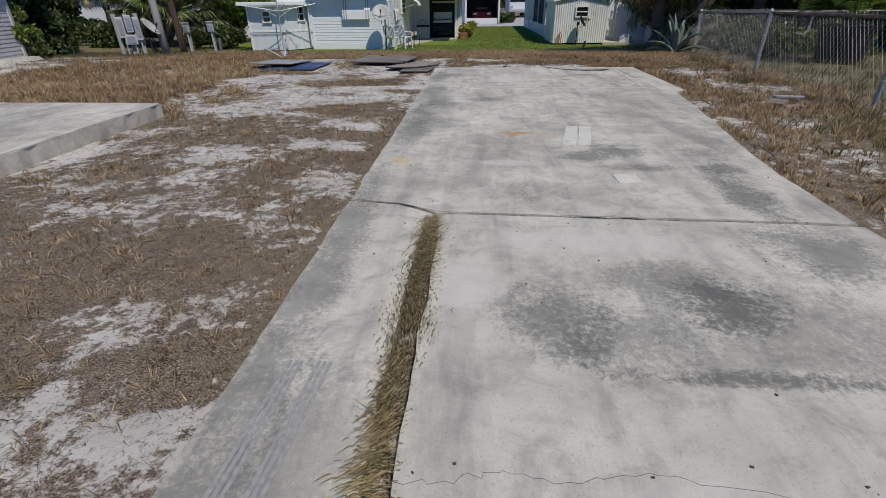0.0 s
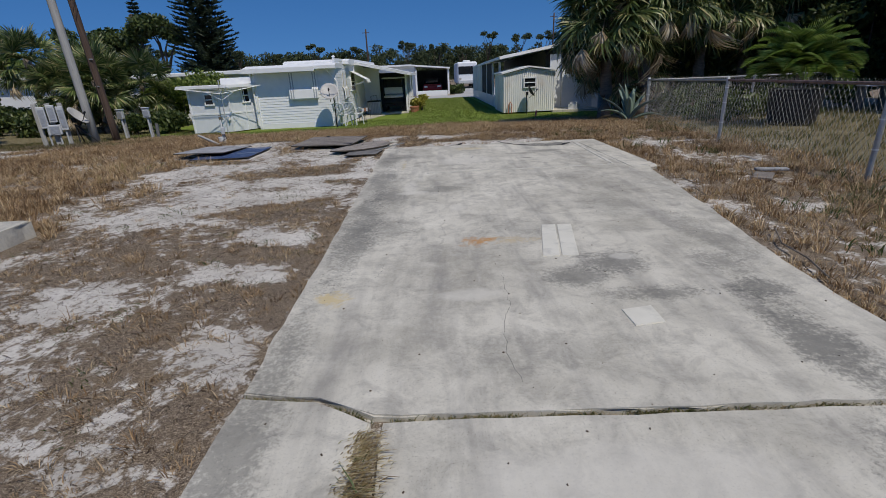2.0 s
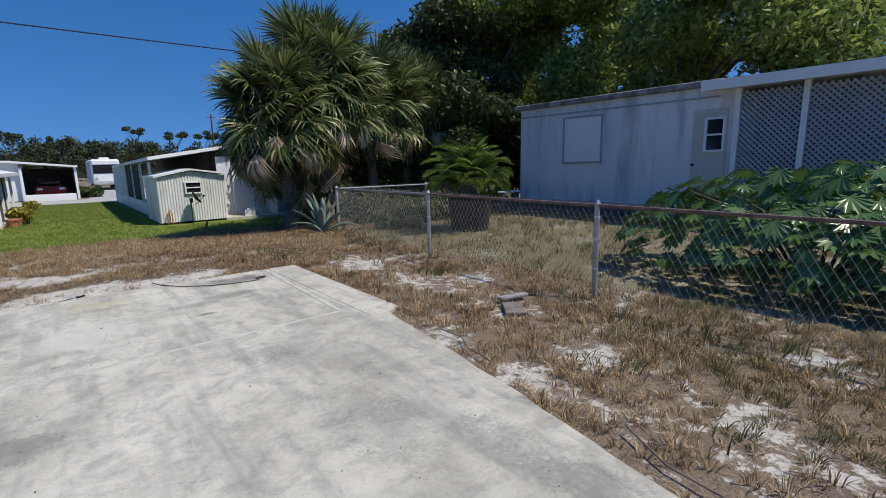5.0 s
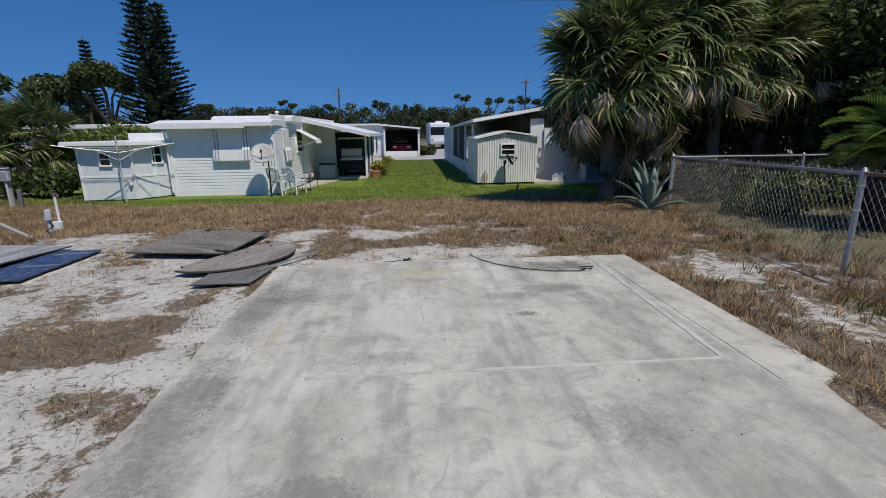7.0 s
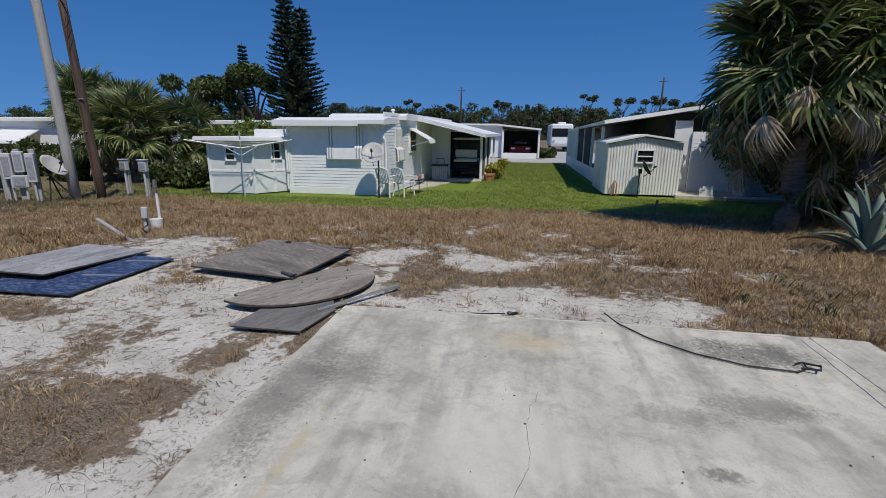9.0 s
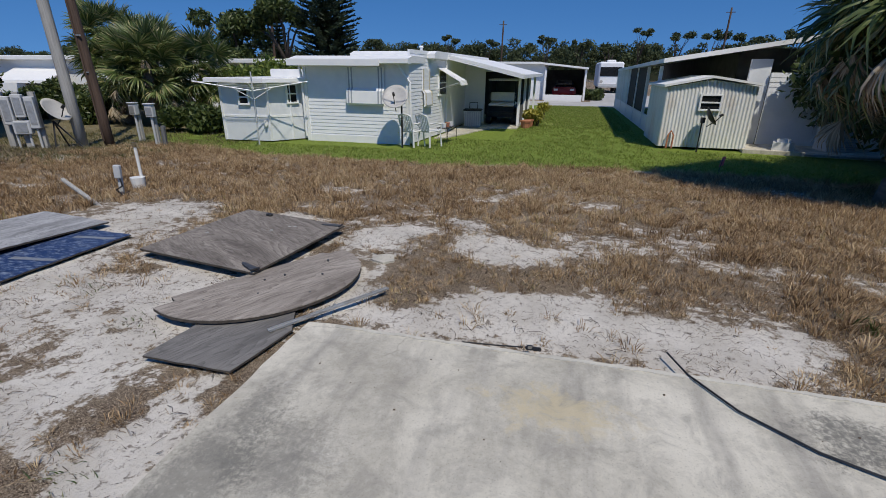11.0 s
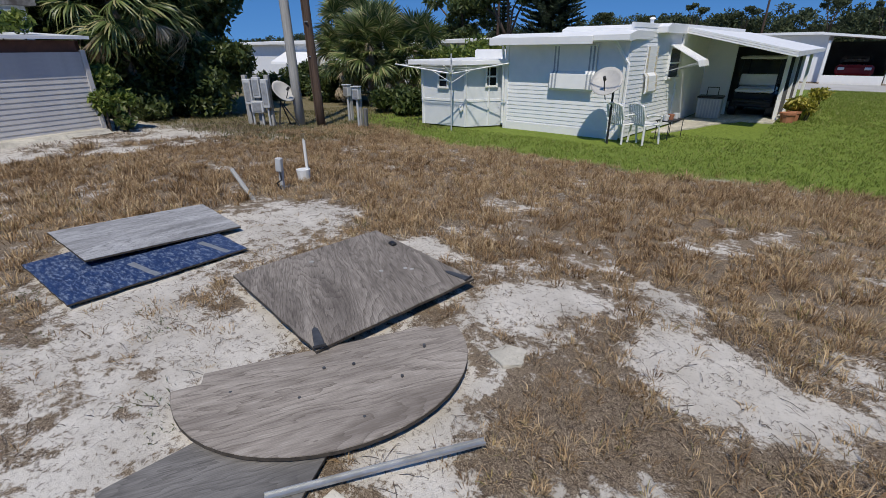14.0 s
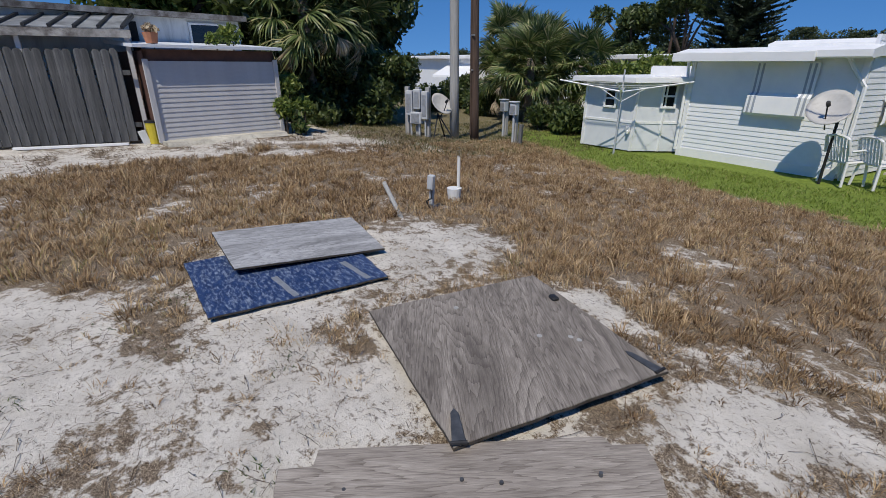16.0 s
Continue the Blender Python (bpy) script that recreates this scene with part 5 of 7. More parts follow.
def satellite_dish(base, c, face, r, label, bowl_mat, post_mat, tripod=False):
    """base: foot of the post; c: middle of the bowl; face: the way it looks."""
    h = thing("satellite_dish", label, "satellite dish")
    base, c, face = Vector(base), Vector(c), Vector(face).normalized()
    back = c - face * 0.14
    bm = bmesh.new()
    if tripod:
        for a in (0.4, 2.5, 4.6):
            cyl(bm, back - Vector((0, 0, 0.12)), base + Vector((0.3 * math.cos(a), 0.3 * math.sin(a), 0)), 0.018, n=7)
    else:
        top = Vector((base.x, base.y, back.z - 0.06))
        tube(bm, [base - Vector((0, 0, 0.1)), top, back], 0.026, 8)
    part("post", bm, post_mat, h)
    bm = bmesh.new()
    dish_bowl(bm, r, 0.09)
    bowl = part("bowl", bm, bowl_mat, h, smooth=True)
    bowl.matrix_basis = Matrix.Translation(c) @ face.to_track_quat("Z", "Y").to_matrix().to_4x4()
    bm = bmesh.new()
    tip = c + face * 0.38 - Vector((0, 0, 0.1))
    tube(bm, [c - face * 0.02 - Vector((0, 0, r * 0.95)), c + face * 0.2 - Vector((0, 0, r * 0.8)), tip], 0.012, 6)
    part("arm", bm, post_mat, h)
    bm = bmesh.new()
    cyl(bm, tip, tip - face * 0.09, 0.03, 0.035, 10)
    part("receiver", bm, BLACK, h)
    bm = bmesh.new()
    box(bm, back, (0.1, 0.1, 0.14), bevel=0.01)
    part("bracket", bm, post_mat, h)


satellite_dish((-4.1, 20.98, GB), (-4.22, 20.86, 0.82), (0.1, -0.72, 0.62), 0.34, "grey oval satellite dish on a black post", DISH, BLACK)
satellite_dish((-11.35, 17.45, -0.3), (-11.45, 17.4, 0.53), (0.75, 0.1, 0.65), 0.3, "pale satellite dish on a tripod among wires", DISH, BLACK, True)
satellite_dish((3.72, 22.72, GB), (3.85, 22.7, 0.42), (0.85, -0.1, 0.5), 0.24, "dark satellite dish on a post at the shed", BLACK, BLACK)
bm = bmesh.new()
for p in ([(2.98, 22.95, GB), (3.0, 23.0, -0.1), (3.08, 23.05, 0.02), (3.14, 23.0, -0.1), (3.12, 22.95, GB)],):
    tube(bm, p, 0.025, 6)
tagged(part("garden_hose", bm, TERRACOTTA), "rust-coloured hose hung at the shed corner", "hose")


# ---- clothes dryer ----
def clothes_dryer():
    h = thing("clothes_dryer", "white folding umbrella clothes dryer on the lawn", "clothes dryer", pose(-8.05, 20.2, -0.46, 0, 0, 12))
    bm = bmesh.new()
    cyl(bm, (0, 0, -0.1), (0, 0, 1.9), 0.022, 0.018, 8)
    part("pole", bm, GREYBOX, h)
    for k in range(4):
        a = math.radians(20 + 90 * k)
        d = Vector((math.cos(a), math.sin(a), 0))
        bm = bmesh.new()
        tube(bm, [Vector((0, 0, 1.42)), d * 1.45 + Vector((0, 0, 1.66))], 0.017, 6)
        tube(bm, [Vector((0, 0, 1.2)), d * 0.5 + Vector((0, 0, 1.5))], 0.01, 5)
        part("arm", bm, WHITE_TRIM, h)
    bm = bmesh.new()
    for f in (0.45, 0.7, 0.97):
        ring = [Vector((1.45 * f * math.cos(math.radians(20 + 90 * k)), 1.45 * f * math.sin(math.radians(20 + 90 * k)), 1.42 + 0.24 * f)) for k in range(5)]
        tube(bm, ring, 0.004, 4)
    part("line", bm, PVC, h)


clothes_dryer()


# ---- garden furniture ----
def plastic_chair(m, label):
    h = thing("plastic_chair", label, "chair", m, "plastic chairs by the house")
    bm = bmesh.new()
    box(bm, (0, 0, 0.42), (0.44, 0.42, 0.035), rx=-3, bevel=0.012)
    part("seat", bm, PVC, h)
    for x in (-0.2, 0.2):
        for y in (-0.2, 0.2):
            bm = bmesh.new()
            tube(bm, [(x * 1.18, y * 1.15, 0), (x, y, 0.42)], 0.024, 6)
            part("leg", bm, PVC, h)
        bm = bmesh.new()
        tube(bm, [(x * 1.2, -0.2, 0.42), (x * 1.25, -0.2, 0.6), (x * 1.25, 0.0, 0.64), (x * 1.15, 0.22, 0.62)], 0.022, 6)
        part("armrest", bm, PVC, h)
    for k in range(7):
        x = -0.18 + 0.06 * k
        zt = 0.86 - 0.9 * x * x
        bm = bmesh.new()
        tube(bm, [(x, 0.2, 0.42), (x * 1.08, 0.27, 0.65), (x * 1.12, 0.32, zt)], 0.018, 5)
        part("back_slat", bm, PVC, h)
    bm = bmesh.new()
    tube(bm, [(-0.24, 0.24, 0.55)] + [(-0.22 + 0.044 * k, 0.325, 0.875 - 0.9 * (-0.22 + 0.044 * k) ** 2) for k in range(11)] + [(0.24, 0.24, 0.55)], 0.022, 6)
    part("back_rim", bm, PVC, h)


plastic_chair(pose(-3.86, 21.2, -0.46, 0, 0, 155), "white plastic garden chair beside the satellite dish")
plastic_chair(pose(-3.42, 21.35, -0.46, 0, 0, 150), "white plastic garden chair with slatted back")


def plant_stand():
    h = thing("plant_stand", "low wire plant stand with pots by the wall", "plant stand", pose(-3.15, 22.3, -0.45, 0, 0, 80))
    for x in (-0.35, 0.35):
        for y in (-0.14, 0.14):
            bm = bmesh.new()
            cyl(bm, (x, y, 0), (x, y, 0.42), 0.01, n=6)
            part("leg", bm, BLACK, h)
    bm = bmesh.new()
    box(bm, (0, 0, 0.42), (0.78, 0.34, 0.02), bevel=0.004)
    part("shelf", bm, BLACK, h)
    for k in range(3):
        bm = bmesh.new()
        cyl(bm, (-0.25 + 0.25 * k, 0, 0.43), (-0.25 + 0.25 * k, 0, 0.55), 0.055, 0.075, 10)
        part("pot", bm, TERRACOTTA if k % 2 else PVC, h)


plant_stand()


def wicker_box():
    h = thing("storage_box", "grey slatted storage box by the carport", "storage box", pose(-3.2, 26.55, GB + 0.01, 0, 0, 5))
    bm = bmesh.new()
    box(bm, (0, 0, 0.29), (0.62, 0.55, 0.56), bevel=0.015)
    part("body", bm, GREYBOX, h)
    for k in range(7):
        bm = bmesh.new()
        box(bm, (-0.24 + 0.08 * k, -0.285, 0.29), (0.045, 0.015, 0.5), bevel=0.004)
        part("slat", bm, STRIPE_GREY, h)
    bm = bmesh.new()
    box(bm, (0, 0, 0.6), (0.68, 0.6, 0.06), bevel=0.02)
    part("lid", bm, BLACK, h)
    bm = bmesh.new()
    tube(bm, [(-0.15, 0.2, 0.63), (-0.15, 0.2, 0.85), (0.15, 0.2, 0.85), (0.15, 0.2, 0.63)], 0.015, 6)
    part("handle", bm, BLACK, h)


wicker_box()


def golf_cart():
    h = thing("golf_cart", "black golf cart with white seats in the carport", "golf cart", pose(-2.28, 28.6, GB + 0.01))
    bm = bmesh.new()
    box(bm, (0, 0, 0.36), (1.1, 2.2, 0.2), bevel=0.05)
    box(bm, (0, -0.55, 0.55), (1.1, 0.75, 0.3), bevel=0.06)
    box(bm, (0, 0.95, 0.6), (1.05, 0.4, 0.5), bevel=0.08)
    part("body", bm, BLACK, h)
    for n, c, s in (("seat", (0, -0.35, 0.76), (1.0, 0.5, 0.12)), ("backrest", (0, -0.62, 1.02), (0.98, 0.12, 0.34)), ("rear_seat", (0, -0.98, 0.74), (0.98, 0.42, 0.1))):
        bm = bmesh.new()
        box(bm, c, s, bevel=0.035)
        part(n, bm, PVC, h, "white vinyl seat pad")
    for x in (-0.5, 0.5):
        for y in (-0.85, 0.75):
            bm = bmesh.new()
            cyl(bm, (x, y, 0.45), (x * 0.96, y * 0.9, 1.62), 0.02, n=7)
            part("roof_post", bm, BLACK, h)
            bm = bmesh.new()
            cyl(bm, (x - 0.09, y, 0.22), (x + 0.09, y, 0.22), 0.22, n=18)
            t = part("wheel", bm, BLACK, h)
            bm = bmesh.new()
            cyl(bm, (x - 0.1, y, 0.22), (x + 0.1, y, 0.22), 0.12, n=14)
            part("rim", bm, STEEL, t)
    bm = bmesh.new()
    box(bm, (0, 0.0, 1.65), (1.12, 1.95, 0.07), bevel=0.03)
    part("roof", bm, PVC, h)
    bm = bmesh.new()
    box(bm, (0, -1.2, 0.45), (1.0, 0.12, 0.1), bevel=0.03)
    part("rear_bumper", bm, BLACK, h)


golf_cart()


def motorhome():
    h = thing("motorhome", "white motorhome parked beyond the road", "motorhome", pose(4.3, 62.0, GB))
    bm = bmesh.new()
    box(bm, (0, 4, 1.75), (2.4, 8.0, 2.5), bevel=0.15)
    part("body", bm, WHITE, h)
    bm = bmesh.new()
    box(bm, (0, 0.0, 2.05), (2.1, 0.08, 0.9), bevel=0.03)
    part("windscreen", bm, GLASS_DARK, h)
    bm = bmesh.new()
    box(bm, (0, -0.06, 0.75), (2.3, 0.2, 0.35), bevel=0.05)
    part("bumper", bm, GREYBOX, h)
    for x in (-0.85, 0.85):
        bm = bmesh.new()
        cyl(bm, (x, -0.02, 1.1), (x, -0.08, 1.1), 0.14, n=12)
        part("headlight", bm, DISH, h)
        for y in (1.2, 6.2):
            bm = bmesh.new()
            cyl(bm, (x - 0.2, y, 0.4), (x + 0.2, y, 0.4), 0.4, n=16)
            part("wheel", bm, BLACK, h)
    bm = bmesh.new()
    box(bm, (0.1, 2.5, 3.1), (0.9, 1.0, 0.25), bevel=0.08)
    part("roof_unit", bm, PVC, h)


motorhome()
RED = surf("dark_red_car_paint", (0.16, 0.01, 0.015), (0.2, 0.015, 0.02), 3, 0.25, 0.0)


def red_car():
    h = thing("car", "dark red car inside the open garage", "car", pose(-0.1, 49.0, GB))
    bm = bmesh.new()
    box(bm, (0, 0, 0.62), (1.75, 4.2, 0.6), bevel=0.15)
    part("body", bm, RED, h)
    bm = bmesh.new()
    box(bm, (0, 0.2, 1.12), (1.5, 2.2, 0.55), bevel=0.2)
    part("cabin", bm, GLASS_DARK, h)
    for x in (-0.8, 0.8):
        for y in (-1.3, 1.3):
            bm = bmesh.new()
            cyl(bm, (x - 0.1, y, 0.32), (x + 0.1, y, 0.32), 0.32, n=16)
            part("wheel", bm, BLACK, h)
        bm = bmesh.new()
        box(bm, (x * 0.75, -2.1, 0.72), (0.3, 0.06, 0.14), bevel=0.02)
        part("headlight", bm, PVC, h)


red_car()
for x, y, s in ((-1.25, 27.0, 0.19), (-1.15, 27.45, 0.16)):
    bm = bmesh.new()
    z = GB - 0.035
    cyl(bm, (x, y, z), (x, y, z + 0.26), s * 0.8, s, 12)
    cyl(bm, (x, y, z + 0.22), (x, y, z + 0.28), s * 1.1, s * 1.12, 12)
    tagged(part("flower_pot", bm, TERRACOTTA), "terracotta flower pot by the carport post", "flower pot", "pots by the carport")


# ---- boards and scraps on the sand ----
def board(name, pts, z, t, mat, label, tilt=0.0, lean=0.0, rz=0.0):
    """A flat board with its outline in world metres round its middle."""
    cx, cy = sum(p[0] for p in pts) / len(pts), sum(p[1] for p in pts) / len(pts)
    a = -math.radians(rz)
    loc = [((x - cx) * math.cos(a) - (y - cy) * math.sin(a), (x - cx) * math.sin(a) + (y - cy) * math.cos(a)) for x, y in pts]
    h = thing(name, label, "board", pose(cx, cy, z, tilt, lean, rz))
    bm = bmesh.new()
    slab_poly(bm, loc, 0, t, 0.002)
    part("face", bm, mat, h)
    # Edge band darker than the face, up to 0.72 of the thickness.
    bm = bmesh.new()
    slab_poly(bm, [(x * 1.003, y * 1.003) for x, y in loc], -0.002, t * 0.72)
    part("edge", bm, PLY_EDGE, h, "dark ply edge")
    return h


GREYBOX_DARK = surf("dark_weathered_iron", (0.03, 0.032, 0.036), (0.09, 0.095, 0.105), 12, 0.55, 0.2, 60)
ply = board("plywood_board", ragged([(-3.25, 11.64), (-2.02, 11.46), (-1.84, 12.67), (-3.07, 12.88)], 0.1, 0.004, 8), 0.05, 0.018, PLYWOOD, "square weathered plywood board lying on the sand", 0.6, 0.5, rz=-30)
for c, rz in (((-2.03, 11.49), -28), ((-1.88, 12.63), 0)):
    h = thing("strap_hinge", "black strap hinge screwed to the board corner", "hinge", pose(c[0], c[1], 0.073, 0, 0, rz))
    bm = bmesh.new()
    slab_poly(bm, [(-0.19, 0.0), (-0.16, -0.018), (0.02, -0.03), (0.02, 0.03), (-0.16, 0.018)], 0, 0.006, 0.002)
    part("plate", bm, GREYBOX_DARK, h)
    bm = bmesh.new()
    cyl(bm, (0.02, -0.036, 0.004), (0.02, 0.036, 0.004), 0.009, n=8)
    part("pin", bm, BLACK, h)
bm = bmesh.new()
box(bm, (-2.72, 12.74, 0.085), (0.07, 0.05, 0.03), rz=-15, bevel=0.01)
tagged(part("rubber_block", bm, BLACK), "small black rubber block on the plywood", "block")
bm = bmesh.new()
rngk = random.Random(5)
for k in range(4):
    x, y = rngk.uniform(-3.0, -2.1), rngk.uniform(11.75, 12.55)
    cyl(bm, (x, y, 0.062), (x, y, 0.074), 0.018, 0.016, 10)
tagged(part("screw_plug", bm, POLE_GREY), "pale round filler spots on the plywood", "filler spots", kind="stuff")

arc, chord, perp = [], Vector((0.445, 0.896)), Vector((0.896, -0.445))
mid = Vector((-1.97, 11.505))
for k in range(25):
    a = math.pi * k / 24
    q = mid + chord * (-0.765 * math.cos(a)) + perp * (0.7 * math.sin(a) ** 0.95)
    arc.append((q.x, q.y))
for u, v in ((0.62, 0.0), (0.6, -0.06), (-0.62, -0.09), (-0.63, 0.0)):
    q = mid + chord * u + perp * v
    arc.append((q.x, q.y))
board("round_table_top", arc, 0.016, 0.022, PLYWOOD_TAN, "half-round weathered plywood table top lying on boards", -1.2, 1.0, rz=61)
for k, (u, v) in enumerate(((-0.5, 0.12), (-0.2, 0.3), (0.1, 0.15), (0.3, 0.35), (0.05, 0.55), (-0.35, 0.5), (0.5, 0.15), (-0.05, 0.12))):
    q = mid + chord * u + perp * v
    bm = bmesh.new()
    cyl(bm, (q.x, q.y, 0.02), (q.x, q.y, 0.043), 0.009, 0.008, 8)
    tagged(part("screw_head", bm, GREYBOX_DARK), "rusty screw head in the round board", "screw", "screws in the round board")
board("plywood_board", ragged([(-1.98, 10.4), (-1.42, 10.4), (-1.33, 10.86), (-1.5, 11.2), (-1.9, 11.1)], 0.1, 0.004, 3), 0.0, 0.012, PLYWOOD_DARK, "grey plywood sheet half under the round board", rz=61)
board("blue_board", ragged([(-4.86, 10.72), (-3.8, 10.76), (-3.76, 12.02), (-4.9, 12.06)], 0.08, 0.006, 6), 0.0, 0.012, BLUE, "flaking blue painted board on the sand")
board("plywood_board", ragged([(-5.28, 11.0), (-4.36, 11.03), (-4.26, 12.24), (-5.2, 12.32)], 0.1, 0.003, 9), 0.05, 0.016, PLYWOOD_PALE, "bleached plywood sheet propped on the blue board", 1.0, 2.5, rz=88)
for y in (11.25, 11.8):
    bm = bmesh.new()
    slab_poly(bm, ragged([(-4.2, y), (-3.8, y + 0.06), (-3.8, y + 0.1), (-4.2, y + 0.05)], 0.06, 0.004), 0.013, 0.016)
    tagged(part("tape_strip", bm, STEEL), "pale torn tape strip on the blue board", "tape")
bm = bmesh.new()
a, b = Vector((-1.45, 10.8, 0.016)), Vector((-0.96, 11.54, 0.02))
section(bm, [(-0.016, 0), (-0.016, 0.013), (-0.012, 0.013), (-0.012, 0.004), (0.012, 0.004), (0.012, 0.013), (0.016, 0.013), (0.016, 0)], a, b, (0.83, -0.55, 0))
tagged(part("metal_channel", bm, STEEL), "pale aluminium channel lying by the slab corner", "metal channel")
bm = bmesh.new()
slab_poly(bm, ragged([(-1.34, 12.12), (-1.2, 12.06), (-1.13, 12.13), (-1.17, 12.26), (-1.29, 12.25), (-1.31, 12.18)], 0.03, 0.009, 31), -0.05, -0.012, 0.004)
tagged(part("concrete_chip", bm, CONCRETE), "broken flat piece of pale concrete", "concrete piece")

# pale lip and plug along the slab end, black tube as the lip's shadow
bm = bmesh.new()
slab_poly(bm, ragged([(-1.1, 10.972), (2.15, 10.985), (2.15, 11.012), (-1.1, 10.998)], 0.06, 0.006, 4), -0.02, 0.006)
tagged(part("mortar_lip", bm, MORTAR), "broken pale mortar lip at the slab end", "mortar line", kind="structure")
h = thing("plug_and_lip_shadow", "black plug at the slab edge with a tube for the lip shadow", "cable")
# Thin black tube imitates the shadow line that the lip casts.
bm = bmesh.new()
tube(bm, [(-0.3, 11.035, -0.012), (-0.1, 11.04, -0.004), (0.06, 11.035, 0.012)], 0.0045, 7)
part("cable", bm, BLACK, h)
bm = bmesh.new()
box(bm, (0.1, 11.03, 0.018), (0.05, 0.035, 0.03), rz=12, bevel=0.012)
cyl(bm, (0.12, 11.02, 0.02), (0.16, 11.0, 0.035), 0.012, n=8)
part("plug", bm, BLACK, h)

# tiles let into the slab
for pts in ([(0.36, 5.2), (0.485, 5.2), (0.635, 5.93), (0.515, 5.94)], [(0.5, 5.2), (0.62, 5.19), (0.77, 5.91), (0.65, 5.93)], [(0.605, 4.355), (0.785, 4.385), (0.78, 4.2), (0.61, 4.175)]):
    bm = bmesh.new()
    slab_poly(bm, pts, -0.01, 0.005, 0.002)
    tagged(part("floor_tile", bm, TILE), "pale beige floor tile stuck on the slab", "tile", "tiles on the slab")
for pts in ([(-0.5, 8.47), (2.1, 8.47), (2.1, 8.5), (-0.5, 8.5)], [(2.1, 8.5), (2.14, 8.5), (2.25, 10.95), (2.2, 10.95)]):
    bm = bmesh.new()
    slab_poly(bm, ragged(pts, 0.1, 0.006, 12), -0.01, 0.0045)
    tagged(part("mortar_line", bm, MORTAR), "raised pale mortar line on the slab", "mortar line", kind="structure")
bm = bmesh.new()
slab_poly(bm, [(2.27, 8.2), (2.64, 8.2), (2.66, 11.0), (2.28, 11.0)], -0.01, 0.004)
tagged(part("mortar_patch", bm, CONCRETE), "paler concrete strip along the slab edge", "mortar line", kind="structure")
for x in (-1.13, -1.02):
    h = thing("threshold_strip", "worn ribbed metal strip on the path slab", "metal strip", pose(x, 1.85, 0.0, 0, 0, -4))
    for dx in (-0.022, 0, 0.022):
        bm = bmesh.new()
        box(bm, (dx, 0, 0.002), (0.014, 0.62, 0.006), bevel=0.002)
        part("rib", bm, POLE_GREY, h)
bm = bmesh.new()
tube(bm, [(0.86, 11.18, 0.02), (0.93, 11.0, 0.012), (1.1, 10.75, 0.012), (1.35, 10.55, 0.012), (1.62, 10.43, 0.012), (1.9, 10.4, 0.012), (1.98, 10.46, 0.012), (2.0, 10.55, 0.012), (1.93, 10.5, 0.02)], 0.0055, 6)
tagged(part("cable", bm, BLACK), "black rubber cable lying across the slab", "cable")
bm = bmesh.new()
tube(bm, [(1.93, 10.44, 0.02), (2.02, 10.4, 0.035), (2.06, 10.47, 0.03), (1.98, 10.52, 0.02)], 0.007, 6)
tagged(part("cable_knot", bm, BLACK), "knotted black cable end on the slab", "cable")
TUBES = (([(2.35, 6.6, 0.012), (2.4, 6.9, 0.015), (2.52, 7.1, 0.012), (2.5, 7.35, 0.02)], 0.006), ([(1.98, 4.6, 0.01), (2.08, 4.9, 0.015), (2.12, 5.2, 0.01), (2.28, 5.5, 0.02)], 0.006))
for pts, r in TUBES:
    bm = bmesh.new()
    tube(bm, pts, r, 5)
    tagged(part("dry_vine", bm, BARK), "thin dry vine on the slab edge", "vine")


# ---- standpipes and stakes ----
h = thing("standpipe", "white standpipe with a tap in a white bucket", "standpipe", pose(-5.53, 13.9, float(land(-5.53, 13.9))))
bm = bmesh.new()
cyl(bm, (0, 0, -0.1), (0.0, 0, 0.6), 0.02, n=8)
part("pipe", bm, PVC, h)
bm = bmesh.new()
cyl(bm, (0, 0, 0.58), (0, 0, 0.64), 0.03, n=8)
tube(bm, [(0, 0, 0.62), (0.06, -0.02, 0.62), (0.08, -0.03, 0.57)], 0.014, 6)
box(bm, (0, 0, 0.67), (0.07, 0.02, 0.015), bevel=0.004)
part("tap", bm, BRASS, h)
bm = bmesh.new()
cyl(bm, (-0.02, -0.05, 0.0), (-0.02, -0.05, 0.17), 0.075, 0.095, 14)
part("bucket", bm, PVC, h)
h = thing("utility_stake", "grey utility stake with a small box", "stake", pose(-5.31, 13.36, float(land(-5.31, 13.36)), 0, 4, 20))
bm = bmesh.new()
box(bm, (0, 0, 0.16), (0.05, 0.04, 0.5), bevel=0.004)
part("stake", bm, GREYBOX, h)
bm = bmesh.new()
box(bm, (0, -0.03, 0.33), (0.08, 0.06, 0.17), bevel=0.01)
part("box", bm, GREYBOX, h)
bm = bmesh.new()
tube(bm, [(0.02, -0.05, 0.26), (0.06, -0.08, 0.16), (-0.03, -0.06, 0.1), (0.03, -0.05, 0.02)], 0.012, 5)
part("wire", bm, BLACK, h)
bm = bmesh.new()
tube(bm, [(-5.1, 12.86, -0.05), (-5.4, 12.9, 0.1), (-5.68, 12.94, 0.23)], 0.026, 9)
tagged(part("drain_pipe", bm, POLE_GREY), "slanting grey plastic pipe stub out of the sand", "pipe")
h = thing("marker_flag", "pink survey flag on a stake", "flag", pose(3.35, 19.3, float(land(3.35, 19.3))))
bm = bmesh.new()
cyl(bm, (0, 0, 0), (0.03, 0, 0.3), 0.008, n=5)
part("stake", bm, WEATHERED, h)
bm = bmesh.new()
slab_poly(bm, [(-0.02, 0.12), (0.06, 0.16), (0.08, 0.34), (0.02, 0.32)], -0.004, 0.004)
bmesh.ops.transform(bm, matrix=pose(0, 0, 0, 90), verts=bm.verts)
part("ribbon", bm, PINK, h)
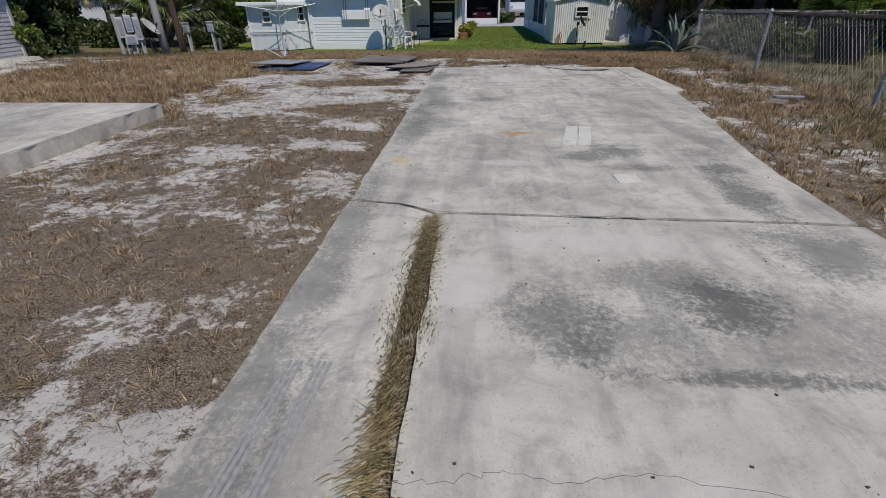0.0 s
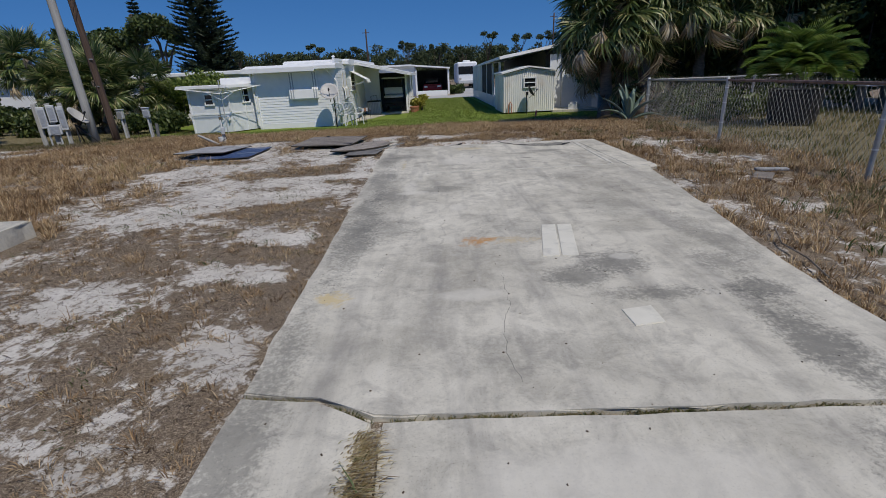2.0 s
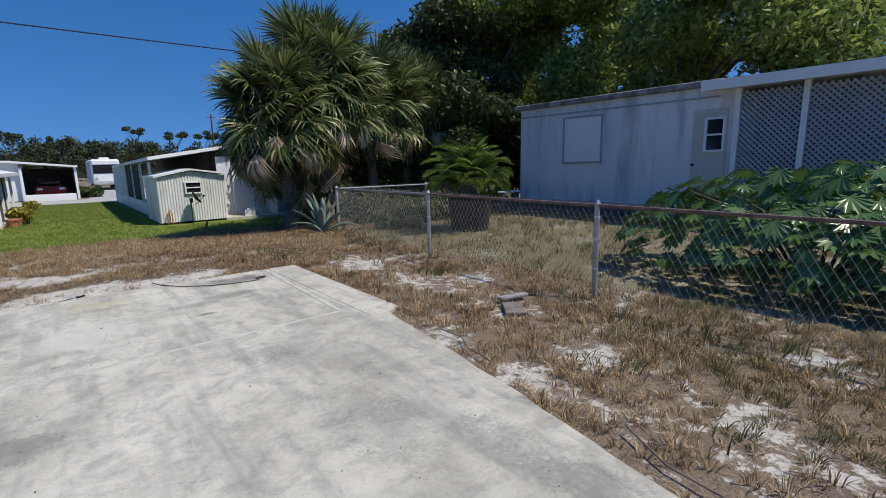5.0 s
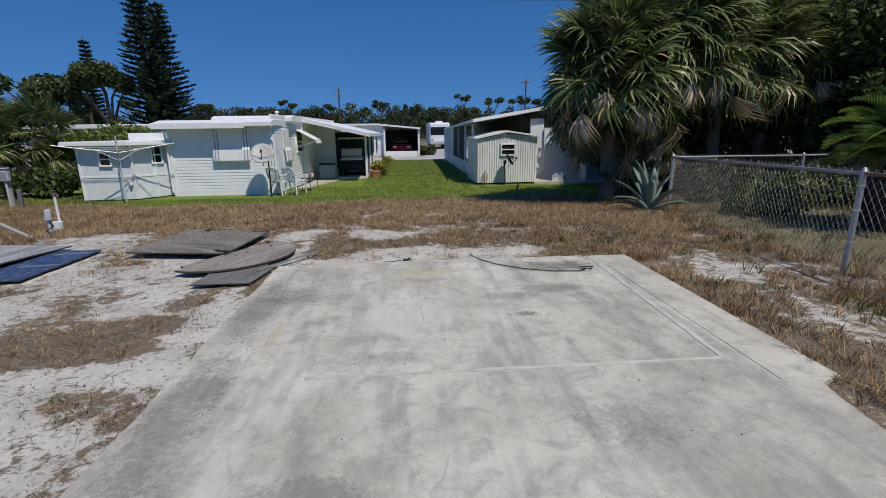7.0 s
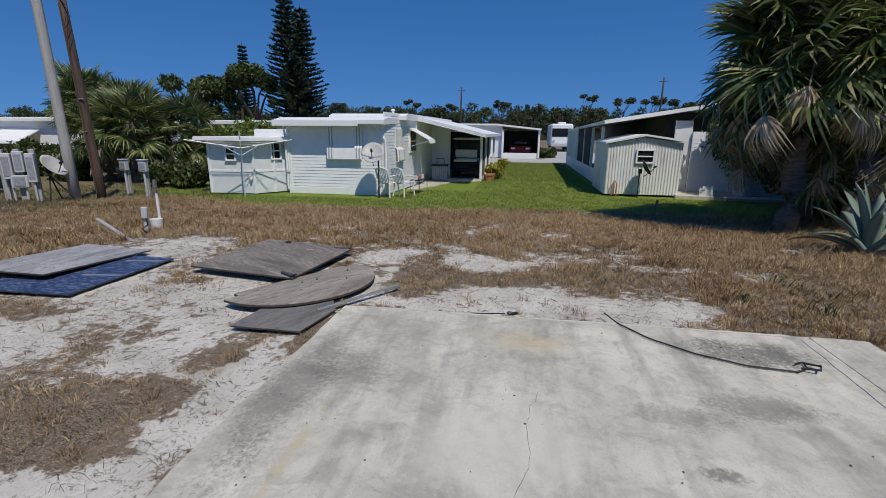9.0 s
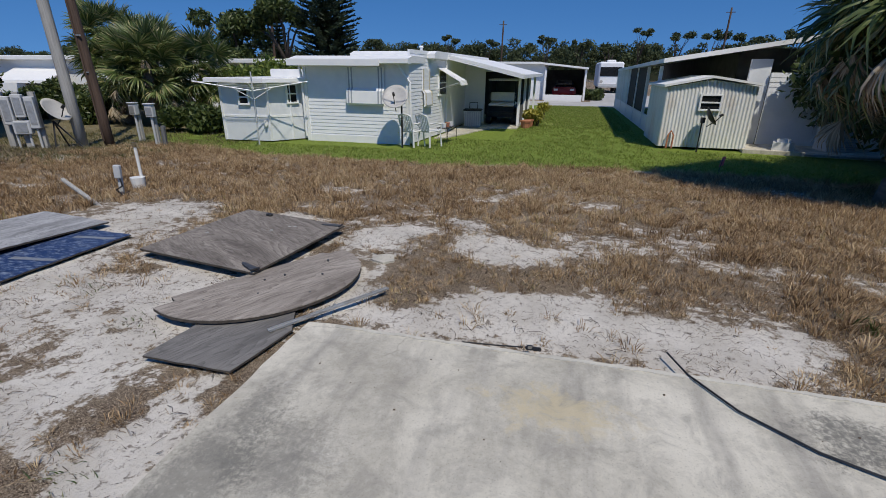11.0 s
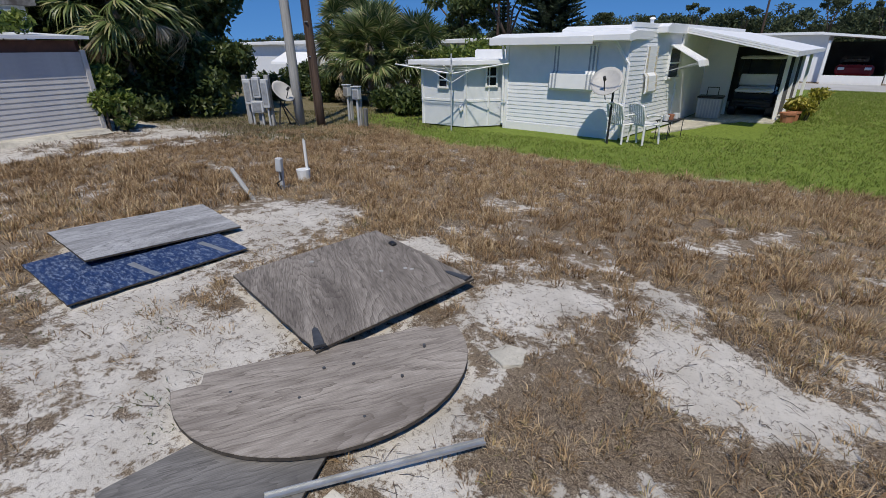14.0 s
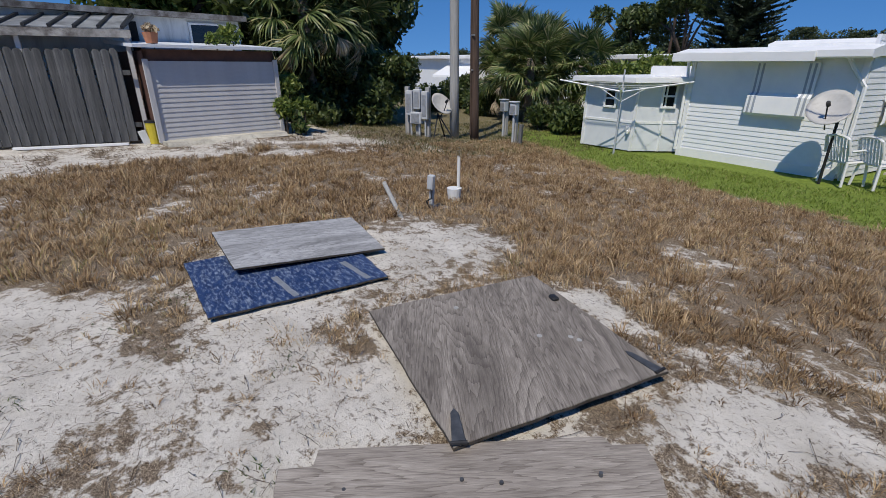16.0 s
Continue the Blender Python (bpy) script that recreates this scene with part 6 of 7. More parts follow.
# scraps by the fence
for c, s, rz, label, mat in (((3.45, 7.35, 0.0), (0.36, 0.2, 0.03), 50, "grey weathered board scrap in the grass", PLYWOOD), ((3.72, 7.6, 0.02), (0.36, 0.08, 0.03), -12, "pale weathered plank scrap in the grass", PLYWOOD_PALE)):
    bm = bmesh.new()
    box(bm, c, s, rz=rz, bevel=0.006)
    tagged(part("plank_scrap", bm, mat), label, "board")
h = thing("paint_can", "yellow bucket between fence and shed", "bucket", pose(-12.3, 10.9, -0.03))
bm = bmesh.new()
cyl(bm, (0, 0, 0), (0, 0, 0.42), 0.11, 0.13, 14)
part("pail", bm, YELLOW, h)
bm = bmesh.new()
cyl(bm, (0, 0, 0.42), (0, 0, 0.46), 0.138, n=14)
part("lid", bm, BLACK, h)
bm = bmesh.new()
box(bm, (-12.25, 10.72, 0.1), (0.03, 0.14, 0.3), rz=10, rx=14, bevel=0.004)
tagged(part("white_tile", bm, PVC), "white offcut leaning by the fence end", "offcut")
h = thing("flower_pot", "terracotta pots on the shed roof", "flower pot", pose(-12.32, 11.2, 1.885))
bm = bmesh.new()
cyl(bm, (0, 0, 0), (0, 0, 0.2), 0.1, 0.14, 12)
part("pot", bm, TERRACOTTA, h)
# white lath on the ground before the fence
bm = bmesh.new()
box(bm, (-12.45, 9.5, 0.0), (0.06, 1.9, 0.05), rz=-12, bevel=0.005)
tagged(part("lath", bm, WHITE_TRIM), "white lath at the foot of the board fence", "lath")
# air conditioner stand at the trailer
h = thing("garden_bench", "small white bench by the trailer end", "bench", pose(10.6, 13.9, -0.05))
bm = bmesh.new()
box(bm, (0, 0, 0.62), (0.7, 0.3, 0.05), bevel=0.01)
part("seat", bm, PVC, h)
for x in (-0.3, 0.3):
    bm = bmesh.new()
    box(bm, (x, 0, 0.3), (0.05, 0.26, 0.6), bevel=0.006)
    part("leg", bm, WEATHERED, h)
# air conditioner and scraps by the house with the porch
h = thing("air_conditioner", "grey outdoor air conditioner beside the siding", "air conditioner", pose(7.2, 23.4, GB + 0.06, 0, 0, 8))
bm = bmesh.new()
box(bm, (0, 0, 0.3), (0.7, 0.6, 0.6), bevel=0.02)
part("case", bm, GREYBOX, h)
for k in range(8):
    bm = bmesh.new()
    box(bm, (0, -0.305, 0.08 + 0.06 * k), (0.6, 0.02, 0.03), bevel=0.004)
    part("louvre", bm, STRIPE_GREY, h)
bm = bmesh.new()
cyl(bm, (0, 0, 0.6), (0, 0, 0.63), 0.25, n=16)
part("fan_guard", bm, BLACK, h)
bm = bmesh.new()
slab_poly(bm, [(5.6, 23.0), (5.95, 22.9), (6.15, 23.05), (6.05, 23.35), (5.75, 23.4)], GB + 0.05, GB + 0.35, 0.08)
tagged(part("white_sack", bm, PVC), "white slumped sack at the house wall", "sack")
bm = bmesh.new()
box(bm, (7.0, 22.4, GB + 0.05), (1.7, 0.16, 0.05), rz=-5, bevel=0.006)
tagged(part("plank", bm, POLE_GREY), "pale plank lying before the porch house", "board")
# far poles
for x, y, t in ((-11.5, 95, 9.5), (22, 92, 10.5), (-33, 60, 9.0)):
    h = utility_pole((x, y, -0.6), (x + 0.15, y, t), 0.16, POLE_DARK, "far dark utility pole above the trees")
    bm = bmesh.new()
    box(bm, (x + 0.12, y, t - 0.6), (1.3, 0.09, 0.09))
    part("crossarm", bm, POLE_DARK, h)


# ---- plants ----
def fan_mesh(name, mat, petiole, r, n, spread_deg, droop, seed, curl=0.0):
    """A fan-palm leaf along +x from the origin: stalk and ribbon leaflets."""
    rng = np.random.RandomState(seed)
    V, T = [], []
    hub = np.array([petiole, 0, -0.12 * petiole * petiole])
    for s in range(3):
        a, b = s / 3, (s + 1) / 3
        pa, pb = np.array([petiole * a, 0, -0.12 * (petiole * a) ** 2]), np.array([petiole * b, 0, -0.12 * (petiole * b) ** 2])
        k = len(V)
        for p in (pa, pb):
            V += [p + (0, -0.016, 0), p + (0, 0.016, 0), p + (0, 0, 0.02)]
        for i in range(3):
            j = (i + 1) % 3
            T += [(k + i, k + j, k + j + 3), (k + i, k + j + 3, k + i + 3)]
    for i in range(n):
        a = math.radians(-spread_deg + 2 * spread_deg * (i + 0.5) / n) + rng.uniform(-0.03, 0.03)
        L = r * (0.72 + 0.28 * math.cos(a * 0.6)) * rng.uniform(0.85, 1.08)
        d, w = np.array([math.cos(a), math.sin(a), 0]), np.array([-math.sin(a), math.cos(a), 0])
        lift, dr = 0.10 * abs(math.sin(a)) + curl, droop * rng.uniform(0.25, 1.9)
        k = len(V)
        for f, wd in ((0.03, 0.014), (0.45, 0.03), (0.75, 0.02)):
            p = hub + d * L * f * (1 - 0.25 * dr * f * f) + np.array([0, 0, lift * L * f - dr * L * f ** 2.6])
            V += [p - w * wd * r + (0, 0, 0.018 * r * (1 if i % 2 else -1)), p + w * wd * r]
        V.append(hub + d * L * (1 - 0.32 * dr) + np.array([0, 0, lift * L - dr * L * 1.15]))
        T += [(k, k + 1, k + 3), (k, k + 3, k + 2), (k + 2, k + 3, k + 5), (k + 2, k + 5, k + 4), (k + 4, k + 5, k + 6)]
    return mesh_of(name, np.array(V), T, mat)


FANS = [fan_mesh("frond", FROND, 0.95, 0.8, 44, 135, d, 10 + i) for i, d in enumerate((0.1, 0.24, 0.46))]
FANS_DEAD = [fan_mesh("dead_frond", FROND_DEAD, 0.6, 0.66, 30, 48, d, 20 + i, -0.1) for i, d in enumerate((0.5, 0.9))]


def fan_palm(x, y, crown, scale, n_live, n_dead, seed, label):
    rng = random.Random(seed)
    z = float(land(x, y))
    h = thing("fan_palm", label, "palm tree", pose(x, y, z))
    bm = bmesh.new()
    top = crown - z
    tube(bm, [(0.03 * math.sin(k), 0.03 * math.cos(2 * k), -0.1 + (top + 0.1) * k / 8) for k in range(9)], 0.2, 10, 0.16)
    part("trunk", bm, BARK, h, smooth=True)
    for i in range(n_live):
        f = (i + 0.5) / n_live
        el = 82 - (118 if n_dead > 20 else 114) * f ** 0.9 + rng.uniform(-9, 9)
        az = i * 137.5 + rng.uniform(-15, 15)
        zc = top - 0.75 * f * scale * 0.8 + rng.uniform(-0.1, 0.1)
        m = FANS[0] if f < 0.3 else FANS[1] if f < 0.65 else FANS[2]
        s = scale * rng.uniform(0.85, 1.1) * (0.8 if f < 0.12 else 1.0)
        place("frond", m, h, m=pose(0, 0, zc, 0, -el, az) @ pose(0, 0, 0, rng.uniform(-50, 50)) @ Matrix.Scale(s, 4))
    for i in range(n_dead):
        s = scale * rng.uniform(0.6, 0.9)
        place("dead_frond", FANS_DEAD[i % 2], h, "hanging dead tan frond", pose(0, 0, top - rng.uniform(0.5, 1.15) * scale, 0, 0, i * 137.5 + rng.uniform(-20, 20)) @ pose(rng.uniform(0.45, 1.05) * scale, 0, 0, 0, rng.uniform(32, 72), 0) @ pose(0, 0, 0, rng.uniform(-60, 60)) @ Matrix.Scale(s, 4))


fan_palm(4.85, 16.6, 3.15, 1.12, 104, 22, 1, "large cabbage palm with shaggy dead skirt behind the fence")
fan_palm(6.1, 16.9, 4.1, 1.2, 96, 14, 2, "tall cabbage palm with dense fan fronds")
fan_palm(6.0, 18.3, 2.3, 1.15, 50, 12, 3, "low cabbage palm among the others")
fan_palm(8.6, 18.4, 3.8, 1.3, 50, 10, 4, "shaded cabbage palm beside the big palms")
fan_palm(10.6, 19.2, 3.9, 1.25, 40, 6, 5, "cabbage palm in the shade of the trees")
for i, (x, y, c, s) in enumerate(((-14.4, 23.2, 1.75, 1.0), (-13.3, 24.6, 1.6, 0.95), (-15.6, 24.8, 2.1, 1.05), (-15.8, 23.4, 1.7, 0.95))):
    fan_palm(x, y, c, s, 44, 5, 30 + i, "bushy cabbage palm beyond the utility poles")
fan_palm(-15.2, 15.2, 3.3, 1.1, 40, 10, 41, "cabbage palm with hanging dead fronds in the thicket")
fan_palm(-16.0, 16.4, 3.3, 1.1, 40, 8, 42, "cabbage palm at the edge of the thicket")
fan_palm(-19.5, 26.5, 2.9, 1.1, 36, 4, 43, "cabbage palm beside the white house")


def leaf_cloud(clumps, n, size, mat, seed, flat=0.0, shell=0.55):
    """Leaves as small bent diamonds in a set of (x, y, z, rx, ry, rz) clumps."""
    rng = np.random.RandomState(seed)
    c = np.array(clumps, float)
    vol = c[:, 3] * c[:, 4] * c[:, 5]
    which = rng.choice(len(c), n, p=vol ** 0.75 / (vol ** 0.75).sum())
    d = rng.normal(size=(n, 3))
    d /= np.linalg.norm(d, axis=1, keepdims=True)
    rad = (shell + (1 - shell) * rng.rand(n)) ** 0.8 * (0.85 + 0.3 * rng.rand(n))
    p = c[which, :3] + d * rad[:, None] * c[which, 3:6]
    u = rng.normal(size=(n, 3))
    u[:, 2] = u[:, 2] * (1 - flat) - 0.25
    u /= np.linalg.norm(u, axis=1, keepdims=True)
    w = np.cross(u, rng.normal(size=(n, 3)))
    w /= np.linalg.norm(w, axis=1, keepdims=True)
    s = size * (0.6 + 0.8 * rng.rand(n))[:, None]
    nrm = np.cross(u, w)
    V = np.stack([p - u * s, p + w * s * 0.42 + nrm * s * 0.12, p + u * s, p - w * s * 0.42 + nrm * s * 0.12], 1).reshape(-1, 3)
    k = np.arange(n) * 4
    T = np.concatenate([np.stack([k, k + 1, k + 2], 1), np.stack([k, k + 2, k + 3], 1)])
    return mesh_of("crown", V, T, mat)


def clumps_in(rng, n, lo, hi, r):
    return [(rng.uniform(lo[0], hi[0]), rng.uniform(lo[1], hi[1]), rng.uniform(lo[2], hi[2]), *[r * rng.uniform(0.7, 1.3) for _ in range(2)], r * rng.uniform(0.55, 0.95)) for _ in range(n)]


def broad_tree(name, base, clumps, n, size, mat, trunk_r, label, seed, category="tree", bark=None, shell=0.45):
    rng = random.Random(seed)
    z = float(land(base[0], base[1]))
    h = thing(name, label, category)
    cs = np.array(clumps)
    mid = cs[:, :3].mean(0)
    fork = Vector((base[0], base[1], z + 0.4 * (mid[2] - z)))
    bm = bmesh.new()
    tube(bm, [(base[0], base[1], z - 0.2), (base[0] + trunk_r * 0.3, base[1], z + 0.2 * (mid[2] - z)), fork], trunk_r * 1.25, 9, trunk_r * 0.8)
    part("trunk", bm, bark or BARK_DARK, h, smooth=True)
    for c in sorted(clumps, key=lambda q: -q[3])[:9]:
        e = Vector(c[:3])
        m = fork.lerp(e, 0.5) + Vector((rng.uniform(-0.3, 0.3), rng.uniform(-0.3, 0.3), 0.15 * (e - fork).length))
        bm = bmesh.new()
        tube(bm, [fork, m, e], trunk_r * 0.55, 6, trunk_r * 0.12)
        part("limb", bm, bark or BARK_DARK, h, smooth=True)
    place("crown", leaf_cloud(clumps, n, size, mat, seed, shell=shell), h)


R = random.Random(77)
broad_tree("oak_tree", (17.5, 12.5), clumps_in(R, 60, (14.6, 7.0, 3.0), (20, 23.0, 8.4), 1.3), 95000, 0.115, LEAF_OAK, 0.2, "large leafy tree behind the old trailer", 51)
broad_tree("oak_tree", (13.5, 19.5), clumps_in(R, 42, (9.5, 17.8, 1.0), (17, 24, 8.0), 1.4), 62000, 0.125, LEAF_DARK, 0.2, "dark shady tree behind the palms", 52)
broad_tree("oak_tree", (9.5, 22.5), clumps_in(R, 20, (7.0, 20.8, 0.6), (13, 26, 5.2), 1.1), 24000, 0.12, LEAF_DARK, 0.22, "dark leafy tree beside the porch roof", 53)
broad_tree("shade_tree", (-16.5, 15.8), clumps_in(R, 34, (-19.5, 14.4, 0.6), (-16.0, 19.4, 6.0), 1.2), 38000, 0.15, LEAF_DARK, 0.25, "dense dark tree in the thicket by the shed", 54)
broad_tree("shade_tree", (-18.5, 12.0), clumps_in(R, 22, (-21, 9.0, 3.2), (-16.8, 15.5, 6.0), 1.2), 16000, 0.16, LEAF_OAK, 0.25, "leafy tree above the house behind the shed", 55)
broad_tree("shade_tree", (-24, 18.5), clumps_in(R, 18, (-27, 16.5, 1.0), (-22.0, 20.0, 4.6), 1.2), 12000, 0.17, LEAF_OAK, 0.2, "leafy tree beside the far white house", 56)


def bush(clumps, n, size, mat, label, seed, name="shrub"):
    cs = np.array(clumps)
    h = thing(name, label, "shrub")
    for c in clumps[:8]:
        bm = bmesh.new()
        z = float(land(c[0], c[1]))
        tube(bm, [(c[0], c[1], z - 0.05), (c[0] + 0.05, c[1], (z + c[2]) / 2), (c[0], c[1] + 0.04, c[2])], 0.03, 5, 0.012)
        part("stem", bm, BARK_DARK, h)
    place("foliage", leaf_cloud(clumps, n, size, mat, seed, shell=0.3), h)


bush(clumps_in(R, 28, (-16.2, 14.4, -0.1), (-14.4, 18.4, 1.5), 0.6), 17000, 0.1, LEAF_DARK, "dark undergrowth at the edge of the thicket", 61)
bush(clumps_in(R, 6, (-13.1, 13.6, 0.35), (-12.6, 14.2, 1.1), 0.3), 2200, 0.07, LEAF_OAK, "light green shrub at the shed corner", 62)
bush([(-12.4, 13.9, 0.25, 0.12, 0.12, 0.28), (-12.35, 13.95, 0.1, 0.2, 0.15, 0.12)], 160, 0.1, WEED, "dry weed growing at the shed corner", 63)
bush(clumps_in(R, 16, (-13.6, 24.5, 0.3), (-9.9, 27.5, 1.5), 0.65), 9000, 0.11, LEAF_OAK, "green hedge behind the annex", 64)
bush(clumps_in(R, 9, (-13.5, 21.6, -0.2), (-10.6, 23.0, 0.3), 0.45), 5000, 0.09, LEAF_DARK, "dark low hedge beyond the poles", 65)
bush(clumps_in(R, 8, (-1.15, 27.6, -0.25), (-0.75, 32.5, 0.1), 0.26), 2600, 0.075, LEAF_YELLOW, "yellow-green croton bushes along the carport", 66)
bush(clumps_in(R, 5, (1.5, 47.2, -0.25), (2.6, 48.2, 0.1), 0.5), 900, 0.15, LEAF_DARK, "clipped shrub beside the far garage", 67)
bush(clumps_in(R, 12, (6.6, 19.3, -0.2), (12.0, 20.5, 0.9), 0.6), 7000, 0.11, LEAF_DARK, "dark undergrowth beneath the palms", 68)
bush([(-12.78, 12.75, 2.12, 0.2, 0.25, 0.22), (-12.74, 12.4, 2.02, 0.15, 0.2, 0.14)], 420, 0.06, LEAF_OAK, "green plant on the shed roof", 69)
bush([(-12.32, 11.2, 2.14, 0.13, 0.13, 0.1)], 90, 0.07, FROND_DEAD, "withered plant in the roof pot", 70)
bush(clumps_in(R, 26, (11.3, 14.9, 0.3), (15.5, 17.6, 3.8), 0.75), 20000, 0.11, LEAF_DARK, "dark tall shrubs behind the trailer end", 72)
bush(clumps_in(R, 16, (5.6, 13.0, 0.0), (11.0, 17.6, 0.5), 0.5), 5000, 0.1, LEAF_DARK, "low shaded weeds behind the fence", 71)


bush(clumps_in(R, 16, (-23.0, 22.0, -0.3), (-16.9, 24.5, 0.5), 0.6), 8000, 0.11, LEAF_DARK, "dark undergrowth behind the meter bank", 74)
bush(clumps_in(R, 14, (-25.0, 26.0, -0.1), (-16.5, 28.6, 0.7), 0.6), 7000, 0.12, LEAF_DARK, "dark hedge before the far white house", 73)


def norfolk_pine(x, y, z0, top, r, label, seed, step=0.42):
    rng = np.random.RandomState(seed)
    h = thing("norfolk_pine", label, "pine tree")
    bm = bmesh.new()
    tube(bm, [(x, y, z0), (x, y, (z0 + top) / 2), (x, y, top)], 0.3, 8, 0.03)
    part("trunk", bm, BARK_DARK, h)
    P, U, S = [], [], []
    z = z0 + 1.2
    while z < top - 0.3:
        f = (top - z) / (top - z0)
        R0 = r * (0.18 + 0.82 * min(1.0, f * 1.6)) * rng.uniform(0.85, 1.1)
        a0 = rng.rand() * 6.28
        for b in range(6):
            a = a0 + b * 1.047 + rng.uniform(-0.15, 0.15)
            L = R0 * rng.uniform(0.75, 1.1)
            m = int(L / 0.075) + 2
            t = np.linspace(0.08, 1, m)
            up = 0.25 * f
            px, py, pz = x + np.cos(a) * L * t, y + np.sin(a) * L * t, z + L * (0.12 * t + up * t * t) - 0.1
            for s in (-1, 1):
                ang = a + s * rng.uniform(0.7, 1.2, m)
                P.append(np.stack([px, py, pz], 1))
                U.append(np.stack([np.cos(ang), np.sin(ang), rng.uniform(0.1, 0.7, m)], 1))
                S.append(0.42 * (1.1 - 0.5 * t))
        z += step * rng.uniform(0.85, 1.15)
    P, U, S = np.concatenate(P), np.concatenate(U), np.concatenate(S)[:, None]
    W = np.cross(U, rng.normal(size=U.shape))
    W /= np.linalg.norm(W, axis=1, keepdims=True)
    V = np.stack([P, P + U * S * 0.6 + W * S * 0.22, P + U * S * 1.3, P + U * S * 0.6 - W * S * 0.22], 1).reshape(-1, 3)
    k = np.arange(len(P)) * 4
    place("crown", mesh_of("crown", V, np.concatenate([np.stack([k, k + 1, k + 2], 1), np.stack([k, k + 2, k + 3], 1)]), LEAF_PINE), h)


norfolk_pine(-21.6, 50, -0.5, 13.8, 2.5, "tall dark Norfolk pine rising over the roofs", 81)
norfolk_pine(-20.4, 50.6, -0.5, 12.6, 2.2, "second Norfolk pine beside the tall one", 82)
norfolk_pine(-33.5, 62, -0.5, 11.8, 1.3, "slim pointed conifer above the trees", 83)
broad_tree("umbrella_tree", (-25.2, 50), [(-27.2, 50, 6.0, 1.3, 1.4, 0.75), (-25.6, 49.6, 6.7, 1.9, 1.5, 0.85), (-24.3, 50.4, 6.0, 1.1, 1.3, 0.7), (-26.4, 50.8, 6.5, 1.3, 1.2, 0.7), (-23.6, 50, 5.4, 0.8, 0.9, 0.5), (-28.2, 50, 5.2, 0.8, 0.9, 0.5)], 7500, 0.2, LEAF_DARK, 0.26, "flat-topped tree with bare spreading limbs", 84, shell=0.2)
broad_tree("shade_tree", (-31, 51), clumps_in(R, 12, (-33.5, 49, 2.2), (-28.8, 53, 6.2), 1.2), 6000, 0.22, LEAF_DARK, 0.3, "dark drooping tree beyond the white roofs", 85)
broad_tree("shade_tree", (-36, 44), clumps_in(R, 12, (-40, 42, 1.5), (-33, 46, 5.0), 1.4), 6000, 0.22, LEAF_OAK, 0.3, "light green tree beyond the palms", 86)


def far_wood():
    rng = np.random.RandomState(5)
    cl = []
    for k in range(300):
        x = rng.uniform(-210, 230)
        y = rng.uniform(120, 165)
        t = 5.9 + 3.4 * fbm(x, 0.0, 22.0, 8) + rng.uniform(-0.6, 0.9) + 0.012 * max(0, x + 20)
        for j in range(5):
            r = rng.uniform(1.2, 2.3)
            cl.append((x + rng.uniform(-3, 3), y + rng.uniform(-2, 2), t - r * 0.8 - rng.rand() ** 1.5 * t * 0.6, r, r, r * 0.75))
    place_ = place("far_wood", leaf_cloud(cl, 190000, 0.36, FAR_WOOD, 9, shell=0.3))
    tagged(place_, "far dark belt of woodland on the horizon", "woodland", kind="stuff")
    # Added dark boxes behind the leaves, coloured as the wood's inner shade.
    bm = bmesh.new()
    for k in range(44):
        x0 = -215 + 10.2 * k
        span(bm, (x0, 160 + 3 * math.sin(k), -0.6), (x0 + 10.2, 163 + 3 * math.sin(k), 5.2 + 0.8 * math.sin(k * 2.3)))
    tagged(part("far_shade_backing", bm, FAR_SHADE), "dark backing boxes coloured as the shade inside the far woodland", "woodland", kind="stuff")


FAR_SHADE = surf("wood_shade_paint", (0.018, 0.026, 0.014), (0.035, 0.045, 0.025), 0.6, 0.9)
far_wood()
for i, (x, y, t, r) in enumerate(((-26, 118, 9.4, 1.9), (-18, 120, 8.6, 2.3), (-5, 118, 9.4, 2.0), (2, 121, 8.4, 1.6), (13.5, 118, 10.6, 2.0), (21, 120, 10.0, 2.6), (27, 119, 10.6, 2.6), (34, 121, 9.8, 2.8), (42, 118, 10.2, 2.6), (-44, 120, 9.0, 2.3), (-60, 118, 10.0, 2.5), (-78, 119, 9.0, 3.0), (-36, 121, 8.2, 2.0), (8, 120, 7.8, 1.6), (55, 119, 10.5, 3.0))):
    rr = random.Random(100 + i)
    broad_tree("far_pine", (x, y), [(x + rr.uniform(-r, r) * 1.0, y + rr.uniform(-1, 1), t - r * 0.5 + rr.uniform(-1.1, 0.2), r * 0.36, r * 0.4, r * 0.22) for _ in range(7)], 1300, 0.22, FAR_WOOD, 0.14, "flat-topped pine standing above the far wood", 200 + i, shell=0.2)


# agave
def blade_leaf(bm, L, w, bend, up):
    """One thick pointed leaf along +x, rising at angle up."""
    rows = []
    for k in range(8):
        f = k / 7
        x = L * f
        a = up - bend * f
        wd = w * (0.75 + 0.9 * f - 1.65 * f ** 3) * (1 if f < 1 else 0.0)
        px, pz = x * math.cos(a), x * math.sin(a)
        rows.append([bm.verts.new((px, -wd, pz + wd * 0.45)), bm.verts.new((px, 0, pz - 0.004)), bm.verts.new((px, wd, pz + wd * 0.45)), bm.verts.new((px, 0, pz - 0.03 * (1 - f) - 0.006))] if f < 1 else [bm.verts.new((px, 0, pz))] * 4)
    for a, b in zip(rows, rows[1:]):
        for i in range(4):
            q = [a[i], a[(i + 1) % 4], b[(i + 1) % 4], b[i]]
            q = list(dict.fromkeys(q))
            if len(q) > 2:
                bm.faces.new(q)


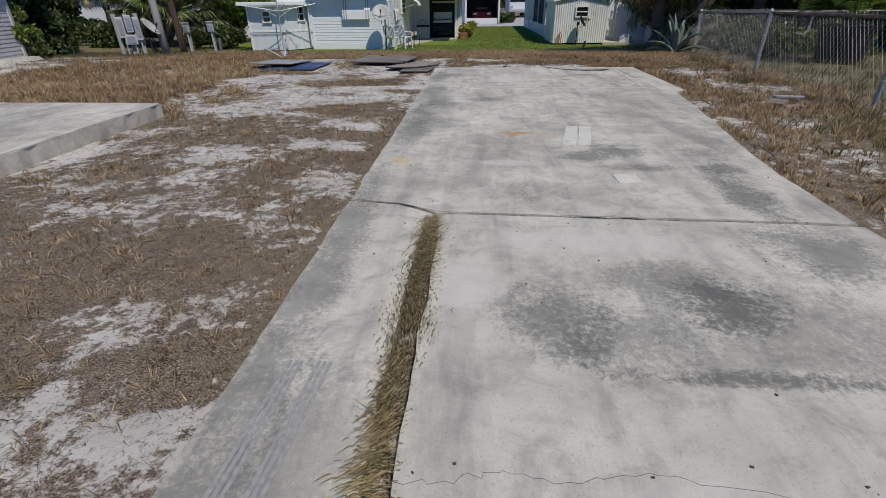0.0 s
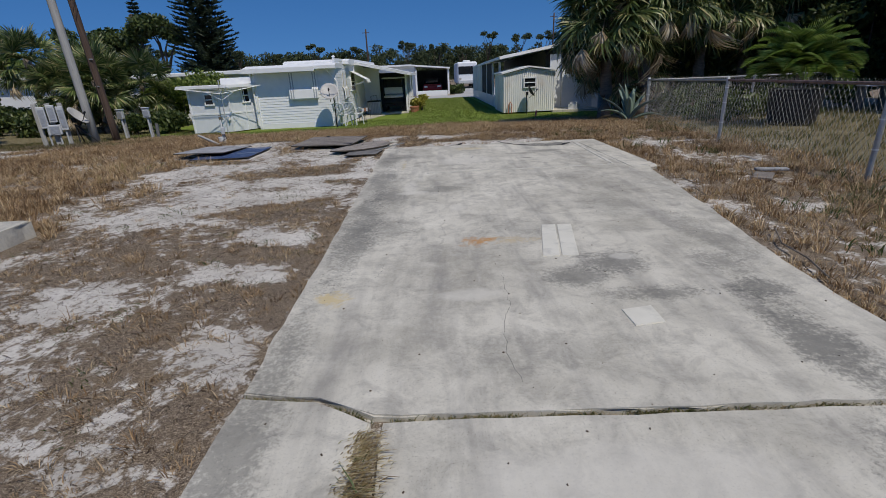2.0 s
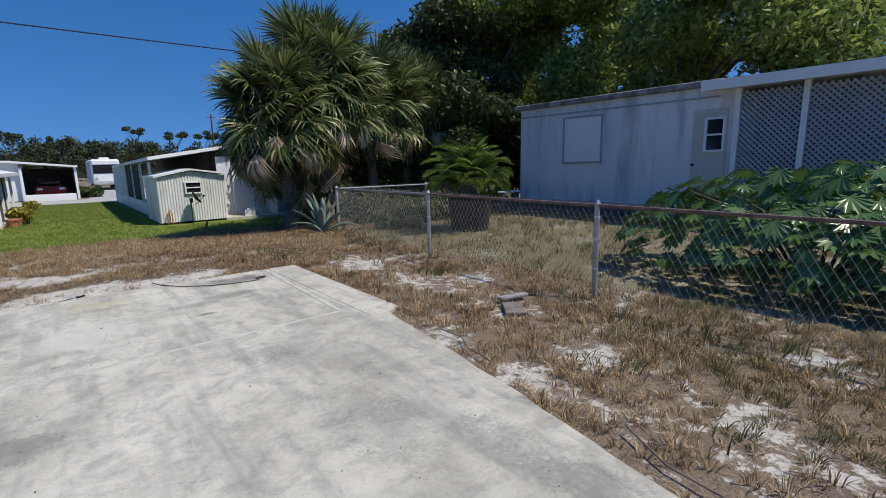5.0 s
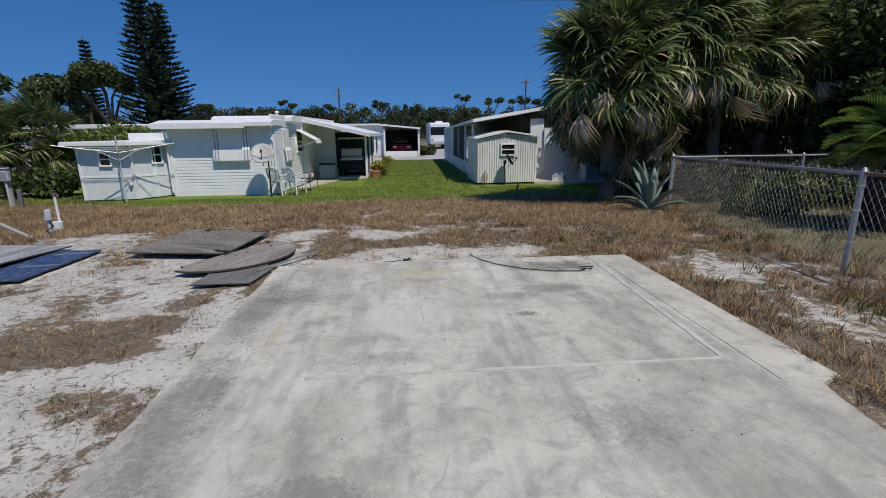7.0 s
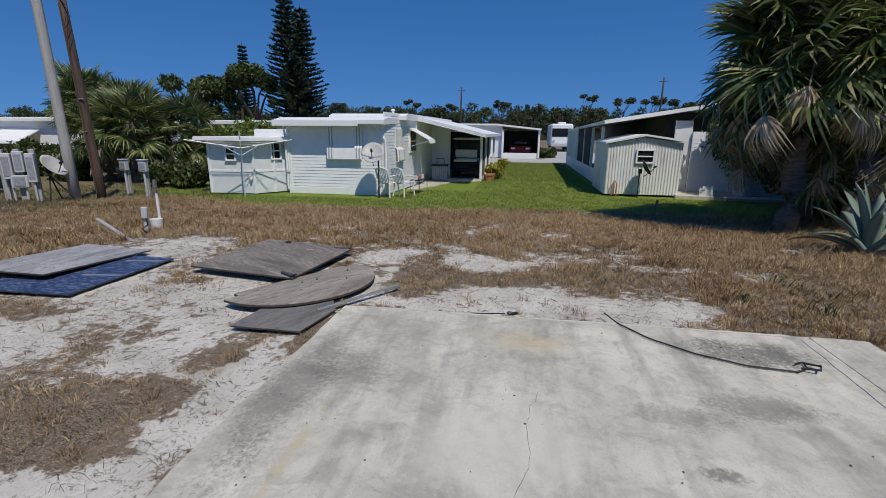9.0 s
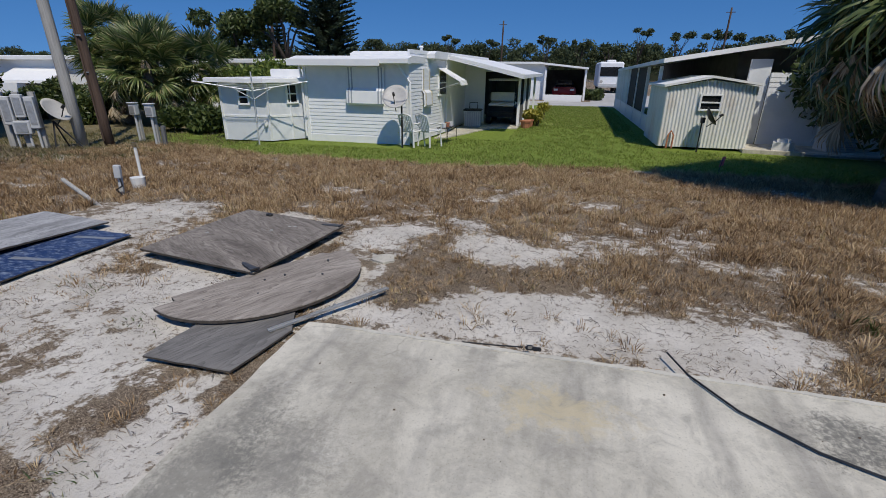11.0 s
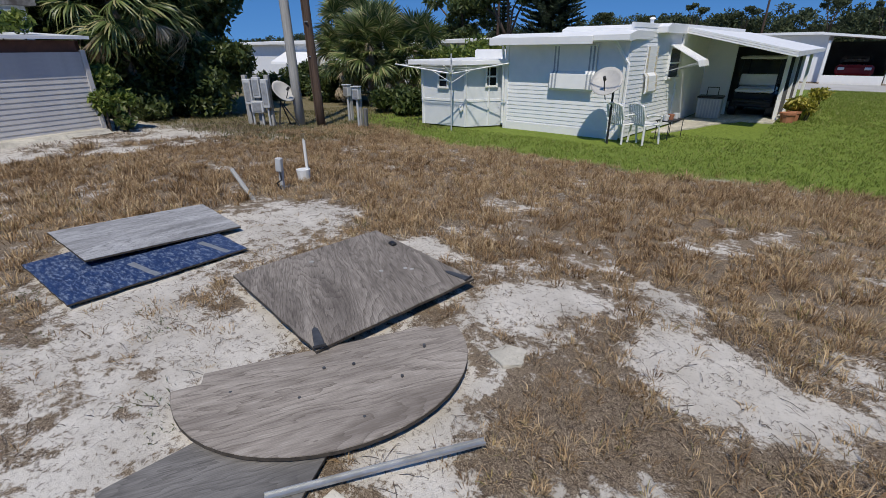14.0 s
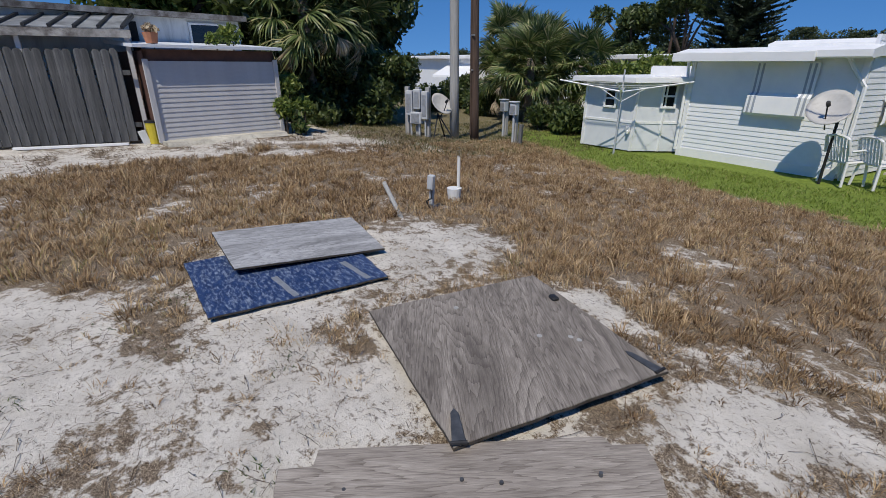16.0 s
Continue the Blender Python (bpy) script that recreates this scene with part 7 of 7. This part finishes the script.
def agave(x, y, seed):
    rng = random.Random(seed)
    h = thing("agave", "grey-green agave with upright pointed leaves", "agave", pose(x, y, float(land(x, y))))
    for i in range(17):
        f = i / 16
        bm = bmesh.new()
        blade_leaf(bm, rng.uniform(0.8, 1.1), rng.uniform(0.07, 0.095), 0.1 + 0.55 * f, math.radians(87 - 70 * f * f))
        lf = part("leaf", bm, AGAVE if f < 0.85 else FROND_DEAD, h, smooth=True)
        lf.matrix_basis = pose(0, 0, 0.02, 0, 0, i * 137.5 + rng.uniform(-10, 10))


agave(4.62, 14.15, 3)


h = thing("banana_plant", "dark broad-leaved banana plant behind the annex", "banana plant", pose(-9.9, 26.3, GB))
for i in range(7):
    bm = bmesh.new()
    blade_leaf(bm, 1.5, 0.16, 0.9, math.radians(80 - 5 * i))
    lf = part("leaf", bm, LEAF_DARK, h, smooth=True)
    lf.matrix_basis = pose(0, 0, 0.95, 0, 0, i * 52)
bm = bmesh.new()
tube(bm, [(0, 0, -0.1), (0.03, 0, 0.5), (0, 0, 1.0)], 0.09, 8, 0.05)
part("stem", bm, BARK, h)


# lobed climbing plant by the trailer
def lobed_leaf():
    V, T = [(0, 0, 0)], []
    pts = []
    n = 11
    for i in range(n):
        a = math.radians(-150 + 300 * i / (n - 1))
        L = 0.36 * (0.62 + 0.38 * math.cos(a * 0.55))
        for da, k in ((-0.12, 0.8), (0.0, 1.0), (0.12, 0.8), (0.235, 0.6)):
            if i == n - 1 and da > 0.1:
                continue
            r = L * k
            pts.append((0.1 + r * math.cos(a + da), r * math.sin(a + da), -0.5 * r * r + (0.02 if k > 0.5 else 0)))
    V += pts
    T = [(0, i, i + 1) for i in range(1, len(pts))]
    return mesh_of("leaf", np.array(V), T, LEAF_GLOSSY)


LOBED = lobed_leaf()


def philodendron(x, y, sx, sy, top, n, seed):
    rng = random.Random(seed)
    h = thing("philodendron", "spreading philodendron with glossy deeply lobed leaves", "shrub", pose(x, y, float(land(x, y))))
    for i in range(14):
        bm = bmesh.new()
        a = i * 2.4
        tube(bm, [(0.1 * math.cos(a), 0.2 * math.sin(a), 0), (0.4 * sx * math.cos(a), 0.4 * sy * math.sin(a), top * 0.6), (0.75 * sx * math.cos(a), 0.75 * sy * math.sin(a), top * 0.8)], 0.025, 5, 0.008)
        part("stem", bm, BARK_DARK, h)
    for i in range(n):
        f = math.sqrt((i + 0.5) / n)
        a = i * 2.39996
        u, v = f * math.cos(a), f * math.sin(a)
        z = top * math.sqrt(max(0.0, 1 - 0.85 * f * f)) * rng.uniform(0.75, 1.08) if i % 3 else top * rng.uniform(0.15, 0.7)
        place("leaf", LOBED, h, m=pose(u * sx, v * sy, z, rng.uniform(-25, 25), rng.uniform(5, 60), math.degrees(a) + rng.uniform(-50, 50)) @ Matrix.Scale(rng.uniform(0.34, 0.62), 4))


philodendron(6.7, 5.6, 1.35, 2.3, 1.38, 560, 6)


# date palm in a dark tub
def pinnate_mesh(L, seed):
    rng = np.random.RandomState(seed)
    V, T = [], []
    n = 34
    for i in range(n):
        f = 0.12 + 0.88 * i / n
        p = np.array([L * f * (1 - 0.22 * f * f), 0, L * (0.35 * f - 0.75 * f * f)])
        for s in (-1, 1):
            l = L * 0.34 * math.sin(math.pi * min(1, 0.25 + 0.75 * f)) * rng.uniform(0.85, 1.1) + 0.04
            d = np.array([0.55, s * 0.8, -0.18])
            d /= np.linalg.norm(d)
            k = len(V)
            V += [p, p + d * l * 0.5 + np.array([0.012, 0, 0.01]), p + d * l - np.array([0, 0, 0.1 * l]), p + d * l * 0.5 - np.array([0.012, 0, 0])]
            T += [(k, k + 1, k + 2), (k, k + 2, k + 3)]
    for i in range(7):
        fa, fb = i / 7, (i + 1) / 7
        k = len(V)
        for f in (fa, fb):
            p = np.array([L * f * (1 - 0.22 * f * f), 0, L * (0.35 * f - 0.75 * f * f)])
            V += [p + (0, -0.008, 0), p + (0, 0.008, 0)]
        T += [(k, k + 1, k + 3), (k, k + 3, k + 2)]
    return mesh_of("frond", np.array(V), T, LEAF_BRIGHT)


PINNATE = pinnate_mesh(1.25, 4)


def date_palm(x, y, z, n, s, seed):
    rng = random.Random(seed)
    h = thing("date_palm", "bright green pygmy date palm in a dark tub", "palm tree", pose(x, y, float(land(x, y))))
    bm = bmesh.new()
    cyl(bm, (0, 0, 0), (0, 0, 0.72), 0.42, 0.5, 18)
    part("tub", bm, BLACK, h)
    bm = bmesh.new()
    tube(bm, [(0, 0, 0.6), (0.02, 0, z * 0.7), (0, 0, z)], 0.09, 8, 0.07)
    part("trunk", bm, BARK, h)
    for i in range(n):
        f = (i + 0.5) / n
        place("frond", PINNATE, h, m=pose(0, 0, z, 0, -(86 - 78 * f) + rng.uniform(-6, 6), i * 137.5) @ Matrix.Scale(s * rng.uniform(0.85, 1.1), 4))


date_palm(7.2, 12.0, 1.0, 46, 1.0, 8)


# ---- grass ----
def free_of_things(x, y):
    """True where grass can stand."""
    ok = ~((x > -1.33) & (x < right_edge(y) + 0.02) & (y > 3.45) & (y < 11.03))
    ok &= ~((x > -1.36) & (x < 2.06) & (y < 3.8))
    ok &= ~((x < -4.28) & (x > -10.5) & (y > 2.5) & (y < 6.58))
    for cx, cy, a, hx, hy in ((-2.54, 12.16, -8, 0.64, 0.64), (-4.33, 11.4, 0, 0.6, 0.68), (-4.78, 11.65, 5, 0.52, 0.68), (-1.72, 11.5, 61, 0.85, 0.36), (-1.85, 10.6, 61, 0.6, 0.25)):
        c, s = math.cos(math.radians(a)), math.sin(math.radians(a))
        u, v = (x - cx) * c + (y - cy) * s, -(x - cx) * s + (y - cy) * c
        ok &= ~((np.abs(u) < hx) & (np.abs(v) < hy))
    ok &= ~((y > 20.7) & (x > -9.6) & (x < -3.7)) & ~((y > 23.2) & (x > -4.4) & (x < -1.5)) & ~((y > 22.6) & (x > 2.7)) & ~((x < -11.9) & (y < 13.5)) & (x < 11.3)
    return ok


def blades(name, x, y, height, width, lean, mat, label, seed, z=None, category="grass", tone=None):
    """Curved tapering blades, all in one mesh."""
    rng = np.random.RandomState(seed)
    n = len(x)
    z = land(x, y) - 0.01 if z is None else z
    a, b = rng.rand(n) * 6.283, rng.rand(n) * 6.283
    l = lean * (0.3 + rng.rand(n)) * height
    d = np.stack([np.cos(a), np.sin(a), np.zeros(n)], 1)
    w = np.stack([np.cos(b), np.sin(b), np.zeros(n)], 1) * (width * (0.6 + 0.8 * rng.rand(n)))[:, None]
    p = np.stack([x, y, z], 1)
    up = np.array([0, 0, 1.0])
    m = p + d * (l * 0.3)[:, None] + up * (height * 0.6)[:, None]
    t = p + d * l[:, None] + up * height[:, None]
    V = np.stack([p - w, p + w, m - w * 0.75, m + w * 0.75, t], 1).reshape(-1, 3)
    k = np.arange(n) * 5
    T = np.concatenate([np.stack([k, k + 1, k + 3], 1), np.stack([k, k + 3, k + 2], 1), np.stack([k + 2, k + 3, k + 4], 1)])
    me = mesh_of(name, V, T, mat)
    tone = rng.rand(n) if tone is None else tone
    me.attributes.new("tone", "FLOAT", "POINT").data.foreach_set("value", np.repeat(tone, 5).astype(np.float32))
    return tagged(place(name, me), label, category, kind="stuff")


def tufts(seed, n, lo, hi, per, spread_m, keep):
    rng = np.random.RandomState(seed)
    cx, cy = rng.uniform(lo[0], hi[0], n), rng.uniform(lo[1], hi[1], n)
    ok = keep(cx, cy, rng.rand(n))
    cx, cy = cx[ok], cy[ok]
    s = 0.65 + 0.7 * rng.rand(len(cx))
    x = np.repeat(cx, per) + rng.normal(size=len(cx) * per) * spread_m
    y = np.repeat(cy, per) + rng.normal(size=len(cx) * per) * spread_m
    s = np.repeat(s, per)
    ok = free_of_things(x, y)
    return x[ok], y[ok], s[ok]


def clumped(name, seed, per_m2, lo, hi, per, radius, tall, width, mat, label, keep, lean=0.95):
    """Tufts of blades that rise from one root and fan outwards."""
    rng = np.random.RandomState(seed)
    n = int(per_m2 * (hi[0] - lo[0]) * (hi[1] - lo[1]))
    cx, cy = rng.uniform(lo[0], hi[0], n), rng.uniform(lo[1], hi[1], n)
    ok = keep(cx, cy, rng.rand(n))
    cx, cy = cx[ok], cy[ok]
    n = len(cx)
    big = (0.55 + 0.75 * rng.rand(n)) * (0.7 + 0.6 * spread(fbm(cx, cy, 0.9, 71)))
    tone = np.clip(0.15 + 0.7 * rng.rand(n) + 0.3 * (spread(fbm(cx, cy, 1.6, 73)) - 0.5), 0, 1)
    big, tone, ox, oy = [np.repeat(v, per) for v in (big, tone, cx, cy)]
    a, q = rng.rand(n * per) * 6.283, np.sqrt(rng.rand(n * per))
    x, y = ox + np.cos(a) * q * radius * big, oy + np.sin(a) * q * radius * big
    h = tall * big * (0.35 + 0.65 * rng.rand(n * per)) * (1.1 - 0.35 * q)
    ok = free_of_things(x, y)
    x, y, h, a, q, tone = x[ok], y[ok], h[ok], a[ok] + rng.uniform(-0.8, 0.8, n * per)[ok], q[ok], tone[ok]
    n = len(x)
    out = np.stack([np.cos(a), np.sin(a), np.zeros(n)], 1)
    side = rng.rand(n) * 6.283
    w = np.stack([np.cos(side), np.sin(side), np.zeros(n)], 1) * (width * (0.6 + 0.8 * rng.rand(n)))[:, None]
    reach = (h * lean * (0.15 + 0.85 * q) * (0.4 + 1.2 * rng.rand(n)))[:, None]
    p = np.stack([x, y, land(x, y) - 0.01], 1)
    up = np.array([0, 0, 1.0])
    drop = (rng.rand(n) ** 2 * 0.5)[:, None]
    h = h[:, None]
    m = p + out * reach * 0.4 + up * h * 0.62
    t = p + out * reach * (1 + drop) + up * h * (1 - drop)
    V = np.stack([p - w * 0.8, p + w * 0.8, m - w, m + w, t], 1).reshape(-1, 3)
    k = np.arange(n) * 5
    T = np.concatenate([np.stack([k, k + 1, k + 3], 1), np.stack([k, k + 3, k + 2], 1), np.stack([k + 2, k + 3, k + 4], 1)])
    me = mesh_of(name, V, T, mat)
    me.attributes.new("tone", "FLOAT", "POINT").data.foreach_set("value", np.repeat(tone, 5).astype(np.float32))
    return tagged(place(name, me), label, "grass", kind="stuff")


def dense(x, y, r):
    return (r < ss(0.45, 0.9, dry_cover(x, y)) * (1 - lawn_cover(x, y)) * (1 - 0.4 * yard_cover(x, y))) & free_of_things(x, y)


def sparse(x, y, r):
    return (r < 0.16 + 0.7 * ss(0.35, 0.7, dry_cover(x, y))) & free_of_things(x, y)


def rnd(n, seed):
    return np.random.RandomState(seed).rand(n)


clumped("dry_grass", 1, 115, (-10.5, 12.9), (6.8, 19.2), 26, 0.05, 0.14, 0.0025, DRY, "dense standing dry brown grass", dense)
clumped("dry_grass", 2, 100, (-10.5, 6.4), (-4.1, 12.9), 28, 0.05, 0.15, 0.0032, DRY, "dry brown grass behind the concrete pad", dense)
clumped("dry_grass", 3, 90, (1.8, 2.0), (5.0, 14.6), 26, 0.045, 0.13, 0.0028, DRY, "dry grass between the slab and the fence", dense)
x, y, s = tufts(4, 3000, (4.5, 3.0), (11.0, 18.8), 11, 0.06, lambda x, y, r: (r < 0.75) & free_of_things(x, y))
blades("rough_grass", x, y, s * (0.06 + 0.1 * rnd(len(x), 4)), 0.004, 0.9, WEED_DRY, "half-green rough grass beyond the fence", 4)
x, y, s = tufts(5, 17000, (-4.8, -0.5), (-1.25, 12.4), 11, 0.06, sparse)
blades("dead_grass", x, y, s * (0.01 + 0.032 * rnd(len(x), 5)), 0.0014, 2.2, DEAD, "matted dead grass on the white sand", 5)
x, y, s = tufts(6, 9500, (-4.8, 11.0), (4.6, 13.6), 10, 0.05, sparse)
blades("dead_grass", x, y, s * (0.012 + 0.04 * rnd(len(x), 6)), 0.0014, 2.0, DEAD, "thin dead grass round the slab end", 6)
x, y, s = tufts(7, 2600, (-13.0, 6.5), (-9.4, 17.5), 8, 0.05, sparse)
blades("dead_grass", x, y, s * (0.03 + 0.06 * rnd(len(x), 7)), 0.004, 1.4, DEAD, "thin dead grass on the sandy track", 7)
x, y, s = tufts(8, 15000, (-10.5, 17.6), (6.5, 27.0), 8, 0.06, lambda x, y, r: (r < lawn_cover(x, y)) & free_of_things(x, y))
blades("lawn_grass", x, y, s * (0.03 + 0.035 * rnd(len(x), 8)), 0.005, 0.9, LAWN, "mown green lawn between the houses", 8)
x, y, s = tufts(9, 5000, (-2.0, 27.0), (3.0, 40.0), 8, 0.09, lambda x, y, r: (r < lawn_cover(x, y)) & free_of_things(x, y))
blades("lawn_grass", x, y, s * 0.06, 0.009, 0.9, LAWN, "mown green lawn by the road", 9)
x, y, s = tufts(10, 3600, (-15.0, 15.0), (-8.5, 22.5), 8, 0.07, lambda x, y, r: (r < 0.55) & free_of_things(x, y))
blades("rough_grass", x, y, s * (0.04 + 0.06 * rnd(len(x), 10)), 0.005, 0.9, WEED_DRY, "patchy rough grass round the utility poles", 10)
clumped("dry_grass", 21, 150, (-4.8, -0.5), (-1.25, 12.9), 22, 0.034, 0.065, 0.0018, DRY, "scattered dry grass tufts on the sand", lambda x, y, r: (r < 0.04 + 0.5 * ss(0.42, 0.75, dry_cover(x, y))) & free_of_things(x, y), 1.1)
clumped("dry_grass", 22, 210, (-3.6, 11.0), (4.4, 13.6), 24, 0.038, 0.09, 0.0019, DRY, "dry grass tufts beyond the slab end", lambda x, y, r: (r < 0.03 + 0.65 * ss(0.36, 0.72, dry_cover(x, y))) & free_of_things(x, y), 1.0)
clumped("rough_grass", 23, 110, (2.5, 2.6), (4.9, 7.4), 22, 0.05, 0.13, 0.0026, WEED_DRY, "olive half-green grass at the foot of the fence", lambda x, y, r: (r < 0.7 * ss(2.6, 3.6, x + 0.35 * (5.2 - y)) * ss(7.4, 5.8, y)) & free_of_things(x, y))
# green weeds on the sand
x, y, s = tufts(11, 110, (-4.6, 0.5), (-1.5, 11.5), 26, 0.06, lambda x, y, r: (r < 0.6) & free_of_things(x, y))
blades("green_weed", x, y, s * (0.012 + 0.035 * rnd(len(x), 11)), 0.003, 1.6, WEED, "small green weeds on the sand", 11, category="weeds")
x, y, s = tufts(12, 50, (1.9, 3.0), (4.4, 13.0), 26, 0.07, lambda x, y, r: (r < 0.6) & free_of_things(x, y))
blades("green_weed", x, y, s * (0.05 + 0.1 * rnd(len(x), 12)), 0.005, 1.0, WEED, "green weeds in the dry grass by the slab", 12, category="weeds")
# grass in the gap beside the path and in the joint
rng = np.random.RandomState(13)
n = 15000
y = rng.uniform(-1.5, 3.5, n)
x = -0.725 + rng.normal(size=n) * (0.014 + 0.04 * field(y, 0 * y, 0.35, 4) ** 1.5)
blades("dry_grass", x, y, 0.012 + 0.026 * rng.rand(n), 0.0022, 2.0, GAP_GRASS, "olive and tan grass growing in the gap beside the path", 13, z=np.full(n, -0.004))
n = 160
y = rng.uniform(0.3, 3.4, n)
x = -0.722 + rng.normal(size=n) * 0.025
blades("green_weed", x, y, 0.03 + 0.05 * rng.rand(n), 0.003, 1.3, WEED, "green shoots in the gap beside the path", 15, z=np.full(n, -0.02), category="weeds")
n, spots = 2000, rng.uniform(-1.25, 1.85, 44)
x = rng.choice(spots, n) + rng.normal(size=n) * 0.03
y = np.interp(x, [-1.3, -0.95, -0.7, 2.0], [3.775, 3.725, 3.57, 3.53]) + rng.normal(size=n) * 0.008
blades("green_weed", x, y, 0.008 + 0.026 * rng.rand(n), 0.002, 1.6, WEED_DRY, "weeds growing in the slab joint", 14, z=np.full(n, -0.03), category="weeds")


# hairline cracks across the slabs
for seed, pts in ((1, [(-0.67, 1.68), (-0.5, 1.7), (-0.35, 1.74), (-0.18, 1.71), (0.05, 1.75), (0.28, 1.72), (0.7, 1.66), (1.3, 1.7)]), (2, [(0.02, 4.95), (0.0, 4.7), (0.01, 4.5), (-0.07, 4.3), (-0.1, 4.0), (-0.06, 3.7)]), (3, [(0.3, 9.9), (0.22, 9.6), (0.24, 9.3), (0.16, 9.0)]), (4, [(-0.8, 5.2), (-0.82, 5.05), (-0.85, 4.95)])):
    rc = random.Random(seed)
    fine = []
    for (xa, ya), (xb, yb) in zip(pts, pts[1:]):
        for k in range(6):
            fine.append((xa + (xb - xa) * k / 6 + rc.uniform(-0.012, 0.012), ya + (yb - ya) * k / 6 + rc.uniform(-0.012, 0.012), -0.0004))
    bm = bmesh.new()
    tube(bm, fine, 0.0011, 5)
    tagged(part("crack", bm, GREYBOX_DARK), "dark hairline crack in the concrete", "crack", kind="structure")


# twigs and litter strewn about
def litter():
    rng = random.Random(19)
    bm = bmesh.new()
    k = 0
    while k < 4200:
        x, y = rng.uniform(-4.7, 4.4), rng.uniform(0.5, 13.5)
        if not free_of_things(np.array([x]), np.array([y]))[0]:
            continue
        k += 1
        z = float(land(x, y)) + 0.004
        a, L = rng.uniform(0, 6.28), 0.025 + 0.13 * rng.random() ** 2.5
        m = (x + 0.5 * L * math.cos(a) + rng.uniform(-0.02, 0.02), y + 0.5 * L * math.sin(a), z + 0.012)
        tube(bm, [(x, y, z), m, (x + L * math.cos(a), y + L * math.sin(a), z)], rng.uniform(0.0007, 0.0017), 3)
    tagged(part("twig_litter", bm, TWIG), "dark twigs and stems strewn on the sand", "twigs", kind="stuff")
    bm = bmesh.new()
    for k in range(240):
        x, y = rng.uniform(-1.25, 2.5), rng.uniform(0.5, 10.9)
        if x > float(right_edge(y)) - 0.05:
            continue
        s = rng.uniform(0.0015, 0.005)
        box(bm, (x, y, s * 0.4), (s * 2, s * 1.3, s), rz=rng.uniform(0, 180), rx=rng.uniform(-20, 20))
    tagged(part("grit", bm, TWIG), "dark specks of grit on the slab", "grit", kind="stuff")


TWIG = surf("dark_dry_twig", (0.05, 0.035, 0.025), (0.13, 0.095, 0.07), 20, 0.9)
litter()
